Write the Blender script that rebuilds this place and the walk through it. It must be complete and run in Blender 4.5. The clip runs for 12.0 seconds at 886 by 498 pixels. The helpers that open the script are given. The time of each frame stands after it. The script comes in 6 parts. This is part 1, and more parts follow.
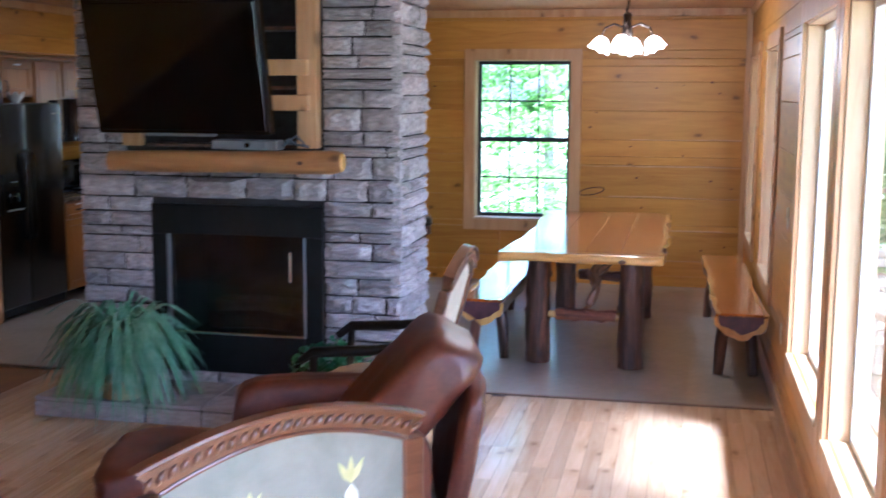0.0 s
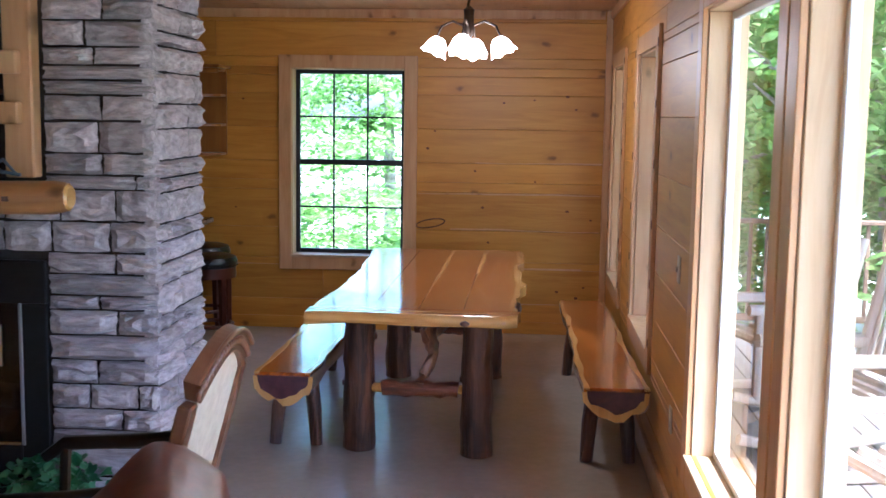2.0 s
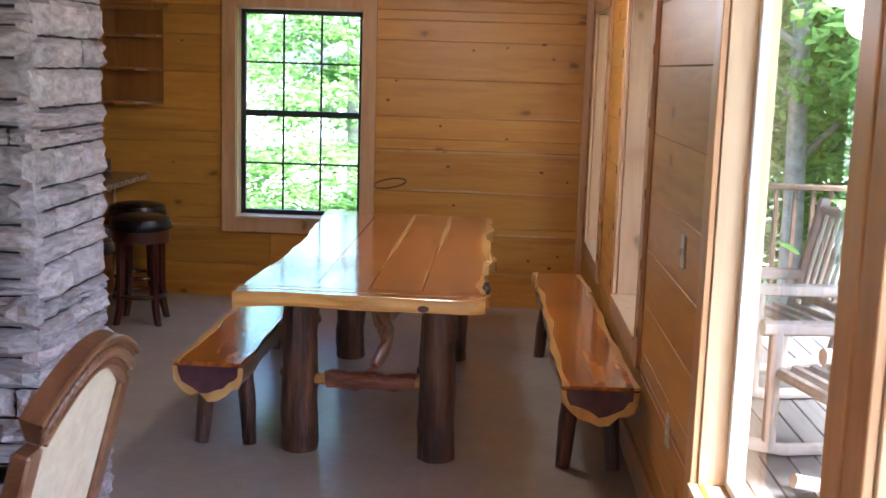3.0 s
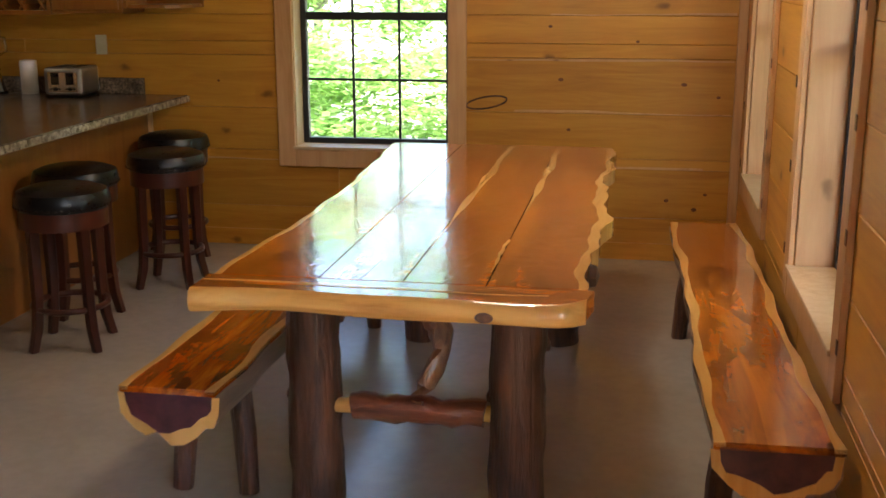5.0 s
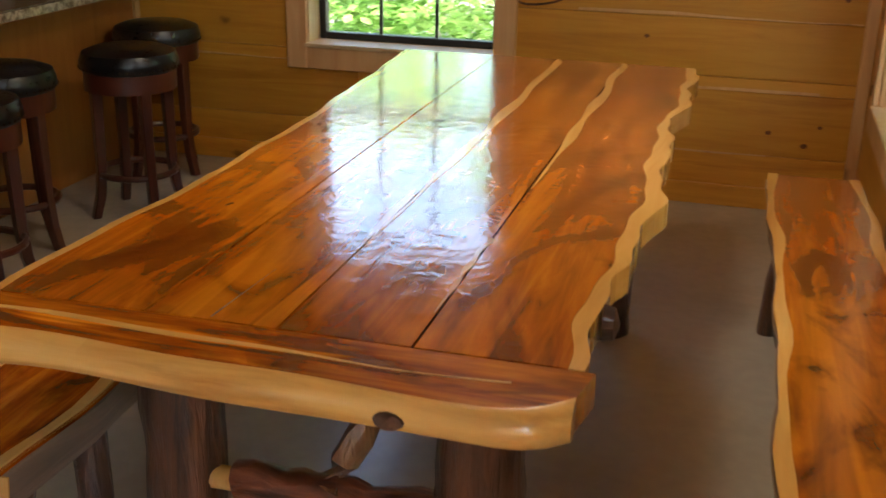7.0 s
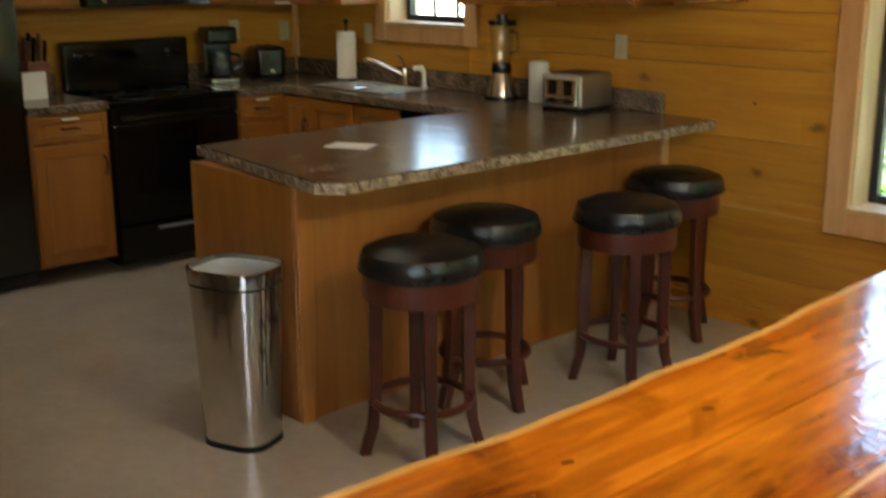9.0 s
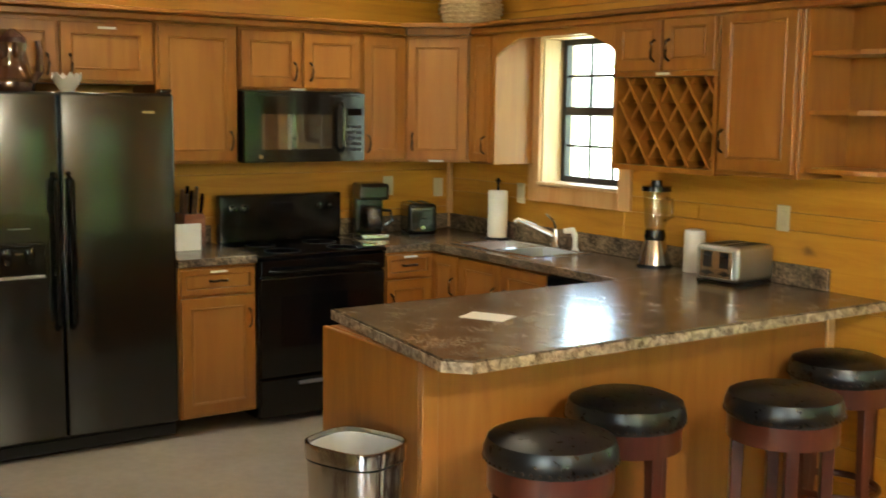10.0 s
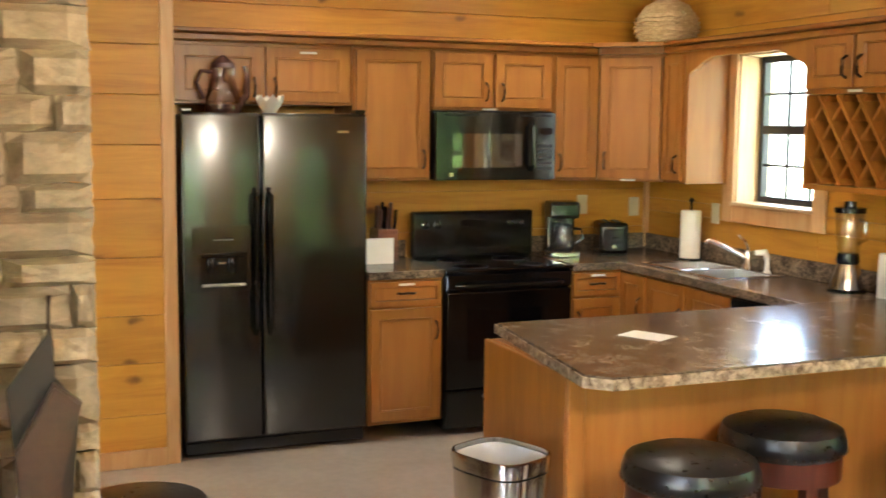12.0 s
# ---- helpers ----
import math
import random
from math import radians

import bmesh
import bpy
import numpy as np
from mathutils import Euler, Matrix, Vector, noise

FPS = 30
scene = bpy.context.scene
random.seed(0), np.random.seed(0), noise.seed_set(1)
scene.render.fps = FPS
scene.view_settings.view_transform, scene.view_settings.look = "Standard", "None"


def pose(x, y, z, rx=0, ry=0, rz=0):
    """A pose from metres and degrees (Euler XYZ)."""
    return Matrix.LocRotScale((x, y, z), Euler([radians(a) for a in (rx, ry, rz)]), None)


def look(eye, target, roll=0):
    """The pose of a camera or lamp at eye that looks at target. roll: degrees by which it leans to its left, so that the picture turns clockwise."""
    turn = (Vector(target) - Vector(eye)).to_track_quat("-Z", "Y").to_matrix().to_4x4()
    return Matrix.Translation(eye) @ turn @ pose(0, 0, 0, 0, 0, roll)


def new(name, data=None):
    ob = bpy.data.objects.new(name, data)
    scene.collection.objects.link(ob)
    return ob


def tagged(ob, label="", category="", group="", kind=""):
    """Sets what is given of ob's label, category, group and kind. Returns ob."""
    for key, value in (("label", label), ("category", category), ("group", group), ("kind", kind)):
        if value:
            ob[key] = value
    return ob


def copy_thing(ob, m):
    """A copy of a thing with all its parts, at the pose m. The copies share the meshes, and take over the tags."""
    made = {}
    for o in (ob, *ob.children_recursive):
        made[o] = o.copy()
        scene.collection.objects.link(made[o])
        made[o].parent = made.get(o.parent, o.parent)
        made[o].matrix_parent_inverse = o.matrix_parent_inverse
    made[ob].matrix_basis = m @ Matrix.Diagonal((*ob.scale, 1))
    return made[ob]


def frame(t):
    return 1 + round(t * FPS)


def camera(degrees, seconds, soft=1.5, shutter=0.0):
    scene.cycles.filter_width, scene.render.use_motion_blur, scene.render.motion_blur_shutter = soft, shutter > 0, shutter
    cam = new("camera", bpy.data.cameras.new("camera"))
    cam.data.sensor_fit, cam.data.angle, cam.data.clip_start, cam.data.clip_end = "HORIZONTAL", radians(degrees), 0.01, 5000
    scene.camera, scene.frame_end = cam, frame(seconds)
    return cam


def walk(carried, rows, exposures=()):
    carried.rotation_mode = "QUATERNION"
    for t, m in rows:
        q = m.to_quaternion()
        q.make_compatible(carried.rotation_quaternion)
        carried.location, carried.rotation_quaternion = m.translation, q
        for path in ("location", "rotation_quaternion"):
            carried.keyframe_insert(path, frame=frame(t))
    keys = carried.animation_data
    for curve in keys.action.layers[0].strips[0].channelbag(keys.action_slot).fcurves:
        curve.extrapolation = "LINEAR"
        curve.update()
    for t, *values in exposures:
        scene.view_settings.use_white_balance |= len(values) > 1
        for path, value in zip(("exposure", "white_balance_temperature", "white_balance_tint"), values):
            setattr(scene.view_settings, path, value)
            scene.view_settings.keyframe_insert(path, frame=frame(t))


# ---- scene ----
cam = camera(43.6, 12.0, shutter=0.4)
PATH = [
    (0, (1.097, 0.572, 1.869), (0.68, 2.508, 1.589), 0.3),
    (0.5, (1.074, 1.019, 1.855), (0.811, 2.988, 1.623), 0.0),
    (1, (0.999, 1.42, 1.846), (0.856, 3.403, 1.624), 0.6),
    (1.5, (0.961, 1.828, 1.834), (0.883, 3.806, 1.553), 0.6),
    (2, (1.031, 2.307, 1.824), (0.883, 4.287, 1.582), 0.8),
    (2.5, (1.031, 2.738, 1.801), (0.936, 4.719, 1.539), 0.8),
    (2.7, (1.012, 2.92, 1.799), (0.934, 4.898, 1.512), 1.6),
    (4.5, (1.07, 4.561, 1.668), (0.873, 6.5, 1.217), -0.5),
    (5, (1.107, 5.007, 1.654), (0.773, 6.919, 1.171), -0.1),
    (5.5, (1.085, 5.375, 1.638), (0.815, 7.295, 1.146), 1.7),
    (6, (1.059, 5.721, 1.626), (0.792, 7.606, 1.015), 1.4),
    (6.5, (1.145, 6.058, 1.608), (0.756, 7.915, 0.976), 1.6),
    (6.7, (1.173, 6.184, 1.585), (0.748, 8.022, 0.921), 1.3),
    (8.5, (1.214, 7.043, 1.577), (0.027, 8.524, 0.945), 0.5),
    (9, (1.222, 7.159, 1.633), (-0.195, 8.477, 1.13), -0.2),
    (9.5, (1.161, 7.279, 1.692), (-0.376, 8.508, 1.334), 0.5),
    (10, (1.114, 7.379, 1.711), (-0.525, 8.497, 1.458), 0.7),
    (10.5, (1.193, 7.492, 1.71), (-0.541, 8.453, 1.443), 1.2),
    (11, (1.286, 7.61, 1.712), (-0.474, 8.53, 1.481), 0.8),
    (11.5, (1.305, 7.641, 1.708), (-0.483, 8.511, 1.493), 0.2),
    (12, (1.331, 7.6, 1.71), (-0.514, 8.339, 1.488), 0.5),
]
EXPOSURES = [(0.0, 3.6, 4500, 17), (0.9, 3.32, 4600, 18), (2.5, 3.2, 4850, 19), (4.5, 3.3, 6000, 16), (6.7, 3.15, 6500, 10), (8.5, 3.3, 5900, 7), (9.5, 4.45, 6400, -2), (10.5, 4.95, 6300, -2), (12.0, 5.25, 6100, 10)]
walk(cam, [(t, look(eye, target, roll)) for t, eye, target, roll in PATH], EXPOSURES)

# ---- world, sun, lights ----
world = bpy.data.worlds.new("sky")
scene.world = world
world.use_nodes = True
wn = world.node_tree
sky = wn.nodes.new("ShaderNodeTexSky")
sky.sky_type = "NISHITA"
sky.sun_disc = False
sky.sun_elevation = radians(55)
sky.sun_rotation = radians(122)
sky.air_density, sky.dust_density = 1.0, 3.0
wn.links.new(sky.outputs[0], wn.nodes["Background"].inputs[0])
wn.nodes["Background"].inputs[1].default_value = 0.15
sun_data = bpy.data.lights.new("sun", "SUN")
sun_data.energy, sun_data.angle, sun_data.color = 4.2, radians(20), (1.0, 0.95, 0.86)
pane_data = bpy.data.lights.new("kitchen_window_sky", "AREA")
pane_data.shape, pane_data.size, pane_data.size_y, pane_data.energy, pane_data.color = "RECTANGLE", 0.66, 0.84, 0.28, (0.95, 1.0, 0.96)
new("kitchen_window_sky", pane_data).matrix_world = look((-3.585, 11.735, 1.695), (-3.585, 10.0, 1.695))
sun = new("sun", sun_data)
sun.matrix_world = look((8, -12, 20), (8 - 0.48, -12 + 0.30, 20 - 0.82))


# ---- materials ----
def nodes_of(name):
    m = bpy.data.materials.new(name)
    m.use_nodes = True
    t = m.node_tree
    return m, t, t.nodes["Principled BSDF"]


def add_node(t, kind, **values):
    n = t.nodes.new(kind)
    for k, v in values.items():
        n.inputs[k].default_value = v
    return n


def ramp(t, fac, stops):
    r = t.nodes.new("ShaderNodeValToRGB")
    e = r.color_ramp.elements
    e[0].position, e[0].color = stops[0][0], (*stops[0][1], 1)
    e[1].position, e[1].color = stops[-1][0], (*stops[-1][1], 1)
    for p, c in stops[1:-1]:
        s = e.new(p)
        s.color = (*c, 1)
    t.links.new(fac, r.inputs[0])
    return r.outputs[0]


def mix_colour(t, fac, a, b, blend="MIX"):
    n = t.nodes.new("ShaderNodeMix")
    n.data_type, n.blend_type = "RGBA", blend
    for value, socket in ((fac, n.inputs[0]), (a, n.inputs[6]), (b, n.inputs[7])):
        if isinstance(value, (int, float)):
            socket.default_value = value
        elif isinstance(value, tuple):
            socket.default_value = (*value, 1)
        else:
            t.links.new(value, socket)
    return n.outputs[2]


def place_of(t, world_space, spread=7.0):
    """Texture place: in the world or on the object, shifted piece by piece."""
    info = t.nodes.new("ShaderNodeObjectInfo")
    if world_space:
        src = t.nodes.new("ShaderNodeNewGeometry").outputs["Position"]
    else:
        src = t.nodes.new("ShaderNodeTexCoord").outputs["Object"]
    mul = t.nodes.new("ShaderNodeMath")
    mul.operation = "MULTIPLY"
    mul.inputs[1].default_value = spread
    t.links.new(info.outputs["Random"], mul.inputs[0])
    add = t.nodes.new("ShaderNodeVectorMath")
    add.operation = "ADD"
    t.links.new(src, add.inputs[0])
    t.links.new(mul.outputs[0], add.inputs[1])
    return add.outputs[0], info.outputs["Random"]


def wood(name, dark, mid, light, axis="x", world_space=True, rough=0.42, knots=0.0, vary=0.25, grain=1.0, coat=0.0, streak=0.0, bump=0.15, flat="", knot_scale=1.0, pick_share=0.5, wobble=1.0, patch=0.0, dents=0.0, relief=0.004):
    m, t, b = nodes_of(name)
    where, rnd = place_of(t, world_space)
    s = {"x": (0.6, 7, 7), "y": (7, 0.6, 7), "z": (7, 7, 0.6)}[axis]
    mp = add_node(t, "ShaderNodeMapping")
    mp.inputs["Scale"].default_value = tuple(v * grain for v in s)
    t.links.new(where, mp.inputs[0])
    n1 = add_node(t, "ShaderNodeTexNoise", Scale=3.0, Detail=7.0, Roughness=0.62, Distortion=0.9)
    t.links.new(mp.outputs[0], n1.inputs[0])
    col = ramp(t, n1.outputs[0], [(0.28, dark), (0.5, mid), (0.75, light)])
    n2 = add_node(t, "ShaderNodeTexNoise", Scale=0.55, Detail=3.0, Roughness=0.5, Distortion=1.4)
    t.links.new(mp.outputs[0], n2.inputs[0])
    col = mix_colour(t, ramp(t, n2.outputs[0], [(0.35, (0, 0, 0)), (0.7, (1, 1, 1))]), col, mix_colour(t, 0.6, col, light), "MIX")
    if patch:
        n4 = add_node(t, "ShaderNodeTexNoise", Scale=0.9, Detail=4.0, Distortion=2.2)
        mq = add_node(t, "ShaderNodeMapping")
        mq.inputs["Scale"].default_value = tuple((1.5 if v < 1 else 4.2) * grain for v in s)
        t.links.new(where, mq.inputs[0])
        t.links.new(mq.outputs[0], n4.inputs[0])
        col = mix_colour(t, ramp(t, n4.outputs[0], [(0.50, (0, 0, 0)), (0.66, (patch,) * 3)]), col, dark)
    if streak:
        n3 = add_node(t, "ShaderNodeTexNoise", Scale=1.1, Detail=2.0, Distortion=0.6)
        t.links.new(mp.outputs[0], n3.inputs[0])
        col = mix_colour(t, ramp(t, n3.outputs[0], [(0.60, (0, 0, 0)), (0.64, (streak,) * 3)]), col, tuple(min(1, c * 1.5) for c in light))
    if knots:
        along, across = {"x": "XZ", "y": "YX", "z": "ZX"}[axis] if not flat else flat
        mk = add_node(t, "ShaderNodeMapping")
        mk.inputs["Scale"].default_value = (1.5, 2.6, 1.0)
        sep, comb = t.nodes.new("ShaderNodeSeparateXYZ"), t.nodes.new("ShaderNodeCombineXYZ")
        t.links.new(where, sep.inputs[0])
        t.links.new(sep.outputs[along], comb.inputs["X"])
        t.links.new(sep.outputs[across], comb.inputs["Y"])
        wob = add_node(t, "ShaderNodeTexNoise", Scale=9.0, Detail=3.0)
        t.links.new(where, wob.inputs[0])
        shift = t.nodes.new("ShaderNodeVectorMath")
        shift.operation = "MULTIPLY_ADD"
        shift.inputs[1].default_value = (0.10 * wobble, 0.05 * wobble, 0.0)
        t.links.new(wob.outputs["Color"], shift.inputs[0])
        t.links.new(comb.outputs[0], shift.inputs[2])
        t.links.new(shift.outputs[0], mk.inputs[0])
        v = add_node(t, "ShaderNodeTexVoronoi", Scale=1.5 * knot_scale, Randomness=1.0)
        v.voronoi_dimensions = "2D"
        t.links.new(mk.outputs[0], v.inputs[0])
        sc = t.nodes.new("ShaderNodeSeparateColor")
        t.links.new(v.outputs["Color"], sc.inputs[0])
        pick = t.nodes.new("ShaderNodeMath")
        pick.operation = "LESS_THAN"
        pick.inputs[1].default_value = pick_share
        t.links.new(sc.outputs[0], pick.inputs[0])
        kf = ramp(t, v.outputs["Distance"], [(0.0, (knots,) * 3), (0.04, (knots * 0.8,) * 3), (0.10, (0, 0, 0))])
        halo = ramp(t, v.outputs["Distance"], [(0.0, (0.55,) * 3), (0.30, (0, 0, 0))])
        halo = mix_colour(t, pick.outputs[0], (0.0, 0.0, 0.0), halo)
        col = mix_colour(t, halo, col, dark)
        kf = mix_colour(t, pick.outputs[0], (0.0, 0.0, 0.0), kf)
        col = mix_colour(t, kf, col, tuple(c * 0.28 for c in dark))
    hs = t.nodes.new("ShaderNodeHueSaturation")
    mr = t.nodes.new("ShaderNodeMapRange")
    mr.inputs["To Min"].default_value, mr.inputs["To Max"].default_value = 1 - vary, 1 + vary
    t.links.new(rnd, mr.inputs[0])
    t.links.new(mr.outputs[0], hs.inputs["Value"])
    t.links.new(col, hs.inputs["Color"])
    t.links.new(hs.outputs[0], b.inputs["Base Color"])
    b.inputs["Roughness"].default_value = rough
    b.inputs["Coat Weight"].default_value = coat
    b.inputs["Coat Roughness"].default_value = 0.06
    bp = add_node(t, "ShaderNodeBump", Strength=bump, Distance=relief)
    t.links.new(n1.outputs[0], bp.inputs["Height"])
    t.links.new(bp.outputs[0], b.inputs["Normal"])
    if dents:
        n5 = add_node(t, "ShaderNodeTexNoise", Scale=16.0, Detail=3.0, Roughness=0.55, Distortion=0.8)
        t.links.new(where, n5.inputs[0])
        bd = add_node(t, "ShaderNodeBump", Strength=dents, Distance=0.01)
        t.links.new(n5.outputs[0], bd.inputs["Height"])
        t.links.new(bd.outputs[0], bp.inputs["Normal"])
        t.links.new(bd.outputs[0], b.inputs["Coat Normal"])
    return m


def mottled(name, a, b2, scale=6.0, rough=0.6, metal=0.0, bump=0.2, vary=0.0, detail=6.0, world_space=False, coat=0.0, fine=0.0, rough_vary=0.1, dist=0.004):
    m, t, b = nodes_of(name)
    where, rnd = place_of(t, world_space)
    n1 = add_node(t, "ShaderNodeTexNoise", Scale=scale, Detail=detail, Roughness=0.6, Distortion=0.4)
    t.links.new(where, n1.inputs[0])
    col = ramp(t, n1.outputs[0], [(0.33, a), (0.68, b2)])
    if fine:
        n2 = add_node(t, "ShaderNodeTexNoise", Scale=scale * 9, Detail=3.0)
        t.links.new(where, n2.inputs[0])
        col = mix_colour(t, fine, col, ramp(t, n2.outputs[0], [(0.38, (0.02, 0.02, 0.02)), (0.62, (0.75, 0.7, 0.62))]), "OVERLAY")
    if vary:
        hs = t.nodes.new("ShaderNodeHueSaturation")
        mr = t.nodes.new("ShaderNodeMapRange")
        mr.inputs["To Min"].default_value, mr.inputs["To Max"].default_value = 1 - vary, 1 + vary
        t.links.new(rnd, mr.inputs[0])
        t.links.new(mr.outputs[0], hs.inputs["Value"])
        t.links.new(col, hs.inputs["Color"])
        col = hs.outputs[0]
    t.links.new(col, b.inputs["Base Color"])
    rr = t.nodes.new("ShaderNodeMapRange")
    rr.inputs["To Min"].default_value, rr.inputs["To Max"].default_value = max(0.02, rough - rough_vary), min(1, rough + rough_vary)
    t.links.new(n1.outputs[0], rr.inputs[0])
    t.links.new(rr.outputs[0], b.inputs["Roughness"])
    b.inputs["Metallic"].default_value = metal
    b.inputs["Coat Weight"].default_value = coat
    if bump:
        bp = add_node(t, "ShaderNodeBump", Strength=bump, Distance=dist)
        t.links.new(n1.outputs[0], bp.inputs["Height"])
        t.links.new(bp.outputs[0], b.inputs["Normal"])
    return m


def leafy(name, a, b2, *rest, **more):
    """Leaves that let light through."""
    m = mottled(name, a, b2, *rest, **more)
    t = m.node_tree
    b = t.nodes["Principled BSDF"]
    tl = t.nodes.new("ShaderNodeBsdfTranslucent")
    t.links.new(b.inputs["Base Color"].links[0].from_socket, tl.inputs[0])
    mx = t.nodes.new("ShaderNodeMixShader")
    mx.inputs[0].default_value = 0.5
    t.links.new(b.outputs[0], mx.inputs[1])
    t.links.new(tl.outputs[0], mx.inputs[2])
    t.links.new(mx.outputs[0], t.nodes["Material Output"].inputs[0])
    return m


def glow(name, colour, strength):
    m, t, b = nodes_of(name)
    b.inputs["Base Color"].default_value = (*colour, 1)
    b.inputs["Emission Color"].default_value = (*colour, 1)
    b.inputs["Emission Strength"].default_value = strength
    return m


def clear_glass(name, tint=(0.96, 0.98, 0.97), share=None):
    m, t, b = nodes_of(name)
    tr = t.nodes.new("ShaderNodeBsdfTransparent")
    tr.inputs[0].default_value = (*tint, 1)
    gl = t.nodes.new("ShaderNodeBsdfGlossy")
    gl.inputs["Roughness"].default_value = 0.01
    fr = add_node(t, "ShaderNodeFresnel", IOR=1.5)
    mx = t.nodes.new("ShaderNodeMixShader")
    if share is None:
        t.links.new(fr.outputs[0], mx.inputs[0])
    else:
        mx.inputs[0].default_value = share
    t.links.new(tr.outputs[0], mx.inputs[1])
    t.links.new(gl.outputs[0], mx.inputs[2])
    t.links.new(mx.outputs[0], t.nodes["Material Output"].inputs[0])
    return m


PINE_D, PINE_M, PINE_L = (0.37, 0.145, 0.013), (0.48, 0.214, 0.021), (0.58, 0.292, 0.036)
M_PLANK_X = wood("pine_plank_far_wall", PINE_D, PINE_M, PINE_L, "x", knots=0.8, vary=0.13, pick_share=0.22, bump=0.08)
M_PLANK_Y = wood("pine_plank_side_wall", PINE_D, PINE_M, PINE_L, "y", knots=0.85, vary=0.12, flat="YZ", pick_share=0.4, bump=0.08)
M_CEIL = wood("pine_ceiling_boards", (0.36, 0.19, 0.075), (0.47, 0.27, 0.12), (0.56, 0.35, 0.17), "y", knots=0.6, vary=0.1)
M_CASE = wood("pale_pine_casing", (0.42, 0.21, 0.075), (0.52, 0.29, 0.12), (0.60, 0.37, 0.18), "z", knots=0.7, vary=0.08)
M_JAMB = wood("pale_window_jamb", (0.44, 0.28, 0.13), (0.54, 0.37, 0.19), (0.62, 0.46, 0.27), "z", vary=0.06)
M_FLOOR_WOOD = wood("oak_floor_board", (0.52, 0.32, 0.16), (0.66, 0.45, 0.25), (0.76, 0.57, 0.36), "y", rough=0.2, vary=0.13, knots=0.4, bump=0.05)
M_VINYL = mottled("stone_look_vinyl_floor", (0.385, 0.342, 0.283), (0.44, 0.392, 0.328), 2.2, 0.26, world_space=True, bump=0.0, fine=0.04, rough_vary=0.02)
M_BACKING = mottled("wall_backing", (0.22, 0.105, 0.025), (0.29, 0.14, 0.034), 5, 0.8)
M_STONE = mottled("stacked_ledge_stone", (0.25, 0.225, 0.235), (0.50, 0.465, 0.485), 4.0, 0.62, vary=0.26, bump=0.45, dist=0.012, detail=6, fine=0.05)
M_TAN_STONE = mottled("tan_ledge_stone", (0.19, 0.15, 0.092), (0.30, 0.24, 0.155), 4.0, 0.65, vary=0.14, bump=0.4, dist=0.012, fine=0.05)
M_TAN_MORTAR = mottled("tan_mortar", (0.12, 0.09, 0.055), (0.18, 0.14, 0.09), 12, 0.95)
M_MORTAR = mottled("dark_mortar", (0.018, 0.016, 0.015), (0.04, 0.036, 0.034), 12, 0.95)
M_HEARTH = mottled("hearth_flagstone", (0.30, 0.26, 0.25), (0.48, 0.43, 0.42), 5, 0.55, vary=0.15, bump=0.4, dist=0.01)
M_BLACK = mottled("black_enamel", (0.002, 0.002, 0.0022), (0.004, 0.004, 0.004), 4, 0.16, bump=0.0)
M_BLACK_MATT = mottled("matt_black_metal", (0.004, 0.004, 0.004), (0.008, 0.008, 0.008), 9, 0.5, bump=0.05)
M_FRIDGE = mottled("black_textured_fridge_enamel", (0.002, 0.0022, 0.002), (0.004, 0.0045, 0.004), 90, 0.22, bump=0.12, dist=0.0012, rough_vary=0.03)
M_FRIDGE.node_tree.nodes["Principled BSDF"].inputs["Coat Weight"].default_value = 0.6
M_FRIDGE.node_tree.nodes["Principled BSDF"].inputs["Coat Roughness"].default_value = 0.12
M_SCREEN = mottled("dark_screen_glass", (0.0015, 0.0015, 0.002), (0.002, 0.002, 0.0025), 2, 0.07, bump=0.0, rough_vary=0.02)
M_BLACK_MATT.node_tree.nodes["Principled BSDF"].inputs["Specular IOR Level"].default_value = 0.25
M_MIRROR_DARK = mottled("tinted_oven_glass", (0.03, 0.026, 0.02), (0.04, 0.034, 0.026), 2, 0.05, bump=0.0, rough_vary=0.01, coat=1.0)
M_MIRROR_DARK.node_tree.nodes["Principled BSDF"].inputs["Specular IOR Level"].default_value = 1.0
M_SASH = mottled("black_window_sash", (0.012, 0.012, 0.013), (0.022, 0.022, 0.022), 8, 0.4, bump=0.0)
M_GLASS = clear_glass("window_glass")
M_THROUGH = clear_glass("pane_outer_face", (1, 1, 1), 0.0)
M_CLEAR = clear_glass("clear_kitchen_glass", (0.86, 0.88, 0.86), 0.10)
M_SMOKE = clear_glass("plum_tinted_glass", (0.62, 0.50, 0.46), 0.14)
CED_D, CED_M, CED_L = (0.080, 0.012, 0.001), (0.345, 0.073, 0.0025), (0.63, 0.215, 0.009)
M_CEDAR_Y = wood("varnished_cedar_board", CED_D, CED_M, CED_L, "y", False, rough=0.14, knots=0.75, vary=0.22, coat=0.9, bump=0.22, knot_scale=1.3, pick_share=0.34, wobble=3.0, streak=0.3, patch=0.8, dents=0.10)
M_CEDAR_X = wood("varnished_cedar_end_board", CED_D, CED_M, CED_L, "x", False, rough=0.16, knots=0.6, vary=0.1, coat=0.9, streak=0.8, bump=0.10, dents=0.10, grain=1.7, patch=0.6)
M_SAP = wood("pale_cedar_sapwood", (0.52, 0.25, 0.055), (0.65, 0.355, 0.090), (0.74, 0.46, 0.15), "y", False, rough=0.2, vary=0.06, coat=0.7)
M_SAP_X = wood("pale_cedar_front_edge", (0.42, 0.19, 0.04), (0.66, 0.36, 0.09), (0.76, 0.48, 0.15), "x", False, rough=0.25, vary=0.03, coat=0.5, knots=0.7, patch=0.55, dents=0.12)
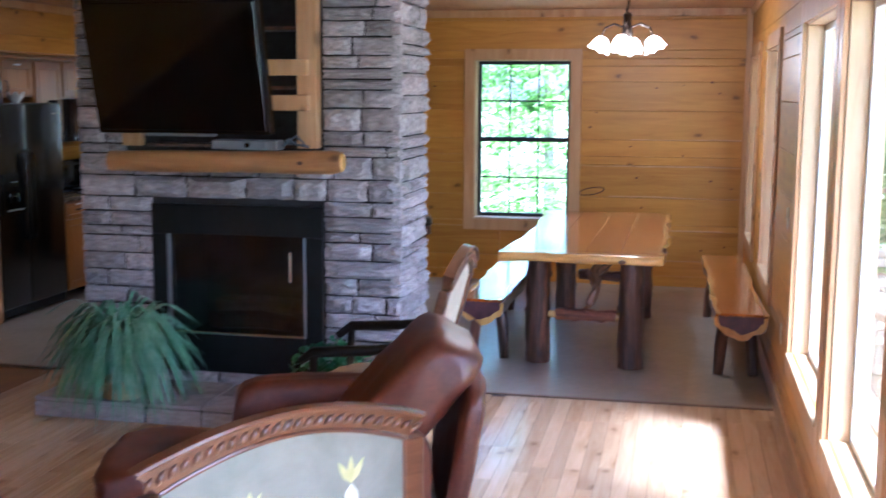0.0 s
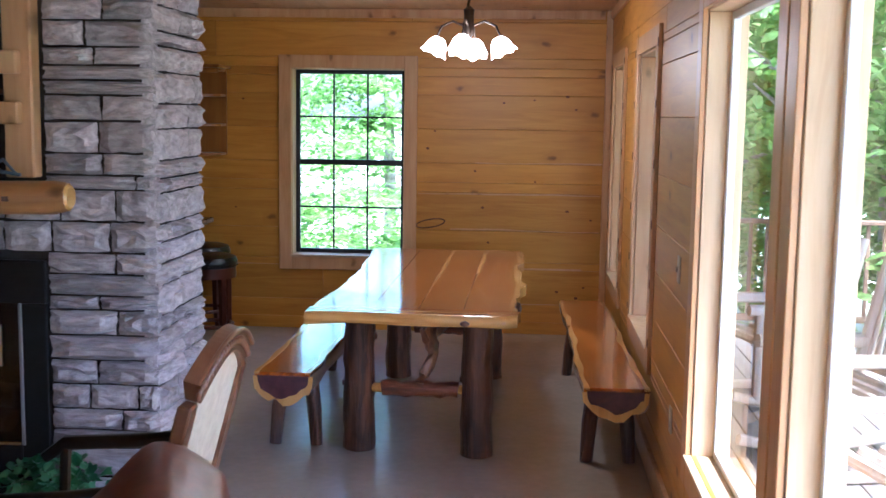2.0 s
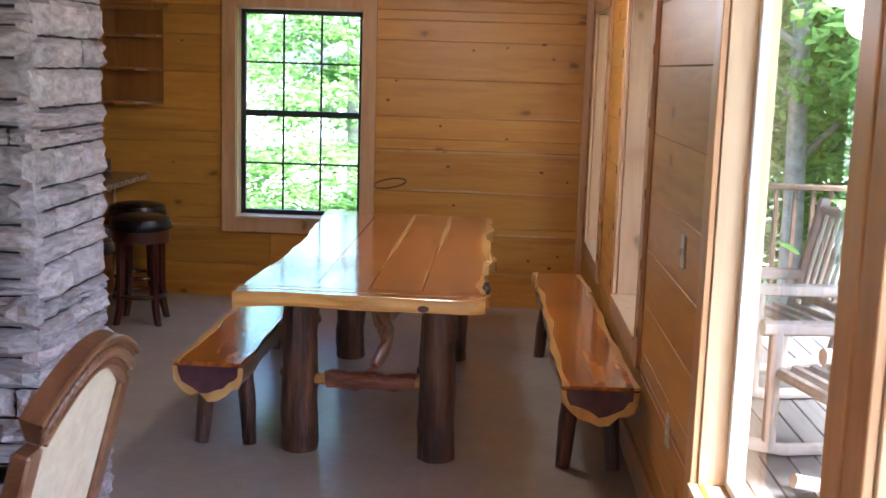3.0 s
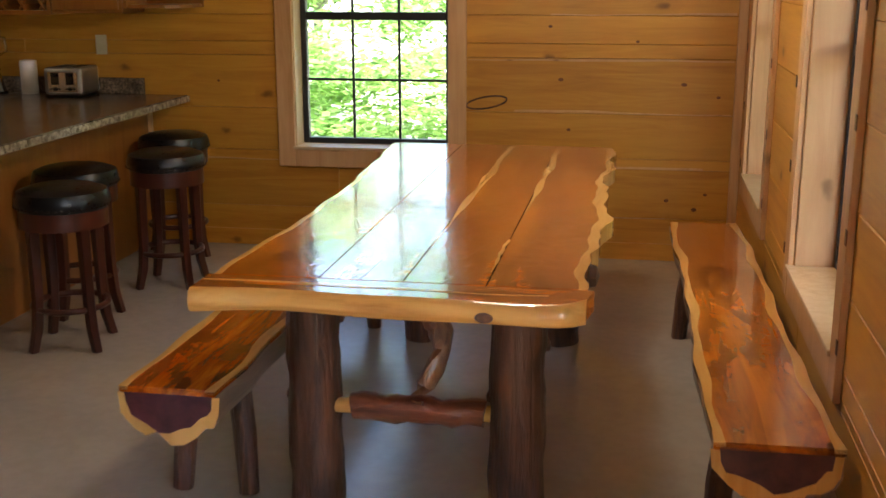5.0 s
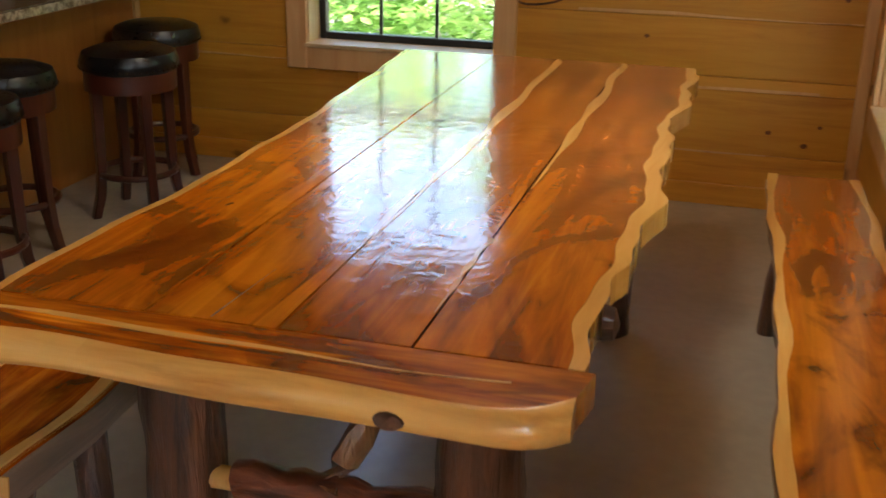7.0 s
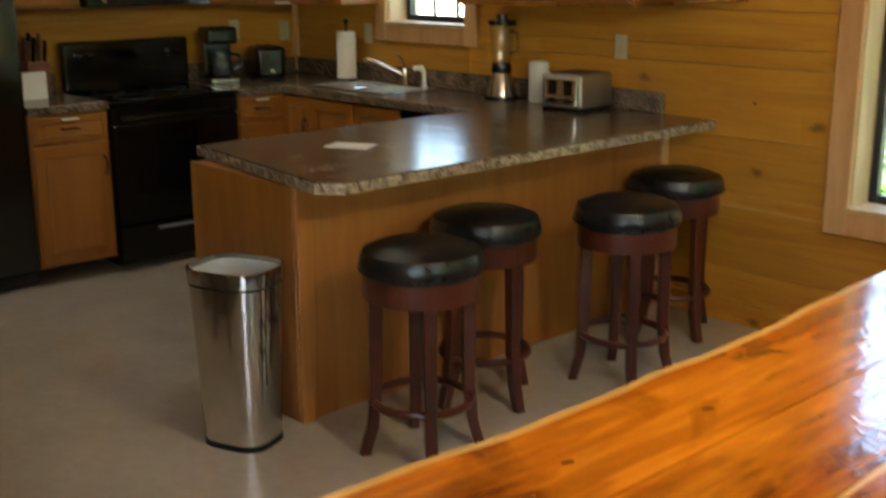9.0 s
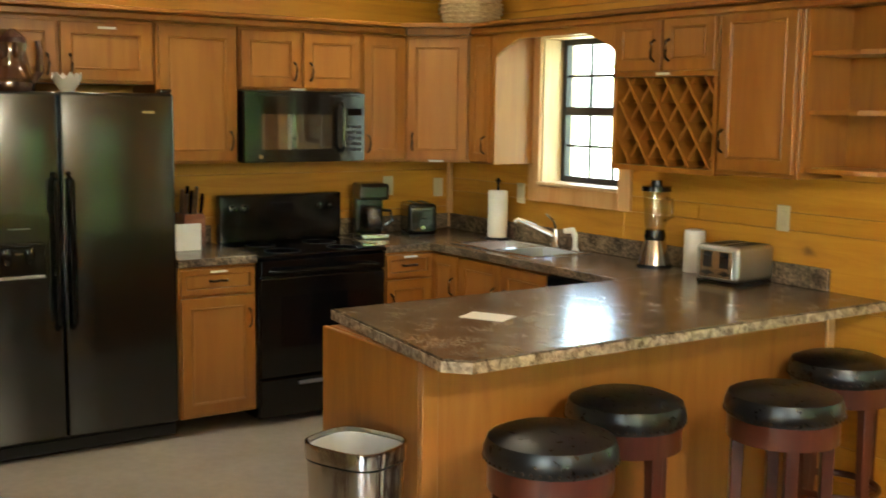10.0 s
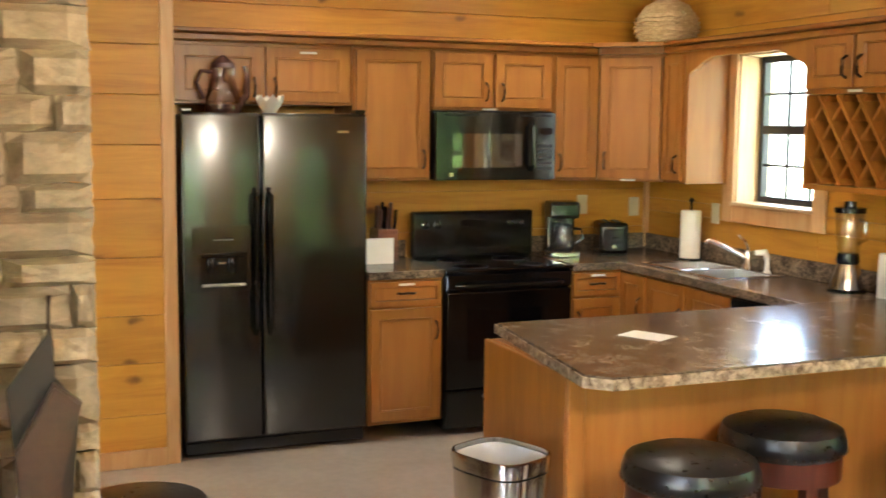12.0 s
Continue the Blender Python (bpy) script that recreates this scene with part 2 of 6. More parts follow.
M_LOG = wood("dark_peeled_log", (0.006, 0.0025, 0.0015), (0.040, 0.016, 0.009), (0.22, 0.085, 0.036), "z", False, rough=0.33, knots=0.8, vary=0.12, coat=0.4, bump=1.0, streak=0.35, grain=1.5, relief=0.014, patch=0.5)
M_LOG_RED = wood("reddish_cedar_log", (0.025, 0.007, 0.004), (0.13, 0.036, 0.015), (0.34, 0.12, 0.05), "x", False, rough=0.3, knots=0.8, coat=0.4, bump=1.0, grain=1.5, relief=0.012, patch=0.6)
M_BRANCH = wood("varnished_branch", (0.07, 0.022, 0.009), (0.24, 0.095, 0.035), (0.44, 0.22, 0.09), "z", False, rough=0.3, knots=0.8, coat=0.4, bump=1.0, grain=1.6, relief=0.010, patch=0.7)
M_MANTEL = wood("peeled_mantel_log", (0.28, 0.12, 0.035), (0.42, 0.20, 0.065), (0.52, 0.28, 0.10), "x", False, rough=0.35, knots=0.8, coat=0.2, bump=0.3)
M_BARK = wood("grey_brown_log_side", (0.10, 0.065, 0.045), (0.20, 0.13, 0.085), (0.33, 0.22, 0.14), "y", False, rough=0.4, coat=0.3, bump=0.6)
M_CEDKNOT = mottled("dark_cedar_knot", (0.055, 0.012, 0.003), (0.16, 0.036, 0.006), 45, 0.2, coat=0.9, bump=0.0)
M_HEART = mottled("purple_heartwood_end", (0.045, 0.012, 0.018), (0.11, 0.032, 0.035), 14, 0.35, coat=0.4)
M_MAPLE = wood("maple_stained_cabinet", (0.195, 0.066, 0.009), (0.265, 0.098, 0.014), (0.33, 0.135, 0.021), "z", True, rough=0.34, vary=0.07, bump=0.04, grain=0.8)
M_MAPLE_PANEL = wood("maple_end_panel", (0.24, 0.085, 0.014), (0.305, 0.118, 0.021), (0.36, 0.15, 0.031), "z", True, rough=0.36, vary=0.05, bump=0.04, grain=0.7)
M_GRANITE = mottled("brown_granite_laminate", (0.065, 0.047, 0.035), (0.25, 0.19, 0.135), 9, 0.22, bump=0.02, world_space=True, fine=0.55, rough_vary=0.04)
M_EDGE = mottled("speckled_bevel_edge", (0.10, 0.07, 0.045), (0.45, 0.36, 0.26), 38, 0.2, bump=0.1, world_space=True, detail=3)
M_STEEL = mottled("brushed_steel", (0.50, 0.49, 0.47), (0.62, 0.61, 0.59), 3, 0.2, 1.0, bump=0.02)
M_LINER = mottled("pale_grey_liner", (0.42, 0.43, 0.45), (0.52, 0.53, 0.55), 6, 0.4, bump=0.0)
M_SINK = mottled("brushed_sink_steel", (0.66, 0.66, 0.66), (0.78, 0.78, 0.78), 6, 0.38, 1.0, bump=0.02)
M_BINSTEEL = mottled("polished_bin_steel", (0.54, 0.52, 0.49), (0.66, 0.64, 0.61), 5, 0.13, 1.0, bump=0.10, dist=0.004, rough_vary=0.04)
M_CHROME = mottled("chrome", (0.75, 0.75, 0.76), (0.85, 0.85, 0.86), 3, 0.07, 1.0, bump=0.0, rough_vary=0.03)
M_BRONZE = mottled("dark_bronze_pull", (0.03, 0.02, 0.014), (0.07, 0.045, 0.03), 20, 0.35, 0.9)
M_LEATHER_BLACK = mottled("black_leather", (0.003, 0.003, 0.0035), (0.007, 0.007, 0.008), 40, 0.3, bump=0.25, dist=0.002)
M_LEATHER = mottled("brown_leather", (0.085, 0.022, 0.011), (0.17, 0.052, 0.024), 5, 0.40, bump=0.25, dist=0.006, fine=0.12)
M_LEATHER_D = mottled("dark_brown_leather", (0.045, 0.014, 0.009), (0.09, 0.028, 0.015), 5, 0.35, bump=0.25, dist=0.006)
M_PIPING = mottled("tan_piping", (0.36, 0.20, 0.10), (0.5, 0.3, 0.16), 30, 0.6)
M_CHERRY = wood("cherry_stained_leg", (0.026, 0.006, 0.004), (0.055, 0.013, 0.007), (0.09, 0.023, 0.011), "z", False, rough=0.28, vary=0.08, bump=0.05)
M_CARVED = wood("carved_walnut_frame", (0.065, 0.024, 0.011), (0.125, 0.05, 0.022), (0.20, 0.09, 0.04), "x", False, rough=0.32, vary=0.05, coat=0.3, bump=0.2)
M_PAINTED = mottled("painted_grey_green_panel", (0.20, 0.21, 0.175), (0.31, 0.315, 0.265), 4, 0.45, bump=0.06)
M_LILY = mottled("painted_lily_white", (0.68, 0.66, 0.50), (0.8, 0.8, 0.7), 20, 0.5, bump=0.0)
M_LEAF_PAINT = mottled("painted_leaf_yellow", (0.50, 0.50, 0.20), (0.62, 0.60, 0.32), 20, 0.5, bump=0.0)
M_CREAM = mottled("cream_upholstery", (0.50, 0.42, 0.31), (0.62, 0.54, 0.42), 25, 0.75, bump=0.2)
M_WHITE = mottled("white_plastic", (0.66, 0.65, 0.61), (0.74, 0.73, 0.70), 6, 0.35, bump=0.0)
M_PAPER = mottled("white_paper", (0.74, 0.72, 0.67), (0.8, 0.79, 0.75), 10, 0.8, bump=0.05)
M_IVORY = mottled("ivory_plate", (0.56, 0.50, 0.36), (0.64, 0.58, 0.44), 6, 0.4, bump=0.0)
M_WICKER = mottled("straw_wicker", (0.40, 0.27, 0.13), (0.66, 0.50, 0.28), 35, 0.7, bump=0.6)
M_FERN = mottled("fern_green", (0.08, 0.27, 0.14), (0.32, 0.56, 0.36), 9, 0.4, bump=0.0, vary=0.1)
M_IVY = mottled("ivy_green", (0.020, 0.11, 0.045), (0.07, 0.24, 0.10), 12, 0.4, bump=0.0)
M_LEAF = leafy("tree_leaf_green", (0.13, 0.29, 0.05), (0.36, 0.54, 0.16), 1.3, 0.5, bump=0.0, world_space=True, fine=0.3)
M_TRUNK = mottled("pale_tree_bark", (0.20, 0.18, 0.15), (0.42, 0.39, 0.34), 9, 0.9, bump=0.6, dist=0.02)
# ground colour kept pale so the view outdoors reads as bright glare
M_PALE_GROUND = mottled("glare_pale_ground", (0.26, 0.30, 0.16), (0.46, 0.46, 0.36), 0.5, 0.95, world_space=True, bump=0.5)
M_SATIN = mottled("satin_steel", (0.36, 0.35, 0.33), (0.46, 0.45, 0.43), 3, 0.42, 1.0, bump=0.02)
M_DECK = wood("weathered_deck_board", (0.13, 0.105, 0.085), (0.20, 0.17, 0.14), (0.27, 0.235, 0.20), "y", rough=0.7, vary=0.15)
M_RAIL = wood("brown_deck_rail", (0.10, 0.06, 0.035), (0.17, 0.10, 0.06), (0.23, 0.15, 0.09), "z", rough=0.7, vary=0.1)
M_PEELED = wood("grey_peeled_log", (0.34, 0.27, 0.21), (0.46, 0.38, 0.30), (0.56, 0.49, 0.40), "z", False, rough=0.6, vary=0.08)
M_SHADE = glow("frosted_glass_shade", (1.0, 0.93, 0.80), 1.6)
M_KNOT = mottled("red_brown_pine_knot", (0.09, 0.028, 0.008), (0.20, 0.065, 0.016), 60, 0.45, bump=0.1)
M_SOOT = mottled("sooty_firebrick", (0.03, 0.03, 0.032), (0.10, 0.098, 0.10), 9, 0.8)
M_EBONY = mottled("near_black_stained_arm", (0.008, 0.005, 0.004), (0.018, 0.012, 0.008), 8, 0.35)
M_TINTED = clear_glass("dark_firebox_glass", (0.62, 0.62, 0.64), 0.06)
M_LAMP = glow("downlight_lens", (1.0, 0.86, 0.66), 4.0)
M_REDLOG = M_LOG_RED
M_GREY = mottled("grey_plastic", (0.16, 0.16, 0.17), (0.22, 0.22, 0.23), 6, 0.4, bump=0.0)
M_KEY = mottled("dim_printed_key", (0.035, 0.04, 0.05), (0.05, 0.055, 0.065), 20, 0.4, bump=0.0)
M_CABLE = mottled("blue_grey_cable", (0.05, 0.07, 0.10), (0.10, 0.13, 0.17), 30, 0.5, bump=0.0)
M_PLUM = mottled("plum_glass_base", (0.06, 0.026, 0.022), (0.14, 0.07, 0.055), 8, 0.15, bump=0.0)
M_BELLOWS = wood("brown_bellows_board", (0.028, 0.013, 0.006), (0.045, 0.022, 0.010), (0.065, 0.032, 0.015), "z", False, rough=0.45)
M_DARKWOOD = mottled("dark_bellows_board", (0.014, 0.011, 0.006), (0.026, 0.019, 0.011), 5, 0.6)


# ---- shapes ----
def bm_new():
    return bmesh.new()


def add_box(bm, x0, x1, y0, y1, z0, z1, bev=0.0, seg=1):
    made = bmesh.ops.create_cube(bm, size=1.0, matrix=Matrix.Translation(((x0 + x1) / 2, (y0 + y1) / 2, (z0 + z1) / 2)) @ Matrix.Diagonal((x1 - x0, y1 - y0, z1 - z0, 1)))
    if bev:
        edges = {e for v in made["verts"] for e in v.link_edges}
        bmesh.ops.bevel(bm, geom=list(edges), offset=bev, segments=seg, profile=0.6, affect="EDGES")
    return bm


def box(x0, x1, y0, y1, z0, z1, bev=0.0, seg=1):
    return add_box(bm_new(), x0, x1, y0, y1, z0, z1, bev, seg)


def add_tube(bm, pts, radii, n=10, rough=0.0, seed=1):
    rng = random.Random(seed)
    pts = [Vector(p) for p in pts]
    rings = []
    for i, p in enumerate(pts):
        d = (pts[min(i + 1, len(pts) - 1)] - pts[max(i - 1, 0)]).normalized()
        side = d.cross(Vector((0, 0, 1)) if abs(d.z) < 0.9 else Vector((0, 1, 0))).normalized()
        up = side.cross(d).normalized()
        r = radii[i] if isinstance(radii, (list, tuple)) else radii
        rings.append([bm.verts.new(p + (side * math.cos(a) + up * math.sin(a)) * r * (1 + rng.uniform(-rough, rough))) for a in (2 * math.pi * k / n for k in range(n))])
    for a, b in zip(rings, rings[1:]):
        for k in range(n):
            bm.faces.new((a[k], a[(k + 1) % n], b[(k + 1) % n], b[k]))
    bm.faces.new(rings[0][::-1])
    bm.faces.new(rings[-1])
    return bm


def tube(pts, radii, n=10, rough=0.0, seed=1):
    bm = add_tube(bm_new(), pts, radii, n, rough, seed)
    bmesh.ops.recalc_face_normals(bm, faces=bm.faces)
    return bm


def lathe(profile, n=24, bm=None, centre=(0, 0, 0), scale=(1, 1)):
    bm = bm or bm_new()
    rings = []
    for r, z in profile:
        rings.append([bm.verts.new((centre[0] + r * scale[0] * math.cos(2 * math.pi * k / n), centre[1] + r * scale[1] * math.sin(2 * math.pi * k / n), centre[2] + z)) for k in range(n)])
    for a, b in zip(rings, rings[1:]):
        for k in range(n):
            bm.faces.new((a[k], a[(k + 1) % n], b[(k + 1) % n], b[k]))
    if profile[0][0] > 1e-4:
        bm.faces.new(rings[0][::-1])
    if profile[-1][0] > 1e-4:
        bm.faces.new(rings[-1])
    bmesh.ops.remove_doubles(bm, verts=bm.verts, dist=1e-5)
    bmesh.ops.recalc_face_normals(bm, faces=bm.faces)
    return bm


def prism(outline, z0, z1, bev=0.0):
    """An upright block with the given plan."""
    bm = bm_new()
    low = [bm.verts.new((x, y, z0)) for x, y in outline]
    high = [bm.verts.new((x, y, z1)) for x, y in outline]
    n = len(outline)
    for k in range(n):
        bm.faces.new((low[k], low[(k + 1) % n], high[(k + 1) % n], high[k]))
    bm.faces.new(low[::-1])
    bm.faces.new(high)
    bmesh.ops.recalc_face_normals(bm, faces=bm.faces)
    if bev:
        bmesh.ops.bevel(bm, geom=[e for e in bm.edges if abs(e.verts[0].co.z - e.verts[1].co.z) < 1e-6], offset=bev, segments=2, affect="EDGES")
    return bm


def mesh_of(name, bm, material, smooth=False):
    me = bpy.data.meshes.new(name)
    bm.to_mesh(me)
    bm.free()
    me.materials.append(material)
    if smooth:
        me.shade_smooth()
        me.set_sharp_from_angle(angle=radians(40))
    return me


def part(name, bm, material, parent=None, label="", smooth=True):
    ob = new(name, mesh_of(name, bm, material, smooth))
    if parent:
        ob.parent = parent
    return tagged(ob, label)


def piece(name, me, parent, m):
    ob = new(name, me)
    ob.parent = parent
    ob.matrix_basis = m
    return ob


def thing(name, label, category, x=0, y=0, z=0, rz=0, group="", kind=""):
    ob = new(name)
    ob.empty_display_size = 0.1
    ob.matrix_basis = pose(x, y, z, 0, 0, rz)
    return tagged(ob, label, category, group, kind)


def single(name, bm, material, label, category, x=0, y=0, z=0, rz=0, group="", kind="", smooth=True):
    ob = part(name, bm, material, None, "", smooth)
    ob.matrix_basis = pose(x, y, z, 0, 0, rz)
    return tagged(ob, label, category, group, kind)


def grid_wall(bm, axis, d0, d1, u0, u1, z0, z1, openings):
    """A wall between depths d0 and d1, along u, with openings (ua, ub, za, zb)."""
    us = sorted({u0, u1, *[o[0] for o in openings], *[o[1] for o in openings]})
    for a, b in zip(us, us[1:]):
        holes = sorted([(o[2], o[3]) for o in openings if o[0] <= a + 1e-6 and o[1] >= b - 1e-6])
        z = z0
        for ha, hb in holes + [(z1, z1)]:
            if ha - z > 1e-4:
                if axis == "x":
                    add_box(bm, a, b, d0, d1, z, ha)
                else:
                    add_box(bm, d0, d1, a, b, z, ha)
            z = hb
    return bm


# ---- the large structure ----
XR, YF, XL, YB, CEIL = 1.70, 11.50, -4.85, -2.2, 2.67
FAR_OPEN = [(-0.95, 0.02, 0.60, 2.20), (-3.93, -3.24, 1.26, 2.13)]
RIGHT_OPEN = [(10.13, 11.06, 0.58, 2.20), (8.14, 9.12, 0.58, 2.20), (5.30, 6.62, 0.47, 2.24), (3.86, 5.09, 0.47, 2.24), (0.6, 2.6, 0.47, 2.24)]
# south wall openings, out of view, invented to let daylight fill the room
FILL_OPEN = [(-3.4, -2.4, 0.5, 2.2), (-0.4, 1.0, 0.4, 2.2)]

wall_north = tagged(part("wall_north", grid_wall(bm_new(), "x", YF + 0.022, YF + 0.24, XL - 0.24, XR + 0.24, -0.4, CEIL + 0.1, FAR_OPEN), M_BACKING, smooth=False), "pine plank end wall with two windows", "wall", kind="structure")
wall_east = tagged(part("wall_east", grid_wall(grid_wall(bm_new(), "y", XR + 0.022, XR + 0.15, YB, 7.5, -0.4, CEIL + 0.1, RIGHT_OPEN[2:]), "y", XR + 0.022, XR + 0.24, 7.5, YF + 0.022, -0.4, CEIL + 0.1, RIGHT_OPEN[:2]), M_BACKING, smooth=False), "pine plank side wall with tall windows", "wall", kind="structure")
wall_west = tagged(part("wall_west", box(XL - 0.24, XL - 0.022, YB, YF + 0.022, -0.4, CEIL + 0.1), M_BACKING, smooth=False), "pine plank wall behind the kitchen", "wall", kind="structure")
wall_south = tagged(part("wall_south", grid_wall(bm_new(), "x", YB - 0.22, YB, XL - 0.24, XR + 0.24, -0.4, CEIL + 0.1, FILL_OPEN), M_PLANK_X, smooth=False), "plain pine wall closing the living room", "wall", kind="structure")
wall_partition = tagged(part("wall_partition", box(XL - 0.02, -4.245, 7.90, 8.38, 0, CEIL), M_BACKING, smooth=False), "short pine plank partition beside the fridge", "wall", kind="structure")
ceiling = bm_new()
yy = YB
while yy < YF:
    add_box(ceiling, XL - 0.02, XR + 0.02, yy, min(yy + 0.138, YF + 0.02), CEIL, CEIL + 0.02, 0.004)
    yy += 0.14
add_box(ceiling, XL - 0.24, XR + 0.24, YB - 0.2, YF + 0.24, CEIL + 0.021, CEIL + 0.12)
tagged(part("ceiling", ceiling, M_CEIL, smooth=False), "pale pine tongue and groove board ceiling", "ceiling", kind="structure")
floor_kitchen = tagged(part("floor_kitchen", prism([(XL, 7.18), (XR + 0.02, 7.26), (XR + 0.02, YF + 0.02), (XL, YF + 0.02)], -0.1, 0.0), M_VINYL, smooth=False), "grey beige stone-look vinyl floor", "floor", kind="structure")
floor_living = tagged(part("floor_living", prism([(XL, YB), (XR + 0.02, YB), (XR + 0.02, 7.257), (XL, 7.177)], -0.1, -0.012), M_BACKING, smooth=False), "light oak strip floor of the living room", "floor", kind="structure")
tagged(part("trim", prism([(XL, 7.165), (XR, 7.245), (XR, 7.275), (XL, 7.195)], 0.0, 0.006), M_RAIL, smooth=False), "thin floor transition strip", "trim", kind="structure")

# casings, jambs, sashes
def slab(axis, u0, u1, d0, d1, z0, z1, bev=0.003):
    return box(u0, u1, d0, d1, z0, z1, bev) if axis == "x" else box(d0, d1, u0, u1, z0, z1, bev)


def glaze(pane, axis):
    """Only the face towards the room mirrors."""
    pane.visible_shadow = False
    pane.data.materials.append(M_THROUGH)
    for f in pane.data.polygons:
        f.material_index = 0 if (f.normal.y if axis == "x" else f.normal.x) < -0.5 else 1


def window(name, axis, wall, opening, label, sash=True, casing=0.095, rows=2, cols=3):
    u0, u1, z0, z1 = opening
    w = thing(name, label, "window", kind="structure")
    f, d, deep = wall - 0.022, wall + 0.14, 0.24 if sash else 0.15
    for a, b, c, e in ((u0 - casing, u0 + 0.01, z0 - casing, z1 + casing), (u1 - 0.01, u1 + casing, z0 - casing, z1 + casing)):
        part("casing", slab(axis, a, b, f, wall, c, e), M_CASE, w, smooth=False)
    for c, e in ((z0 - casing, z0 + 0.01), (z1 - 0.01, z1 + casing)):
        part("casing", slab(axis, u0 + 0.0101, u1 - 0.0101, f + 0.001, wall, c, e), M_CASE, w, smooth=False)
    for a, b in ((u0 + 0.001, u0 + 0.018), (u1 - 0.018, u1 - 0.001)):
        part("jamb", slab(axis, a, b, wall + 0.001, wall + deep, z0 + 0.02, z1 - 0.02), M_CASE if sash and axis == "y" else M_JAMB, w, smooth=False)
    part("window_sill", slab(axis, u0 + 0.001, u1 - 0.001, wall - 0.03, wall + deep, z0 + 0.011, z0 + 0.03), M_JAMB, w, smooth=False)
    part("head_jamb", slab(axis, u0 + 0.001, u1 - 0.001, wall + 0.001, wall + deep, z1 - 0.019, z1 - 0.001), M_JAMB, w, smooth=False)
    if sash and axis == "y":
        for u in (u0 - casing, u1 + casing):
            z = z0 + 0.05
            while z < z1:
                part("dark_peg", slab(axis, u - 0.012, u + 0.012, f - 0.004, f - 0.0005, z, z + 0.045, 0.002), M_LOG, w, "dark wedge peg", smooth=False)
                z += 0.31
    a, b, c, e = u0 + 0.018, u1 - 0.018, z0 + 0.03, z1 - 0.02
    m = (c + e) / 2
    if sash:
        t = 0.034
        for p, q, r, s in ((a, a + t, c, e), (b - t, b, c, e), (a + t, b - t, c, c + t), (a + t, b - t, e - t, e), (a + t, b - t, m - 0.024, m + 0.024)):
            part("window_frame", slab(axis, p, q, d, d + 0.05, r, s, 0.004), M_SASH, w, "black sash frame", smooth=False)
        for lo, hi in ((c + t, m - 0.024), (m + 0.024, e - t)):
            for k in range(1, cols):
                u = a + t + (b - a - 2 * t) * k / cols
                part("muntin", slab(axis, u - 0.0075, u + 0.0075, d + 0.012, d + 0.032, lo, hi, 0.002), M_SASH, w, smooth=False)
            for k in range(1, rows):
                z = lo + (hi - lo) * k / rows
                part("muntin", slab(axis, a + t, b - t, d + 0.013, d + 0.031, z - 0.0075, z + 0.0075, 0.002), M_SASH, w, smooth=False)
            g = part("pane", slab(axis, a + t, b - t, d + 0.02, d + 0.024, lo, hi, 0), M_GLASS, w, smooth=False)
            glaze(g, axis)
    else:
        t = 0.03
        for p, q, r, s in ((a, a + t, c, e), (b - t, b, c, e), (a + t, b - t, c, c + t), (a + t, b - t, e - t, e)):
            part("window_frame", slab(axis, p, q, d - 0.055, d - 0.025, r, s, 0.003), M_WHITE, w, "white glazing stop", smooth=False)
        g = part("pane", slab(axis, a + t, b - t, d - 0.043, d - 0.039, c + t, e - t, 0), M_GLASS, w, smooth=False)
        glaze(g, axis)
    return w


window("window_1", "x", YF, FAR_OPEN[0], "double hung window with black muntins, pine casing")
window("window_2", "x", YF, FAR_OPEN[1], "small double hung kitchen window with black muntins", casing=0.085)
window("window_3", "y", XR, RIGHT_OPEN[0], "double hung dining window in a deep pine jamb")
window("window_4", "y", XR, RIGHT_OPEN[1], "double hung dining window in a deep pine jamb")
window("window_5", "y", XR, RIGHT_OPEN[2], "tall fixed picture window in a deep pale jamb", sash=False)
window("window_6", "y", XR, RIGHT_OPEN[3], "tall fixed picture window in a deep pale jamb", sash=False)
window("window_7", "y", XR, RIGHT_OPEN[4], "tall fixed picture window in a deep pale jamb", sash=False)
# this pair is never seen; added only for the daylight it admits
window("window_8", "x", YB - 0.24, FILL_OPEN[0], "unseen window added to let daylight into the room", sash=False)
window("window_9", "x", YB - 0.24, FILL_OPEN[1], "unseen window added to let daylight into the room", sash=False)

for name, bm in (("trim_corner", box(XR - 0.05, XR, YF - 0.03, YF, 0.0, CEIL, 0.003)), ("trim_far_ceiling", box(XL, XR - 0.06, YF - 0.025, YF, CEIL - 0.07, CEIL, 0.004)), ("trim_side_ceiling", box(XR - 0.025, XR, YB, YF - 0.06, CEIL - 0.07, CEIL, 0.004)), ("baseboard_far", box(-1.85, XR - 0.06, YF - 0.02, YF, 0, 0.10, 0.003)), ("baseboard_side", box(XR - 0.022, XR, YB, YF - 0.06, 0, 0.13, 0.003)), ("trim_partition_front", box(-4.27, -4.215, 8.34, 8.405, 0, CEIL, 0.004)), ("baseboard_partition", box(-4.22, -4.205, 7.90, 8.339, 0, 0.09, 0.003)), ("trim_west_ceiling", box(XL, XL + 0.025, 8.42, YF - 0.06, CEIL - 0.07, CEIL, 0.004)), ("trim_back_corner", box(XL, XL + 0.03, YF - 0.03, YF, 0.94, 1.4, 0.003))):
    tagged(part(name, bm, M_PLANK_X if name == "baseboard_far" else M_CASE, smooth=False), "pale pine trim board", "trim", kind="structure")

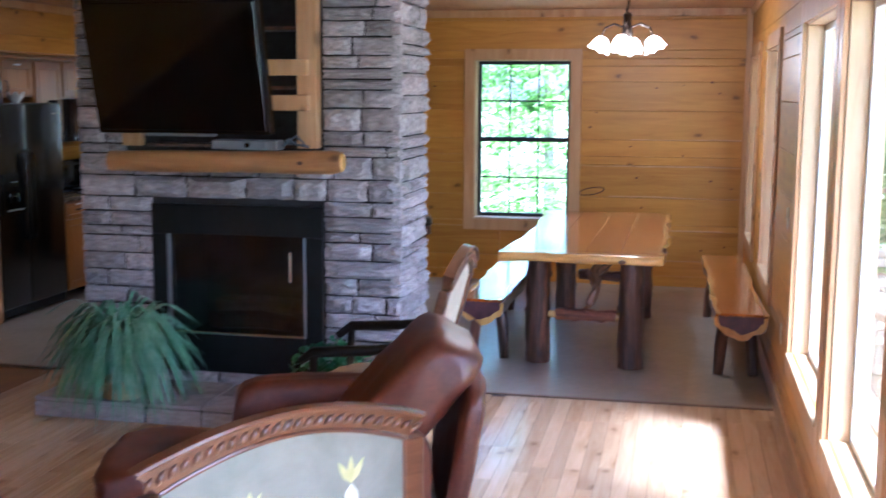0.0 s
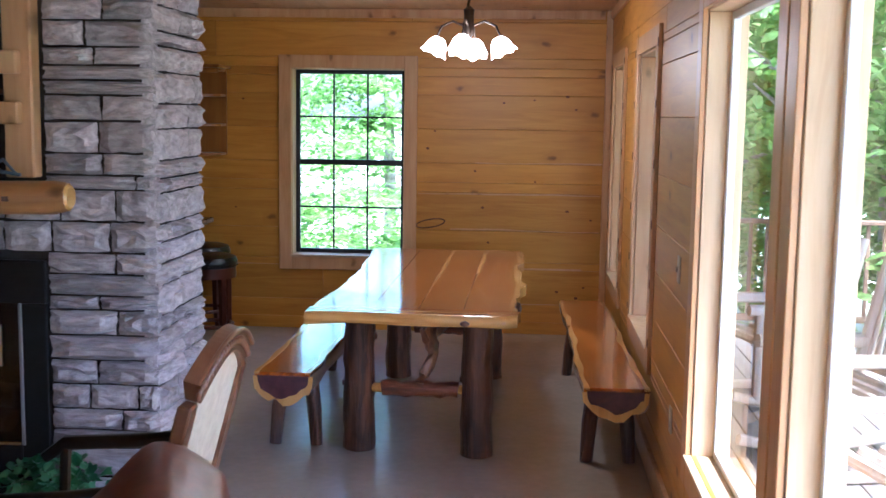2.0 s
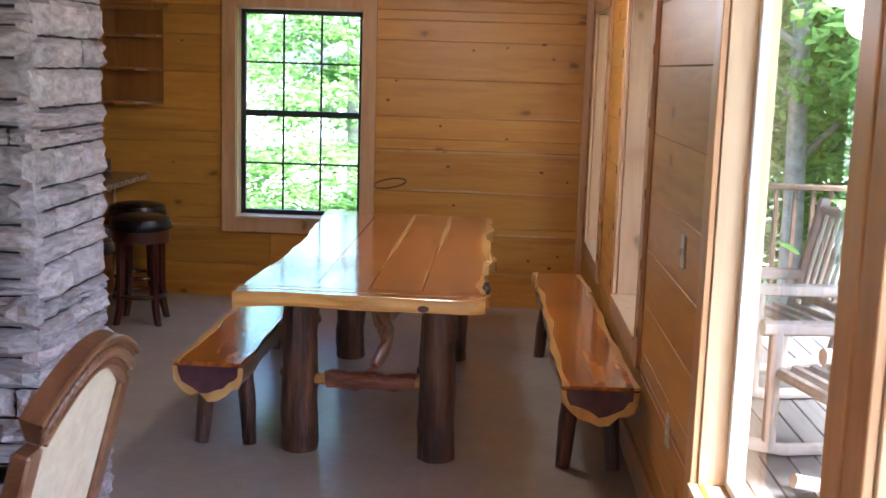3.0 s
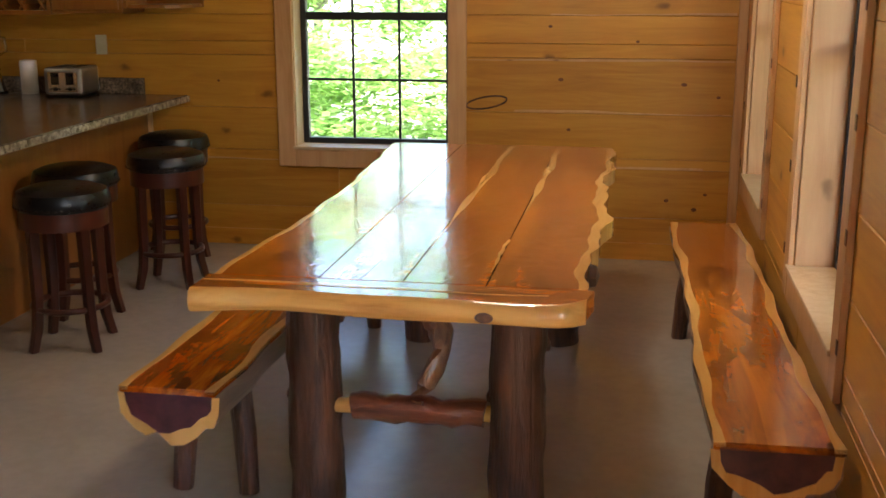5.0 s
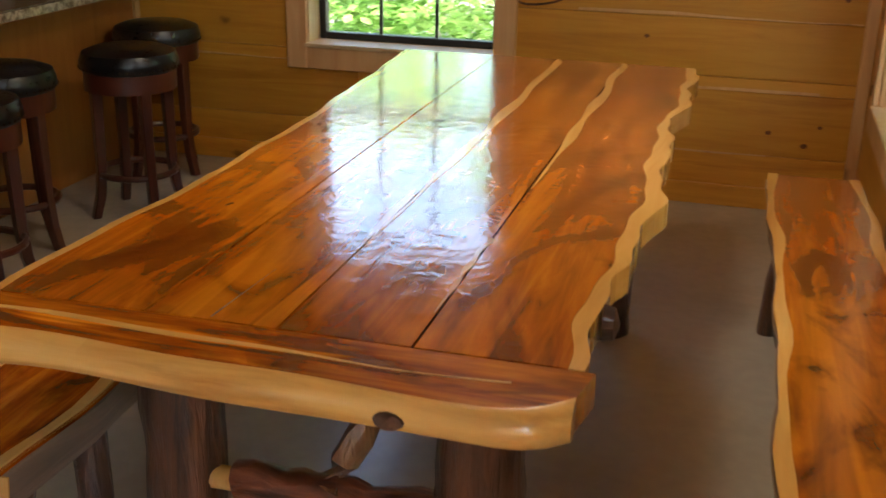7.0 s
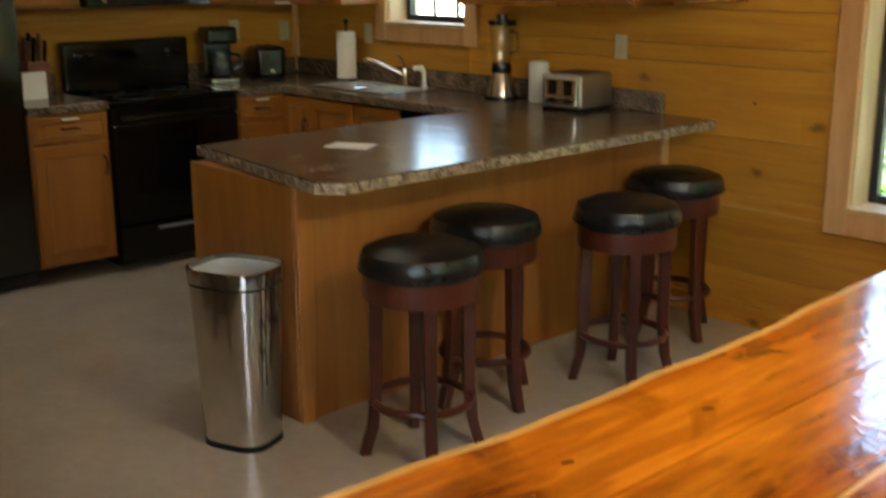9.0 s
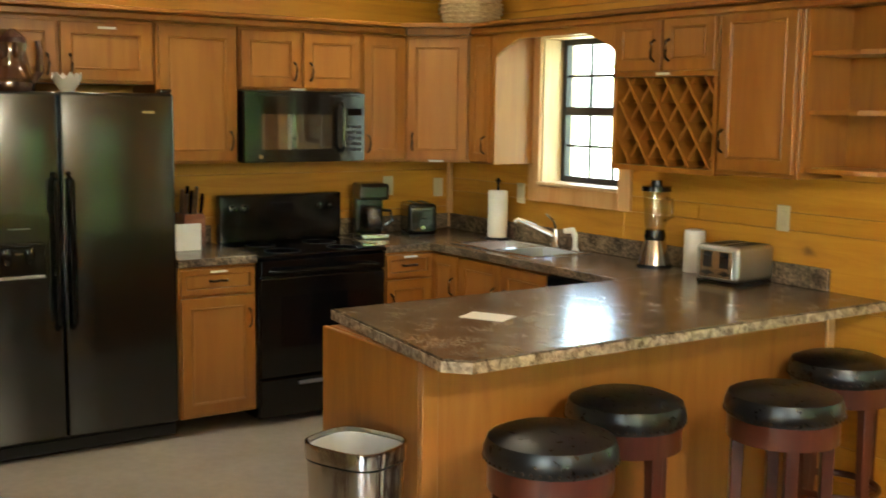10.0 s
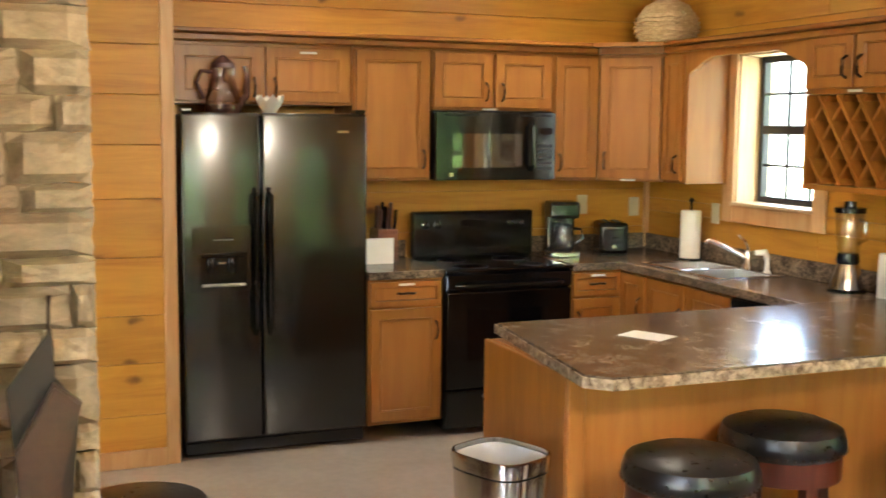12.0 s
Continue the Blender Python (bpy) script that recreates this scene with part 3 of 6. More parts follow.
# fireplace core, with the firebox left open
FX0, FX1, FY0, FY1 = -2.50, -0.47, 6.71, 7.36
fireplace = thing("stone_fireplace", "floor to ceiling grey stacked stone fireplace with a flagstone hearth", "fireplace", 0, 0, 0)
for block in ((FX0 + 0.02, -2.06, FY0 + 0.02, FY1, 0, CEIL), (-2.06, -2.00, FY0 + 0.02, FY1, 0, 1.55), (-2.00, -0.95, FY0 + 0.02, FY1, 0, 0.2), (-2.00, -0.95, FY1 - 0.1, FY1, 0.2, 1.18), (-2.00, -0.95, FY0 + 0.02, FY1, 1.18, 1.55), (-0.95, FX1 - 0.02, FY0 + 0.02, FY1, 0, 1.55), (-1.06, FX1 - 0.02, FY0 + 0.02, FY1, 1.55, CEIL), (-2.06, -1.06, FY0 + 0.20, FY1, 1.55, CEIL), (-2.48, -1.06, FY1, 7.715, 0, CEIL)):
    part("core", box(*block), M_TAN_MORTAR if block[2] == FY1 else M_MORTAR, fireplace, "tan mortar joints" if block[2] == FY1 else "dark mortar joints", smooth=False)
part("hearth_slab", box(-2.52, -0.40, 6.17, FY0 + 0.02, 0.0, 0.10, 0.012), M_MORTAR, fireplace, smooth=False)
fb = part("firebox", box(-2.02, -0.94, 6.69, 6.73, 1.02, 1.20, 0.004), M_BLACK_MATT, fireplace, "black metal firebox surround", smooth=False)
for b in (box(-2.02, -1.90, 6.69, 6.73, 0.18, 1.019, 0.004), box(-1.06, -0.94, 6.69, 6.73, 0.18, 1.019, 0.004), box(-1.899, -1.061, 6.69, 6.73, 0.18, 0.42, 0.004)):
    part("surround", b, M_BLACK_MATT, fb, smooth=False)
part("lining", add_box(add_box(box(-1.92, -1.90, 6.74, 7.2, 0.36, 1.06), -1.06, -1.04, 6.74, 7.2, 0.36, 1.06), -1.90, -1.06, 7.19, 7.21, 0.36, 1.06), M_SOOT, fb, "sooty fire brick lining", smooth=False)
part("lining_floor", box(-1.90, -1.06, 6.74, 7.19, 0.34, 0.37), M_BLACK_MATT, fb, smooth=False)
for a in ((-1.925, -1.90, 0.415, 1.02), (-1.06, -1.045, 0.415, 1.02)):
    part("side_rail", box(a[0], a[1], 6.684, 6.70, a[2], a[3], 0.003), M_GREY, fb, smooth=False)
part("bottom_rail", box(-1.90, -1.06, 6.68, 6.70, 0.415, 0.43, 0.003), M_STEEL, fb, "thin bright rail", smooth=False)
gp = part("glass_door", box(-1.90, -1.06, 6.705, 6.709, 0.43, 1.02), M_TINTED, fb, smooth=False)
gp.visible_shadow = False
part("door_pull", box(-1.15, -1.135, 6.685, 6.70, 0.75, 0.93, 0.003), M_STEEL, fb, smooth=False)
for i in range(4):
    rr = random.Random(i)
    part("fire_log", tube([(-1.80 + rr.uniform(0, 0.1), 6.95 + 0.05 * i, 0.44 + 0.08 * (i // 2)), (-1.45, 6.97 + 0.03 * i, 0.46 + 0.08 * (i // 2)), (-1.15 - rr.uniform(0, 0.1), 6.93 + 0.05 * i, 0.44 + 0.09 * (i // 2))], [0.05, 0.055, 0.045], 9, 0.1, i), M_LOG, fb)

# mantel, niche boards, television shelf
mantel = single("log_mantel", tube([(-2.20, 6.56, 1.46), (-1.8, 6.555, 1.462), (-1.4, 6.56, 1.468), (-1.05, 6.555, 1.47), (-0.83, 6.56, 1.475), (-0.775, 6.56, 1.476)], [0.06, 0.066, 0.064, 0.066, 0.068, 0.056], 14, 0.03), M_MANTEL, "peeled log mantel with a pale cut end", "mantel")
part("cut_end", tube([(-0.778, 6.56, 1.476), (-0.765, 6.56, 1.476)], [0.056, 0.045], 14), M_SAP, mantel, "pale sawn end")
part("knot", box(-1.02, -0.99, 6.49, 6.495, 1.46, 1.48, 0.002), M_LOG, mantel)
niche = thing("niche_shelf", "pale wooden ladder shelf framing the television niche", "shelf")
part("upright", box(-1.07, -0.95, 6.64, 6.72, 1.545, CEIL - 0.002, 0.006), M_CASE, niche, smooth=False)
part("upright", box(-2.18, -2.06, 6.66, 6.72, 1.545, CEIL - 0.002, 0.006), M_CASE, niche, smooth=False)
for z in (1.76, 1.96):
    part("rail", box(-1.34, -0.99, 6.59, 6.64, z, z + 0.09, 0.006), M_CASE, niche, smooth=False)
for z in (1.54, 1.88, 2.22):
    part("shelf_board", box(-2.05, -1.07, 6.72, 6.90, z, z + 0.02, 0.002), M_LOG, niche, smooth=False)
tv = thing("television", "large black flat screen television on a tilted wall arm", "television", -1.70, 6.38, 2.0, -3)
tv.matrix_basis = pose(-1.70, 6.40, 2.0, 12, 0, -3)
part("screen", box(-0.52, 0.52, -0.010, 0.0, -0.36, 0.36, 0.004), M_SCREEN, tv, "dark glossy screen", smooth=False)
part("bezel", box(-0.545, 0.545, 0.001, 0.06, -0.385, 0.385, 0.012, 2), M_BLACK, tv, smooth=False)
part("speaker_bar", box(-0.25, 0.20, -0.006, 0.02, -0.395, -0.380, 0.003), M_GREY, tv, smooth=False)
part("wall_arm", box(-0.06, 0.06, 0.06, 0.40, -0.08, 0.08, 0.01), M_BLACK_MATT, tv, smooth=False)
stb = thing("media_box", "slim grey set-top box on the mantel shelf", "media player", -1.36, 6.60, 1.537)
part("case", box(-0.20, 0.20, -0.05, 0.07, 0, 0.055, 0.006), M_GREY, stb, smooth=False)
part("button", lathe([(0.016, 0), (0.014, 0.006)], 12), M_BLACK, stb).matrix_basis = pose(0.02, -0.052, 0.028, 90)
crv = [(-1.14, 6.60, 1.56), (-1.10, 6.58, 1.60), (-1.05, 6.57, 1.57), (-1.00, 6.59, 1.56), (-1.06, 6.60, 1.62), (-1.12, 6.59, 1.58), (-0.98, 6.58, 1.56)]
single("loose_cables", tube(crv, 0.008, 6), M_CABLE, "tangle of blue grey cables beside the media box", "cable")

# outside: ground, deck, rail, trees
tagged(part("ground", box(-400, 400, -400, 400, -1.65, -1.6), M_PALE_GROUND, smooth=False), "forest ground coloured pale to give the outdoor glare", "ground", kind="structure")
deck = thing("deck", "weathered plank porch deck", "deck", kind="structure")
board = mesh_of("deck_board", box(-0.067, 0.067, -5.1, 5.1, -0.03, 0, 0.004), M_DECK)
for k in range(20):
    piece("deck_board", board, deck, pose(2.03 + 0.14 * k, 7.2, -0.06))
part("deck_frame", box(1.96, 4.75, 2.1, 12.3, -0.30, -0.092), M_RAIL, deck, smooth=False)
for y in (2.3, 7.2, 12.2):
    part("deck_leg", box(4.55, 4.70, y - 0.07, y + 0.07, -1.6, -0.30), M_RAIL, deck, smooth=False)


def railing(x, y, length, rz):
    r = thing("deck_railing", "brown wooden deck railing with square balusters", "railing", x, y, -0.06, rz, "railings round the deck")
    part("top_rail", box(0, length, -0.05, 0.05, 0.97, 1.01, 0.006), M_RAIL, r, smooth=False)
    part("bottom_rail", box(0, length, -0.02, 0.02, 0.10, 0.16, 0.004), M_RAIL, r, smooth=False)
    n = int(length / 0.14)
    me = mesh_of("baluster", box(-0.016, 0.016, -0.016, 0.016, 0.16, 0.97, 0.003), M_RAIL)
    for k in range(1, n):
        piece("baluster", me, r, pose(k * length / n, 0, 0))
    for u in (0.045, length - 0.045):
        part("post", box(u - 0.045, u + 0.045, -0.045, 0.045, 0.0, 1.06, 0.006), M_RAIL, r, smooth=False)


railing(2.0, 12.2, 2.60, 0)
railing(4.65, 2.3, 9.80, 90)
porch = thing("porch_roof", "brown porch roof carried on square posts", "roof", kind="structure")
part("roof_board", box(1.96, 3.1, 2.0, 7.0, 2.90, 2.96), M_RAIL, porch, smooth=False)
part("roof_board", box(1.96, 4.8, 7.003, 12.4, 2.90, 2.96), M_RAIL, porch, smooth=False)
part("beam", box(4.50, 4.64, 2.0, 12.4, 2.62, 2.80, 0.006), M_RAIL, porch, smooth=False)
for y in (2.35, 12.1):
    part("post", box(4.50, 4.64, y - 0.07, y + 0.07, 1.01, 2.615, 0.006), M_RAIL, porch, smooth=False)


def rocking_chair(x, y, rz):
    c = thing("rocking_chair", "grey peeled log rocking chair on the deck", "chair", x, y, -0.06, rz, "rockers on the porch")
    for s in (-0.27, 0.27):
        part("rocker", tube([(s, -0.45, 0.10), (s, -0.2, 0.04), (s, 0.1, 0.035), (s, 0.4, 0.07), (s, 0.6, 0.14)], 0.032, 8, 0.05), M_PEELED, c)
        part("back_post", tube([(s, 0.18, 0.06), (s, 0.27, 0.5), (s, 0.42, 1.12)], [0.042, 0.04, 0.036], 9, 0.05), M_PEELED, c)
        part("front_post", tube([(s, -0.28, 0.06), (s, -0.28, 0.64)], 0.036, 9, 0.05), M_PEELED, c)
        part("arm", tube([(s, -0.36, 0.66), (s, 0.33, 0.64)], 0.038, 9, 0.05), M_PEELED, c)
    for z, yq in ((1.05, 0.405), (0.52, 0.275)):
        part("back_rail", tube([(-0.27, yq, z), (0.27, yq, z)], 0.03, 8, 0.05), M_PEELED, c)
    for k in range(7):
        u = -0.21 + 0.07 * k
        part("back_slat", tube([(u, 0.275, 0.52), (u, 0.405, 1.05)], 0.016, 6, 0.05), M_PEELED, c)
    for k in range(6):
        v = -0.26 + 0.1 * k
        part("seat_slat", tube([(-0.28, v, 0.44), (0.28, v, 0.44)], 0.03, 7, 0.05), M_PEELED, c)


rocking_chair(2.75, 8.3, -75)
rocking_chair(2.75, 6.9, -75)
rocking_chair(2.75, 9.8, -75)


def crown_mesh(seed, n, rx, rz):
    rng = random.Random(seed)
    clumps = []
    for k in range(60):
        a, h = rng.uniform(0, 2 * math.pi), rng.uniform(-1, 1)
        r = math.sqrt(max(0, 1 - h * h)) * rng.uniform(0.35, 1.05)
        clumps.append((rx * r * math.cos(a), rx * r * math.sin(a), rz * h, rng.uniform(0.20, 0.42)))
    verts, faces = [], []
    for k in range(n):
        cx, cy, cz, s = rng.choice(clumps)
        p = Vector((cx + rng.gauss(0, s), cy + rng.gauss(0, s), cz + rng.gauss(0, s * 0.4)))
        q = Euler((rng.uniform(-0.9, 0.9), rng.uniform(-0.9, 0.9), rng.uniform(0, 6.3))).to_matrix()
        w, l = rng.uniform(0.035, 0.07), rng.uniform(0.07, 0.14)
        i = len(verts)
        for u, v in ((0, -l), (w, -l * 0.2), (0.6 * w, l * 0.5), (0, l), (-0.6 * w, l * 0.5), (-w, -l * 0.2)):
            verts.append(p + q @ Vector((u, v, 0.02 * (abs(u) / w))))
        faces.append(tuple(range(i, i + 6)))
    me = bpy.data.meshes.new("crown")
    me.from_pydata([tuple(v) for v in verts], [], faces)
    me.materials.append(M_LEAF)
    return me


crowns = [crown_mesh(11, 3600, 2.3, 2.4), crown_mesh(12, 3600, 2.6, 2.0), crown_mesh(13, 3400, 1.9, 2.9)]
rng = random.Random(5)
TREES = [(-1.7, 24.5, 0), (2.4, 24.6, 0), (-6.8, 27.0, 0), (3.0, 16.4, 0), (3.8, 19.5, 0), (5.6, 16.4, 0), (9.4, 14.2, 0), (4.4, 15.6, 0), (5.6, 19.0, 0), (6.6, 15.0, 0), (4.0, 22.5, 0), (7.6, 20.5, 0), (8.6, 11.4, 0), (11.6, 10.2, 0), (10.4, 5.2, 0), (8.6, 17.4, 0), (5.0, 22.0, 0), (-11.6, 22.4, 0), (-5.8, 28.8, 0), (11.0, 12.0, 0), (11.5, 7.0, 0)]
for i, (x, y, q) in enumerate(TREES):
    t = thing("tree", "slender pale-barked forest tree in bright green leaf", "tree", x, y, -1.6, rng.uniform(0, 360), "trees outside the windows")
    h = rng.uniform(3.6, 5.6)
    bend = rng.uniform(-0.3, 0.3)
    trunk = tube([(0, 0, 0), (bend * 0.3, 0.05, h * 0.35), (bend * 0.8, 0.1, h * 0.7), (bend, 0, h), (bend, 0.1, h + 2)], [0.15, 0.12, 0.10, 0.07, 0.03], 9, 0.06, i)
    for k in range(5):
        a = k * 1.3 + i
        z0 = h * (0.45 + 0.12 * k)
        add_tube(trunk, [(bend * 0.8, 0.05, z0), (bend + 0.7 * math.cos(a), 0.7 * math.sin(a), z0 + 0.5), (bend + 1.5 * math.cos(a), 1.5 * math.sin(a), z0 + 0.8)], [0.05, 0.035, 0.012], 6)
    part("trunk", trunk, M_TRUNK, t)
    c = new("crown", crowns[i % 3])
    c.parent = t
    c.matrix_basis = pose(bend, 0, h + rng.uniform(-0.6, 0.4), 0, 0, rng.uniform(0, 360))
    if i % 2 == 0:
        c = new("crown", crowns[(i + 1) % 3])
        c.parent = t
        c.matrix_basis = pose(bend + 0.6, 0.4, h - 2.2, 0, 0, rng.uniform(0, 360)) @ Matrix.Diagonal((0.7, 0.7, 0.6, 1))

for i, (x, y, s) in enumerate(((-4.6, 20.4, 0.65), (-2.6, 21.6, 0.65), (-1.7, 18.4, 0.9), (-3.3, 19.2, 0.8), (-7.0, 22.2, 0.8), (-0.6, 22.4, 0.65), (6.6, 8.6, 1.15), (7.2, 10.6, 1.2), (7.0, 12.8, 1.15), (8.8, 11.6, 1.25), (9.2, 14.4, 1.25), (6.8, 15.0, 1.1), (7.4, 6.2, 1.1), (10.8, 17.0, 1.3))):
    t = thing("shrub", "leafy bright green shrub on the forest floor", "shrub", x, y, -1.6, rng.uniform(0, 360), "shrubs outside the windows")
    stems = tube([(0, 0, 0), (0.05, 0.02, 0.5), (0.15, 0.1, 1.1)], [0.05, 0.04, 0.015], 7, 0.06, i)
    for k in range(4):
        a = 1.57 * k + i
        add_tube(stems, [(0, 0, 0.02), (0.25 * math.cos(a), 0.25 * math.sin(a), 0.6), (0.6 * math.cos(a), 0.6 * math.sin(a), 1.2)], [0.04, 0.03, 0.01], 6)
    part("stems", stems, M_TRUNK, t)
    c = new("crown", crowns[i % 3])
    c.parent = t
    c.matrix_basis = pose(0, 0, 1.45 * s, 0, 0, rng.uniform(0, 360)) @ Matrix.Diagonal((s, s, 0.62 * s, 1))

# ---- dining ----
def wavy(y0, y1, x, amp, seed, n=26):
    rr = random.Random(seed)
    ph = [rr.uniform(0, 6.3) for _ in range(4)]
    out = []
    for k in range(n + 1):
        y = y0 + (y1 - y0) * k / n
        out.append((x + amp * (math.sin(3.1 * y + ph[0]) * 0.5 + math.sin(8.3 * y + ph[1]) * 0.35 + math.sin(17 * y + ph[2]) * 0.25), y))
    return out


table = thing("dining_table", "long live-edge varnished red cedar dining table on log legs", "table")
TX0, TX1, TY0, TY1, TZ = -0.06, 1.02, 7.715, 10.42, 0.83
EJ = TY0 + 0.17          # joint between the long boards and the end board


def left_line(inset):
    """The kitchen-side edge: drawn in at the middle, flaring at the far end."""
    return [(TX0 + inset + 0.042 * max(0.0, math.sin(math.pi * (y - 7.95) / 2.0)) - 0.05 * max(0.0, y - 9.95) + 0.005 * math.sin(9 * y) + 0.003 * math.sin(21 * y), y) for y in (EJ + (TY1 - EJ) * k / 40 for k in range(41))]


def right_line(y):
    """Where the red heartwood meets the pale live edge."""
    return 0.972 + 0.012 * math.sin(5.1 * y + 1.0) + 0.008 * math.sin(13 * y) + 0.004 * math.sin(31 * y)


SIDE = [EJ + (TY1 - EJ) * k / 90 for k in range(91)]
cuts = [0.0, 0.252, 0.492, 0.724, 0.0]
for k in range(4):
    L = left_line(0.021) if k == 0 else [(cuts[k] + 0.0022, EJ), (cuts[k] + 0.0022 + 0.012, TY1)]
    P = [(right_line(y) - 0.0003, y) for y in SIDE] if k == 3 else [(cuts[k + 1] - 0.0022, EJ), (cuts[k + 1] - 0.0022 + 0.012, TY1)]
    part("board", prism(P + L[::-1], TZ - 0.055, TZ, 0.0), M_CEDAR_Y, table, "glossy red cedar board" if k == 0 else "", smooth=False)
for x, y0, w, seed in ((0.497, 8.30, 0.019, 40), (0.733, 8.78, 0.020, 41), (0.722, 8.02, 0.007, 42)):
    y1 = 10.41 if y0 > 8.1 else 8.42
    mid = wavy(y0, y1, x, 0.006, seed, 28)
    mid = [(q + 0.012 * (y - EJ) / (TY1 - EJ), y) for q, y in mid]
    L = [(q - w * min(1, i / 12, (29 - i) / 2) * (0.7 + 0.35 * math.sin(0.9 * i)), y) for i, (q, y) in enumerate(mid)]
    P = [(q + 0.001 + w * min(1, i / 12, (29 - i) / 2) * (0.7 + 0.35 * math.cos(0.7 * i)), y) for i, (q, y) in enumerate(mid)]
    part("sapwood_streak", prism(P + L[::-1], TZ - 0.002, TZ + 0.0012), M_SAP, table, "pale sapwood streak", smooth=False)
part("crack", prism([(0.368, EJ + 0.01), (0.371, EJ + 0.01), (0.383, 8.13), (0.376, 8.02)], TZ - 0.002, TZ + 0.0006), M_LOG, table, "thin dark crack", smooth=False)
for x, y, a, r in ((0.129, 8.456, 20, 0.008), (0.441, 8.21, 12, 0.008), (0.66, 8.805, 0, 0.006), (0.671, 8.412, 0, 0.006), (0.644, 8.351, 0, 0.006), (0.158, 8.816, 25, 0.008), (0.60, 9.05, 10, 0.006)):
    part("knot", lathe([(r, -0.0004), (r * 0.97, 0.0004), (0.0, 0.0005)], 14, scale=(0.6, 1.7)), M_CEDKNOT, table, "dark knot in the board").matrix_basis = pose(x, y, TZ - 0.0001, 0, 0, -a)
edge = [(right_line(y) + 0.030 + 0.009 * math.sin(4.3 * y + 0.5) + 0.006 * math.sin(15 * y + 2 * math.sin(3 * y)) + 0.010 * abs(math.sin(5.1 * y + 1.8 * math.sin(2.7 * y))) + 0.003 * math.sin(43 * y) - 0.010 * max(0.0, 1 - (y - EJ) / 0.12), y) for y in SIDE]
part("live_edge", prism(edge + [(right_line(y), y) for y in SIDE[::-1]], TZ - 0.058, TZ - 0.0005, 0.0), M_SAP, table, "scalloped pale live edge", smooth=False)
part("live_edge", prism(left_line(0.0206) + left_line(0.0)[::-1], TZ - 0.058, TZ - 0.0005, 0.0), M_SAP, table, "pale live edge", smooth=False)
HEART = [(x, TY0 + 0.055 * max(0.0, (x - (TX1 - 0.13)) / 0.11) ** 2.2 + 0.030 + 0.012 * math.sin(5.2 * x + 0.6) + 0.006 * math.sin(13 * x)) for x in [TX0 - 0.008 + (TX1 - 0.012 - TX0) * k / 32 for k in range(33)]]
part("end_board", prism([(x, y + 0.0006) for x, y in HEART] + [(TX1 - 0.004, EJ - 0.003), (TX0 - 0.008, EJ - 0.003)], TZ - 0.058, TZ - 0.001, 0.0), M_CEDAR_X, table, "cross board at the table end", smooth=False)
streak = [(x, TY0 + 0.098 + 0.010 * math.sin(4.0 * x + 2.0) + 0.004 * math.sin(15 * x)) for x, y in HEART[:30]]
part("sapwood_streak", prism(streak + [(x, y + 0.009 + 0.006 * math.sin(6 * x)) for x, y in streak[::-1]], TZ - 0.003, TZ + 0.0004), M_SAP_X, table, "pale sapwood streak", smooth=False)


def live_front(back):
    """The rounded, wavering bark side of a plank, along x."""
    bm = bm_new()
    rows = []
    for x, yb in back:
        u = max(0.0, (x - (TX1 - 0.11)) / 0.11)
        y0 = TY0 + 0.005 * math.sin(4.1 * x + 1.0) + 0.004 * math.sin(11 * x) + 0.075 * u ** 2.2
        y0 = min(y0, yb - 0.008)
        zb = TZ - 0.064 + 0.007 * math.sin(3.3 * x) + 0.004 * math.sin(9 * x)
        d = yb - y0
        rows.append([bm.verts.new((x, y, z)) for y, z in ((yb, TZ - 0.001), (y0 + 0.55 * d, TZ - 0.003), (y0 + 0.22 * d, TZ - 0.012), (y0 + 0.04 * d, TZ - 0.026), (y0, zb + 0.026), (y0 + 0.15 * d, zb + 0.009), (y0 + 0.5 * d, zb), (yb, zb + 0.004))])
    for p, q in zip(rows, rows[1:]):
        for k in range(8):
            bm.faces.new((p[k], p[(k + 1) % 8], q[(k + 1) % 8], q[k]))
    bm.faces.new(rows[0])
    bm.faces.new(rows[-1][::-1])
    bmesh.ops.recalc_face_normals(bm, faces=bm.faces)
    return bm


part("front_edge", live_front(HEART), M_SAP_X, table, "pale bark-side front edge")
part("knot", lathe([(0.026, 0), (0.022, 0.008), (0.0, 0.010)], 12, scale=(1, 0.6)), M_LOG, table, "dark knot").matrix_basis = pose(0.74, TY0 + 0.003, TZ - 0.040, 90)
part("knot", lathe([(0.03, 0), (0.026, 0.02), (0.0, 0.03)], 12, scale=(1.2, 0.7)), M_LOG, table, "dark edge knot").matrix_basis = pose(0.992, 8.14, TZ - 0.03, 0, 90, 0)
for i, (x, y) in enumerate(((0.145, 8.17), (0.79, 8.12), (0.165, 9.86), (0.80, 9.90))):
    leg = part("leg", tube([(x + 0.004 * math.sin(1.1 * k + i), y, 0.775 * k / 14) for k in range(15)], [0.087 - 0.006 * k / 14 + 0.0025 * math.sin(2.3 * k + i) for k in range(15)], 22, 0.03, i), M_LOG, table, "dark peeled log leg")
    for a, z in ((math.pi - 0.2, 0.36 + 0.05 * i), (0.3, 0.62 - 0.04 * i)):
        part("knob", lathe([(0.022, 0), (0.02, 0.012), (0.006, 0.018)], 8), M_LOG, leg).matrix_basis = pose(x + 0.080 * math.cos(a), y + 0.080 * math.sin(a), z, 0, 90, math.degrees(a))
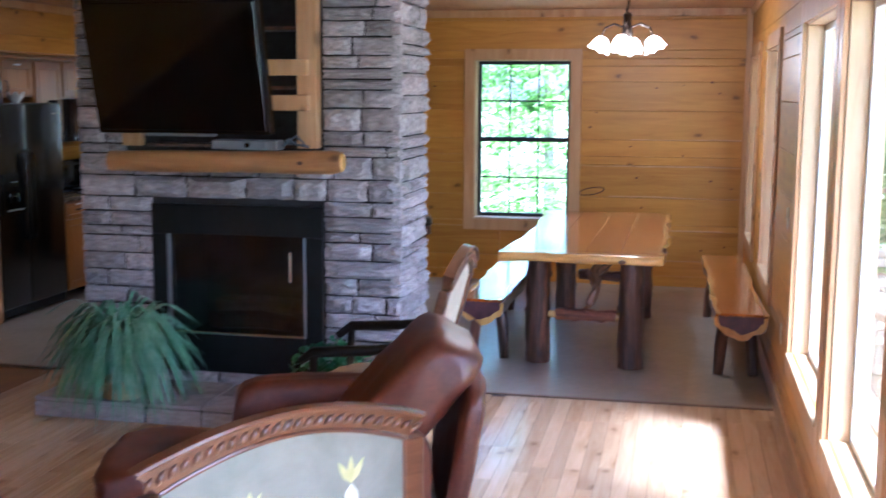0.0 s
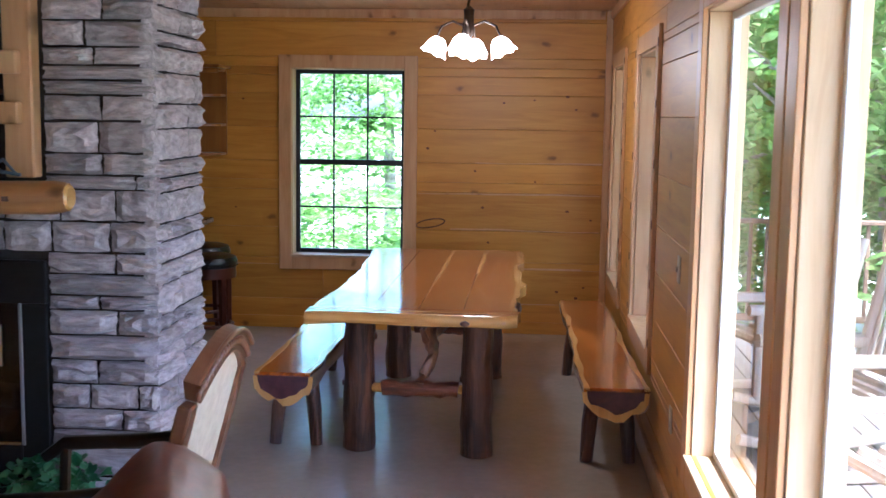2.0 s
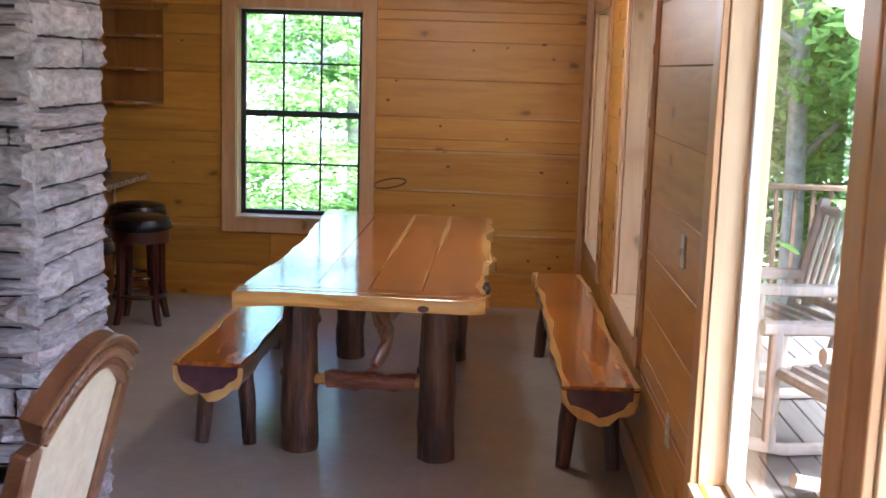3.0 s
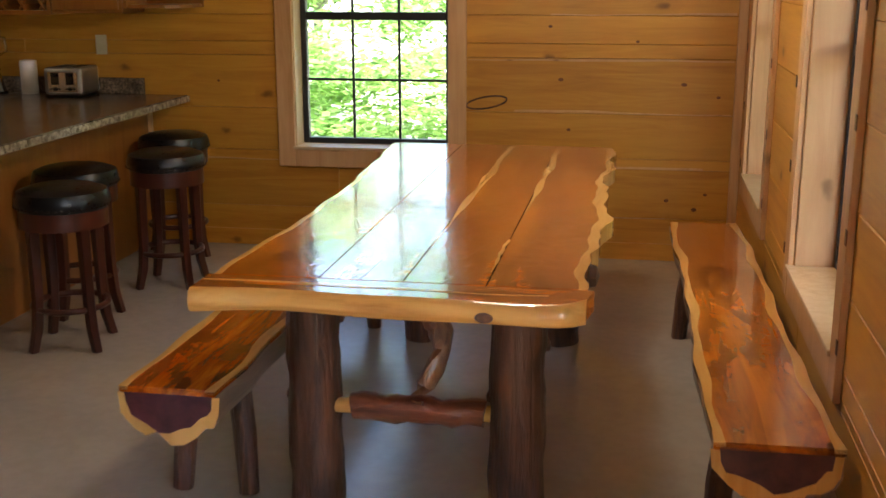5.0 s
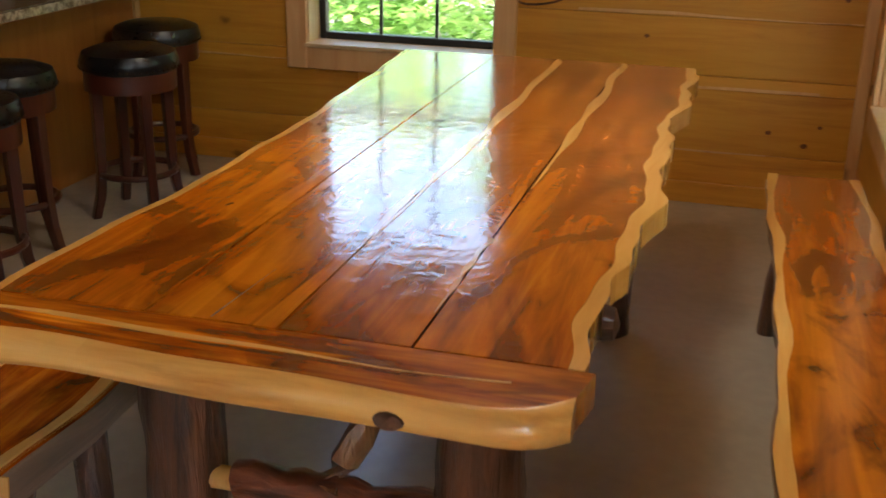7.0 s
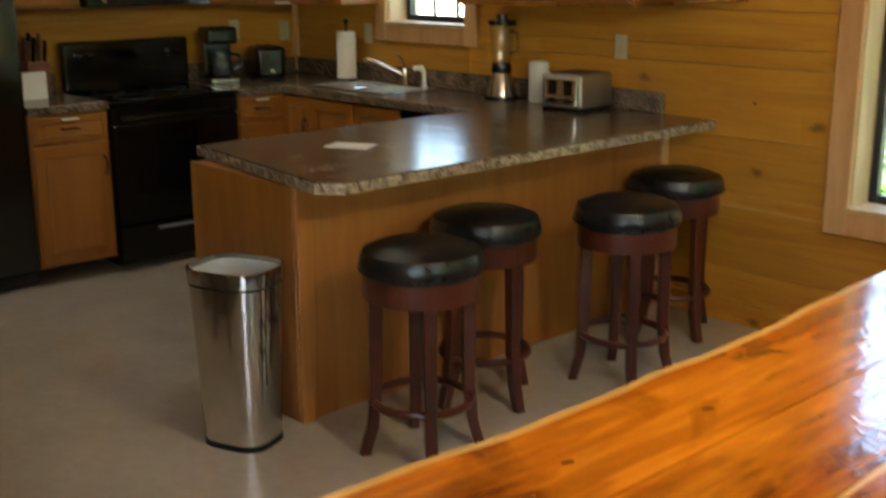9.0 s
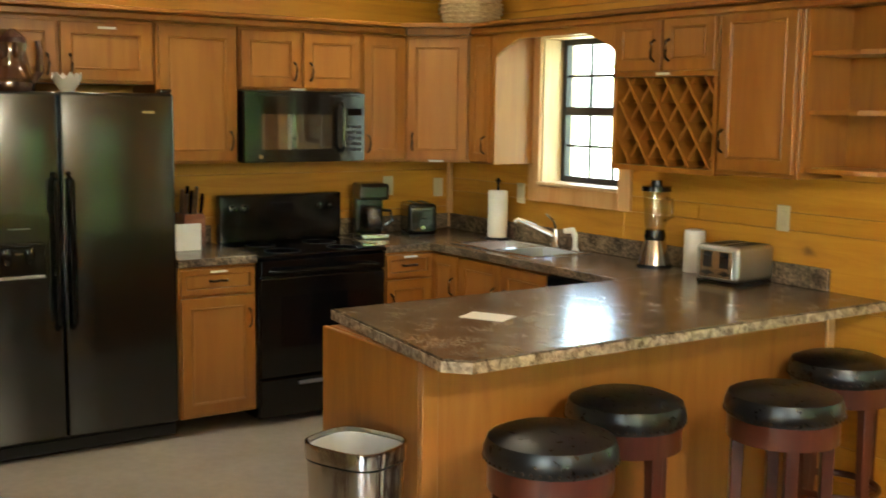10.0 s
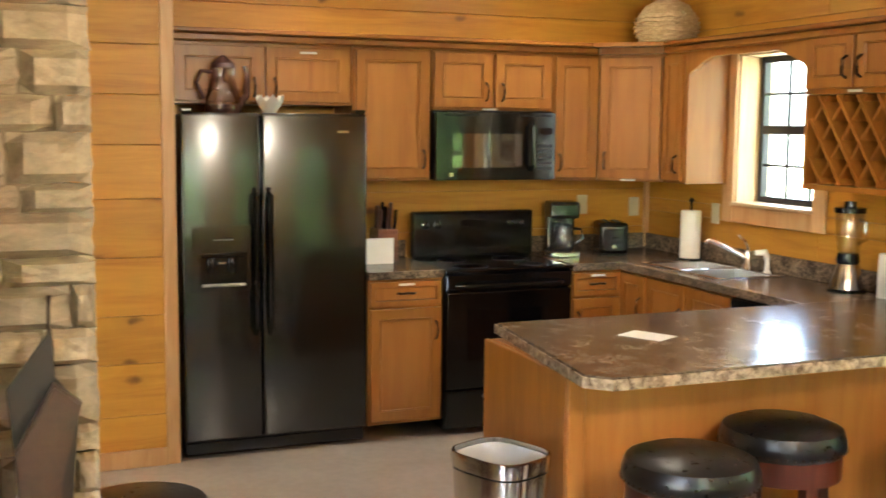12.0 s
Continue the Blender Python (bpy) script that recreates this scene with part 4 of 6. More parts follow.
for y in (8.15, 9.88):
    st = part("stretcher", tube([(0.27 + 0.035 * k, y + 0.003 * math.sin(2 * k), 0.346 + 0.005 * math.sin(1.3 * k)) for k in range(13)], [0.038 + 0.008 * abs(math.sin(1.9 * k + 0.4)) for k in range(13)], 12, 0.09), M_LOG_RED, table, "reddish log stretcher")
    part("tenon", tube([(0.215, y, 0.345), (0.275, y, 0.345)], 0.026, 10), M_SAP, st)
    part("tenon", tube([(0.685, y, 0.345), (0.725, y, 0.345)], 0.026, 10), M_SAP, st)
for y, s in ((8.15, 1), (9.88, -1)):
    br = part("branch_brace", tube([(0.480, y, 0.37), (0.495, y + s * 0.015, 0.42), (0.525, y + s * 0.035, 0.47), (0.545, y + s * 0.06, 0.52), (0.535, y + s * 0.09, 0.57), (0.515, y + s * 0.12, 0.62), (0.545, y + s * 0.17, 0.67), (0.59, y + s * 0.24, 0.72), (0.61, y + s * 0.31, 0.775)], [0.045, 0.030, 0.034, 0.029, 0.038, 0.041, 0.030, 0.037, 0.033], 10, 0.16), M_BRANCH, table, "crooked varnished branch brace")
    part("stub", tube([(0.55, y + s * 0.10, 0.56), (0.50, y + s * 0.08, 0.60), (0.475, y + s * 0.07, 0.66)], [0.026, 0.022, 0.01], 8, 0.1), M_LOG, br)
    part("stub", tube([(0.55, y + s * 0.14, 0.62), (0.62, y + s * 0.12, 0.69), (0.68, y + s * 0.1, 0.74)], [0.024, 0.02, 0.016], 8, 0.1), M_BRANCH, br)
for y in (8.15, 9.88):
    part("cross_beam", box(0.08, 0.88, y - 0.05, y + 0.05, 0.735, 0.771, 0.006), M_LOG, table, smooth=False)


def bench(name_group, x0, x1, y0, y1, z, seed, label, rz=0):
    b = thing("log_bench", label, "bench", (x0 + x1) / 2, (y0 + y1) / 2, 0, rz, name_group)
    w, l = (x1 - x0) / 2, (y1 - y0) / 2
    L = wavy(-l, l, -w + 0.02, 0.014, seed, 30)
    R = wavy(-l, l, w - 0.02, 0.014, seed + 1, 30)
    part("seat", prism(R + L[::-1], z - 0.022, z, 0.004), M_CEDAR_Y, b, "glossy red cedar seat", smooth=False)
    for side, s in ((L, -1), (R, 1)):
        inner = [(x - s * 0.028 - s * 0.010 * math.sin(9 * y + seed), y) for x, y in side]
        ring = side + inner[::-1]
        part("sapwood_edge", prism(ring if s > 0 else ring[::-1], z - 0.012, z + 0.0012), M_SAP, b, "pale sapwood edge", smooth=False)
    bm = bm_new()
    rings = []
    n, m = 24, 12
    rr = random.Random(seed)
    lob = [rr.uniform(-0.20, 0.20) for _ in range(m + 1)]
    for k in range(n + 1):
        y = -l + 0.006 + (2 * l - 0.012) * k / n
        xl, xr = L[k * 30 // n][0], R[k * 30 // n][0]
        ring = []
        for j in range(m + 1):
            a = math.pi * j / m
            u = math.cos(a)
            ring.append(bm.verts.new(((xl + xr) / 2 + (xr - xl) / 2 * u * (1.0 + lob[j] * 0.3), y, z - 0.0225 - 0.135 * math.sin(a) ** 0.7 * (1 + lob[j] + 0.06 * math.sin(5 * y + j)))))
        rings.append(ring)
    for a, c in zip(rings, rings[1:]):
        for j in range(m):
            bm.faces.new((a[j], a[j + 1], c[j + 1], c[j]))
        bm.faces.new((a[m], a[0], c[0], c[m]))
    bm.faces.new(rings[0])
    bm.faces.new(rings[-1][::-1])
    bmesh.ops.recalc_face_normals(bm, faces=bm.faces)
    part("half_log", bm, M_BARK, b, "grey brown half log underside")
    for s in (-1, 1):
        pale, heart = [], []
        for j in range(m + 1):
            a = math.pi * j / m
            q = 1 + lob[j]
            pale.append((w * 0.93 * math.cos(a), -0.022 - 0.137 * math.sin(a) ** 0.7 * q))
            heart.append((w * 0.80 * math.cos(a), -0.012 - 0.108 * math.sin(a) ** 0.7 * (1 + 1.2 * lob[(j * 5) % m])))
        for nm, line, mt, t in (("end_sapwood", pale, M_SAP, 0.004), ("end_heartwood", heart, M_HEART, 0.008)):
            e = part(nm, prism(line[::-1], 0, t), mt, b, "purple heartwood end grain" if mt is M_HEART else "pale sapwood end grain", smooth=False)
            e.matrix_basis = pose(0, s * (l - 0.008), z, 90, 0, 0) if s < 0 else pose(0, l - 0.008, z, 90, 0, 180)
    for sy in (-1, 1):
        for sx in (-1, 1):
            part("leg", tube([(sx * 0.075, sy * (l - 0.38), z - 0.10), (sx * 0.10, sy * (l - 0.35), z - 0.28), (sx * 0.115, sy * (l - 0.33), 0)], [0.042, 0.040, 0.034], 10, 0.06, seed + sx + 3 * sy), M_LOG, b)


bench("benches at the table", 1.295, 1.655, 7.74, 10.38, 0.48, 21, "half-log red cedar bench along the window wall", 1.0)
bench("benches at the table", -0.38, -0.04, 7.86, 10.30, 0.48, 33, "half-log red cedar bench on the kitchen side")

chand = thing("chandelier", "dark metal chandelier with lit white tulip shades", "chandelier", 0.655, 9.20, -0.04)
part("canopy", lathe([(0.065, CEIL + 0.005), (0.06, CEIL + 0.028), (0.03, CEIL + 0.039)][::-1], 20), M_BRONZE, chand)
part("chain", tube([(0, 0, CEIL + 0.01), (0.006, 0, 2.58), (-0.006, 0, 2.53), (0, 0, 2.48)], 0.009, 8), M_BRONZE, chand)
part("stem", lathe([(0.012, 2.52), (0.034, 2.50), (0.030, 2.46), (0.034, 2.40), (0.036, 2.36), (0.014, 2.33), (0.0, 2.32)], 14), M_BRONZE, chand)
shade_mesh = bm_new()
rings = []
N = 30
for r, z, lobe in ((0.022, 0.085, 0), (0.040, 0.078, 0), (0.062, 0.052, 0.02), (0.072, 0.022, 0.05), (0.080, 0.0, 0.08), (0.088, -0.016, 0.10)):
    rings.append([shade_mesh.verts.new((r * (1 + lobe * math.cos(6 * 2 * math.pi * k / N)) * math.cos(2 * math.pi * k / N), r * (1 + lobe * math.cos(6 * 2 * math.pi * k / N)) * math.sin(2 * math.pi * k / N), z - lobe * 0.06 * math.cos(6 * 2 * math.pi * k / N))) for k in range(N)])
for a, b in zip(rings, rings[1:]):
    for k in range(N):
        shade_mesh.faces.new((a[k], a[(k + 1) % N], b[(k + 1) % N], b[k]))
shade_me = mesh_of("shade", shade_mesh, M_SHADE, True)
for k in range(4):
    a = radians(-8 + 90 * k)
    c, s = math.cos(a), math.sin(a)
    arm = part("arm", tube([(0.02 * c, 0.02 * s, 2.40), (0.10 * c, 0.10 * s, 2.43), (0.17 * c, 0.17 * s, 2.40), (0.20 * c, 0.20 * s, 2.33)], 0.008, 8), M_BRONZE, chand)
    sh = piece("shade", shade_me, arm, pose(0.215 * c, 0.215 * s, 2.25, 0, 0, math.degrees(a)) @ pose(0, 0, 0, 0, -24, 0) @ Matrix.Diagonal((0.92, 0.92, 1.05, 1)))
    tagged(sh, "glowing frosted tulip shade")
lamp_data = bpy.data.lights.new("chandelier_bulbs", "POINT")
lamp_data.energy, lamp_data.color, lamp_data.shadow_soft_size = 3.5, (1.0, 0.85, 0.62), 0.12
new("chandelier_bulbs", lamp_data).location = (0.655, 9.20, 2.12)


# ---- kitchen ----
def pull(parent, x, y, z, long_way=True):
    p = part("handle", tube([(0, 0, -0.05), (0, -0.024, -0.035), (0.004, -0.028, 0), (0, -0.024, 0.035), (0, 0, 0.05)] if long_way else [(-0.05, 0, 0), (-0.035, -0.024, 0), (0, -0.028, 0.004), (0.035, -0.024, 0), (0.05, 0, 0)], 0.0065, 7), M_BRONZE, parent, "dark bronze pull")
    p.matrix_basis = pose(x, y, z)
    return p


def framed(x0, x1, z0, z1, f, y0, y1):
    """A mitred frame in one piece."""
    bm = bm_new()
    loops = []
    for y in (y0, y1):
        for q in (0.0, f):
            loops.append([bm.verts.new(v) for v in ((x0 + q, y, z0 + q), (x1 - q, y, z0 + q), (x1 - q, y, z1 - q), (x0 + q, y, z1 - q))])
    out0, in0, out1, in1 = loops
    for a, b in ((out0, in0), (in0, in1), (in1, out1), (out1, out0)):
        for k in range(4):
            bm.faces.new((a[k], a[(k + 1) % 4], b[(k + 1) % 4], b[k]))
    bmesh.ops.recalc_face_normals(bm, faces=bm.faces)
    return bm


def cab_door(parent, x0, x1, z0, z1, handle=None, name="door", drawer=False):
    """A framed door on the cabinet's front plane (local y = 0, facing -y)."""
    f = min(0.055, (x1 - x0) * 0.24) if not drawer else 0.03
    bm = framed(x0, x1, z0, z1, f, -0.020, -0.001)
    bmesh.ops.bevel(bm, geom=[e for e in bm.edges if all(v.co.y < -0.019 for v in e.verts)], offset=0.003, segments=1, affect="EDGES")
    d = part(name, bm, M_MAPLE, parent, "maple framed door", smooth=False)
    part("panel", box(x0 + f + 0.001, x1 - f - 0.001, -0.012, -0.002, z0 + f + 0.001, z1 - f - 0.001, 0.004), M_MAPLE_PANEL, d, smooth=False)
    if f > 0.03:
        for a, b, c, e in ((x0 + f, x1 - f, z0 + f, z0 + f + 0.009), (x0 + f, x1 - f, z1 - f - 0.009, z1 - f), (x0 + f, x0 + f + 0.009, z0 + f + 0.009, z1 - f - 0.009), (x1 - f - 0.009, x1 - f, z0 + f + 0.009, z1 - f - 0.009)):
            part("moulding", box(a, b, -0.0215, -0.0125, c, e, 0.003), M_MAPLE, d, smooth=False)
    if handle:
        hx, hz = handle
        pull(d, hx, -0.021, hz, not drawer)
    return d


def cabinet(name, label, x, y, z0, z1, width, depth, rz, doors, group, body=None):
    """Local x runs along the front, the front plane is y = 0, the body lies behind it."""
    c = thing(name, label, "cabinet", x, y, 0, rz, group)
    part("body", body or box(0.001, width - 0.001, 0.0, depth, z0, z1, 0.003), M_MAPLE, c, smooth=False)
    for d in doors:
        cab_door(c, *d)
    return c


G_UP, G_BASE = "wall cabinets in the kitchen", "base cabinets in the kitchen"
UX, UY = -4.49, 11.20          # fronts of the wall cabinets
# over the range wall: local x is world y
cabinet("wall_cabinet", "short maple wall cabinet above the fridge with two doors", UX, 8.42, 1.81, 2.13, 0.97, 0.355, 90, [(0.02, 0.475, 1.825, 2.11, (0.43, 1.90)), (0.495, 0.95, 1.825, 2.11, (0.54, 1.90))], G_UP)
cabinet("wall_cabinet", "tall maple wall cabinet with one door", UX, 9.395, 1.40, 2.13, 0.455, 0.355, 90, [(0.015, 0.44, 1.415, 2.115, (0.405, 1.52))], G_UP)
cabinet("wall_cabinet", "short maple wall cabinet above the microwave", UX, 9.855, 1.795, 2.13, 0.755, 0.355, 90, [(0.01, 0.365, 1.81, 2.115, (0.325, 1.90)), (0.385, 0.745, 1.81, 2.115, (0.425, 1.90))], G_UP)
cabinet("wall_cabinet", "narrow maple wall cabinet with one door", UX, 10.615, 1.39, 2.13, 0.30, 0.355, 90, [(0.01, 0.29, 1.405, 2.115, (0.035, 1.50))], G_UP)
corner_body = prism([(XL + 0.005, 10.918), (UX, 10.918), (-4.217, UY - 0.004), (-4.217, YF - 0.003), (XL + 0.005, YF - 0.003)], 1.39, 2.15)
corner_cab = thing("wall_cabinet", "maple corner wall cabinet with a wide angled door", "cabinet", 0, 0, 0, 0, G_UP)
part("body", corner_body, M_MAPLE, corner_cab, smooth=False)
DIAG = math.hypot(UX + 4.217, UY - 0.004 - 10.918)
corner_door = cab_door(corner_cab, 0.014, DIAG - 0.014, 1.405, 2.115, (0.05, 1.51))
corner_door.matrix_basis = pose(UX, 10.918, 0, 0, 0, math.degrees(math.atan2(UY - 0.004 - 10.918, -4.217 - UX)))
cabinet("wall_cabinet", "narrow maple wall cabinet beside the kitchen window", -4.213, UY, 1.39, 2.15, 0.233, 0.296, 0, [(0.012, 0.20, 1.405, 2.115, (0.165, 1.50))], G_UP)
# wine rack cabinet
wine = cabinet("wine_rack_cabinet", "maple wall cabinet with a diagonal lattice wine rack", -3.00, UY, 1.87, 2.17, 0.675, 0.296, 0, [(0.015, 0.33, 1.895, 2.15, (0.29, 1.99)), (0.345, 0.66, 1.895, 2.15, (0.385, 1.99))], G_UP)
for b in (box(0.001, 0.025, 0, 0.296, 1.42, 1.869), box(0.65, 0.674, 0, 0.296, 1.42, 1.869), box(0.026, 0.649, 0, 0.296, 1.42, 1.445), box(0.026, 0.649, 0.28, 0.296, 1.446, 1.869)):
    part("rack_board", b, M_MAPLE, wine, smooth=False)
for s in (-1, 1):
    for k in range(-2, 6):
        zc = 1.657
        u0 = 0.128 * k
        pts = []
        for z in (1.447, 1.866):
            pts.append([u0 + (z - zc) * s * 0.72 + 0.10, z])
        (ua, za), (ub, zb) = pts
        if ua == ub:
            continue
        def clip(u, z, v, w):
            for lim in (0.03, 0.645):
                if (u - lim) * (1 if lim < 0.3 else -1) < 0:
                    t = (lim - u) / (v - u)
                    u, z = lim, z + (w - z) * t
            return u, z
        if max(ua, ub) < 0.04 or min(ua, ub) > 0.635:
            continue
        a = clip(ua, za, ub, zb)
        b = clip(ub, zb, ua, za)
        if abs(a[1] - b[1]) < 0.03:
            continue
        yq = 0.012 if s < 0 else 0.030
        d = (Vector((b[0], 0, b[1])) - Vector((a[0], 0, a[1])))
        slat = part("lattice_slat", box(-d.length / 2, d.length / 2, -0.006, 0.235, -0.007, 0.007, 0.002), M_MAPLE, wine, smooth=False)
        slat.matrix_basis = pose((a[0] + b[0]) / 2, yq, (a[1] + b[1]) / 2, 0, -math.degrees(math.atan2(d.z, d.x)), 0)
cabinet("wall_cabinet", "tall maple wall cabinet with one door", -2.322, UY, 1.43, 2.17, 0.452, 0.296, 0, [(0.02, 0.43, 1.45, 2.15, (0.05, 1.58))], G_UP)
shelf = thing("open_shelf_unit", "maple open end shelf with three rounded boards", "shelf", -1.867, UY, 0, 0, G_UP)
part("back", box(0, 0.38, 0.282, 0.296, 1.46, 2.17), M_MAPLE, shelf, smooth=False)
part("side", box(0, 0.02, 0, 0.281, 1.46, 2.17), M_MAPLE, shelf, smooth=False)
for z in (1.46, 1.70, 1.94, 2.15):
    part("shelf_board", prism([(0.021, 0.281), (0.021, 0.02), (0.25, 0.02), (0.33, 0.06), (0.375, 0.13), (0.375, 0.281)], z, z + 0.02, 0.003), M_MAPLE, shelf, smooth=False)
val = bm_new()
vx0, vx1 = -3.975, -3.005
line = [(vx0, 2.17), (vx0, 2.00)]
for k in range(25):
    u = k / 24
    line.append((vx0 + 0.02 + (vx1 - vx0 - 0.04) * u, 2.02 + 0.075 * min(1, math.sin(math.pi * u) * 1.7)))
line += [(vx1, 2.00), (vx1, 2.17)]
lo = [val.verts.new((x, UY - 0.001, z)) for x, z in line]
hi = [val.verts.new((x, UY + 0.02, z)) for x, z in line]
for k in range(len(line)):
    val.faces.new((lo[k], lo[(k + 1) % len(line)], hi[(k + 1) % len(line)], hi[k]))
val.faces.new(lo)
val.faces.new(hi[::-1])
bmesh.ops.recalc_face_normals(val, faces=val.faces)
single("window_valance", val, M_MAPLE, "arched maple valance above the kitchen window", "valance", smooth=False)
for x, y, z, rz in ((UX + 0.022, 9.145, 2.085, 90), (UX + 0.004, 10.21, 1.802, 90), (-4.345, 11.045, 1.398, 45), (-2.665, UY - 0.002, 1.882, 0), (-4.216, 9.615, 0.858, 90), (-4.216, 10.79, 0.858, 90)):
    single("white_tag", box(-0.045, 0.045, -0.0035, 0.0, -0.006, 0.006, 0.001), M_WHITE, "small white plastic strip stuck on a cabinet", "tag", x, y, z, rz, "white strips on the cabinets", smooth=False)
crown = thing("crown_moulding", "maple crown ledge running along the wall cabinets", "moulding")
for a in ((XL + 0.001, UX + 0.07, 8.415, YF - 0.002, 2.171, 2.195), (UX + 0.071, -1.45, UY - 0.07, YF - 0.002, 2.171, 2.195)):
    part("ledge", box(*a, 0.006), M_MAPLE, crown, smooth=False)
part("ledge", prism([(UX + 0.0711, 10.84), (-4.14, UY - 0.0705), (UX + 0.0711, UY - 0.0705)], 2.1711, 2.1949), M_MAPLE, crown, smooth=False)
part("cove", prism([(UX + 0.001, 10.9165), (UX + 0.035, 10.902), (-4.186, UY - 0.036), (-4.216, UY - 0.006)], 2.131, 2.17), M_MAPLE, crown, smooth=False)
for a in ((UX + 0.001, UX + 0.035, 8.415, 10.90, 2.131, 2.17), (-4.19, -1.47, UY - 0.035, UY - 0.001, 2.131, 2.17)):
    part("cove", box(*a, 0.008), M_MAPLE, crown, smooth=False)

# base cabinets
BX, BY = -4.24, 10.96
cabinet("base_cabinet", "maple base cabinet with a drawer between fridge and range", BX, 9.40, 0.09, 0.885, 0.43, 0.60, 90, [(0.012, 0.418, 0.74, 0.872, (0.215, 0.81), "drawer", True), (0.012, 0.418, 0.11, 0.725, (0.385, 0.60))], G_BASE)
cabinet("base_cabinet", "maple base cabinet with a drawer beside the range", BX, 10.622, 0.09, 0.885, 0.337, 0.60, 90, [(0.012, 0.32, 0.74, 0.872, (0.165, 0.81), "drawer", True), (0.012, 0.32, 0.11, 0.725, (0.04, 0.60))], G_BASE)
cabinet("base_cabinet", "maple corner base cabinet", BX, BY, 0.09, 0.885, 0.28, 0.53, 0, [(0.01, 0.27, 0.11, 0.872, (0.235, 0.70))], G_BASE)
sink_body = grid_wall(bm_new(), "y", 0.001, 0.789, 0.0, 0.53, 0.09, 0.884, [(0.03, 0.50, 0.60, 0.884)])
cabinet("base_cabinet", "maple sink base cabinet with two doors", BX + 0.282, BY, 0.09, 0.885, 0.79, 0.53, 0, [(0.01, 0.39, 0.11, 0.872, (0.35, 0.70)), (0.40, 0.78, 0.11, 0.872, (0.44, 0.70))], G_BASE, sink_body)
dw = thing("dishwasher", "black built-in dishwasher under the counter", "dishwasher", BX + 1.074, BY, 0, 0)
part("body", box(0.0, 0.52, 0.0, 0.53, 0.09, 0.884, 0.003), M_BLACK_MATT, dw, smooth=False)
part("door", box(0.004, 0.516, -0.025, -0.001, 0.10, 0.74, 0.005), M_BLACK, dw, smooth=False)
part("control_strip", box(0.004, 0.516, -0.028, -0.001, 0.75, 0.88, 0.005), M_BLACK, dw, smooth=False)
pen = thing("peninsula_base", "maple panelled kitchen peninsula base", "cabinet", group=G_BASE)
part("body", box(-2.55, -1.88, 9.36, YF - 0.002, 0.0, 0.885, 0.004), M_MAPLE_PANEL, pen, smooth=False)
part("end_panel", box(-2.56, -1.885, 9.335, 9.358, 0.0, 0.884, 0.004), M_MAPLE, pen, smooth=False)
part("corner_post", box(-1.879, -1.862, 9.335, 9.40, 0.0, 0.884, 0.003), M_MAPLE_PANEL, pen, smooth=False)
part("wall_strip", box(-1.879, -1.862, YF - 0.05, YF - 0.003, 0.0, 0.884, 0.003), M_CASE, pen, smooth=False)

top = thing("countertop", "brown speckled laminate countertop round the kitchen", "countertop")
part("peninsula_top", prism([(-2.63, 9.42), (-1.69, 9.295), (-1.62, 9.36), (-1.62, YF - 0.002), (-2.63, YF - 0.002)], 0.887, 0.93, 0.005), M_GRANITE, top, smooth=False)
part("edge_band", prism([(-2.635, 9.413), (-1.687, 9.287), (-1.612, 9.356), (-1.612, YF - 0.002), (-1.619, YF - 0.002), (-1.619, 9.359), (-1.690, 9.293), (-2.635, 9.4195)], 0.889, 0.925), M_EDGE, top, "pale speckled bevel edge", smooth=False)
for a in ((-4.11, -3.40, 10.93, 11.03), (-4.11, -3.40, 11.40, YF - 0.002), (XL + 0.001, -4.111, 10.93, YF - 0.002), (-3.399, -2.631, 10.93, YF - 0.002), (XL + 0.001, -4.215, 9.398, 9.833), (XL + 0.001, -4.215, 10.62, 10.929)):
    part("worktop", box(*a, 0.887, 0.9297, 0.003), M_GRANITE, top, smooth=False)
for a in ((XL + 0.001, -1.90, YF - 0.022, YF - 0.002, 0.931, 1.03), (XL + 0.001, XL + 0.021, 9.398, 9.83, 0.931, 1.03), (XL + 0.001, XL + 0.021, 10.62, YF - 0.023, 0.931, 1.03)):
    part("splashback", box(*a, 0.003), M_GRANITE, top, smooth=False)

sink = thing("kitchen_sink", "double bowl stainless steel sink set in the counter", "sink", -3.755, 11.215, 0)
for u in (-0.345, 0.005):
    bm = bm_new()
    add_box(bm, u, u + 0.34, -0.175, 0.175, 0.735, 0.745)
    for q in ((u, u + 0.01, -0.175, 0.175), (u + 0.33, u + 0.34, -0.175, 0.175), (u + 0.0101, u + 0.3299, -0.175, -0.165), (u + 0.0101, u + 0.3299, 0.165, 0.175)):
        add_box(bm, *q, 0.7451, 0.93)
    part("bowl", bm, M_SINK, sink, smooth=False)
for q in ((-0.37, 0.37, -0.20, -0.176), (-0.37, 0.37, 0.176, 0.225), (-0.37, -0.346, -0.1759, 0.1759), (0.346, 0.37, -0.1759, 0.1759), (-0.0045, 0.0045, -0.1759, 0.1759)):
    part("rim", box(*q, 0.9302, 0.937, 0.002), M_CHROME, sink, smooth=False)
fc = thing("faucet", "chrome single lever kitchen faucet behind the sink", "faucet", -3.68, 11.42, 0.9375)
part("base", lathe([(0.035, 0), (0.03, 0.02), (0.022, 0.03), (0.022, 0.10), (0.0, 0.115)], 16), M_CHROME, fc)
part("spout", tube([(0, 0, 0.06), (-0.05, -0.05, 0.09), (-0.11, -0.11, 0.128), (-0.15, -0.15, 0.150), (-0.168, -0.168, 0.135)], [0.016, 0.015, 0.014, 0.013, 0.012], 10), M_CHROME, fc)
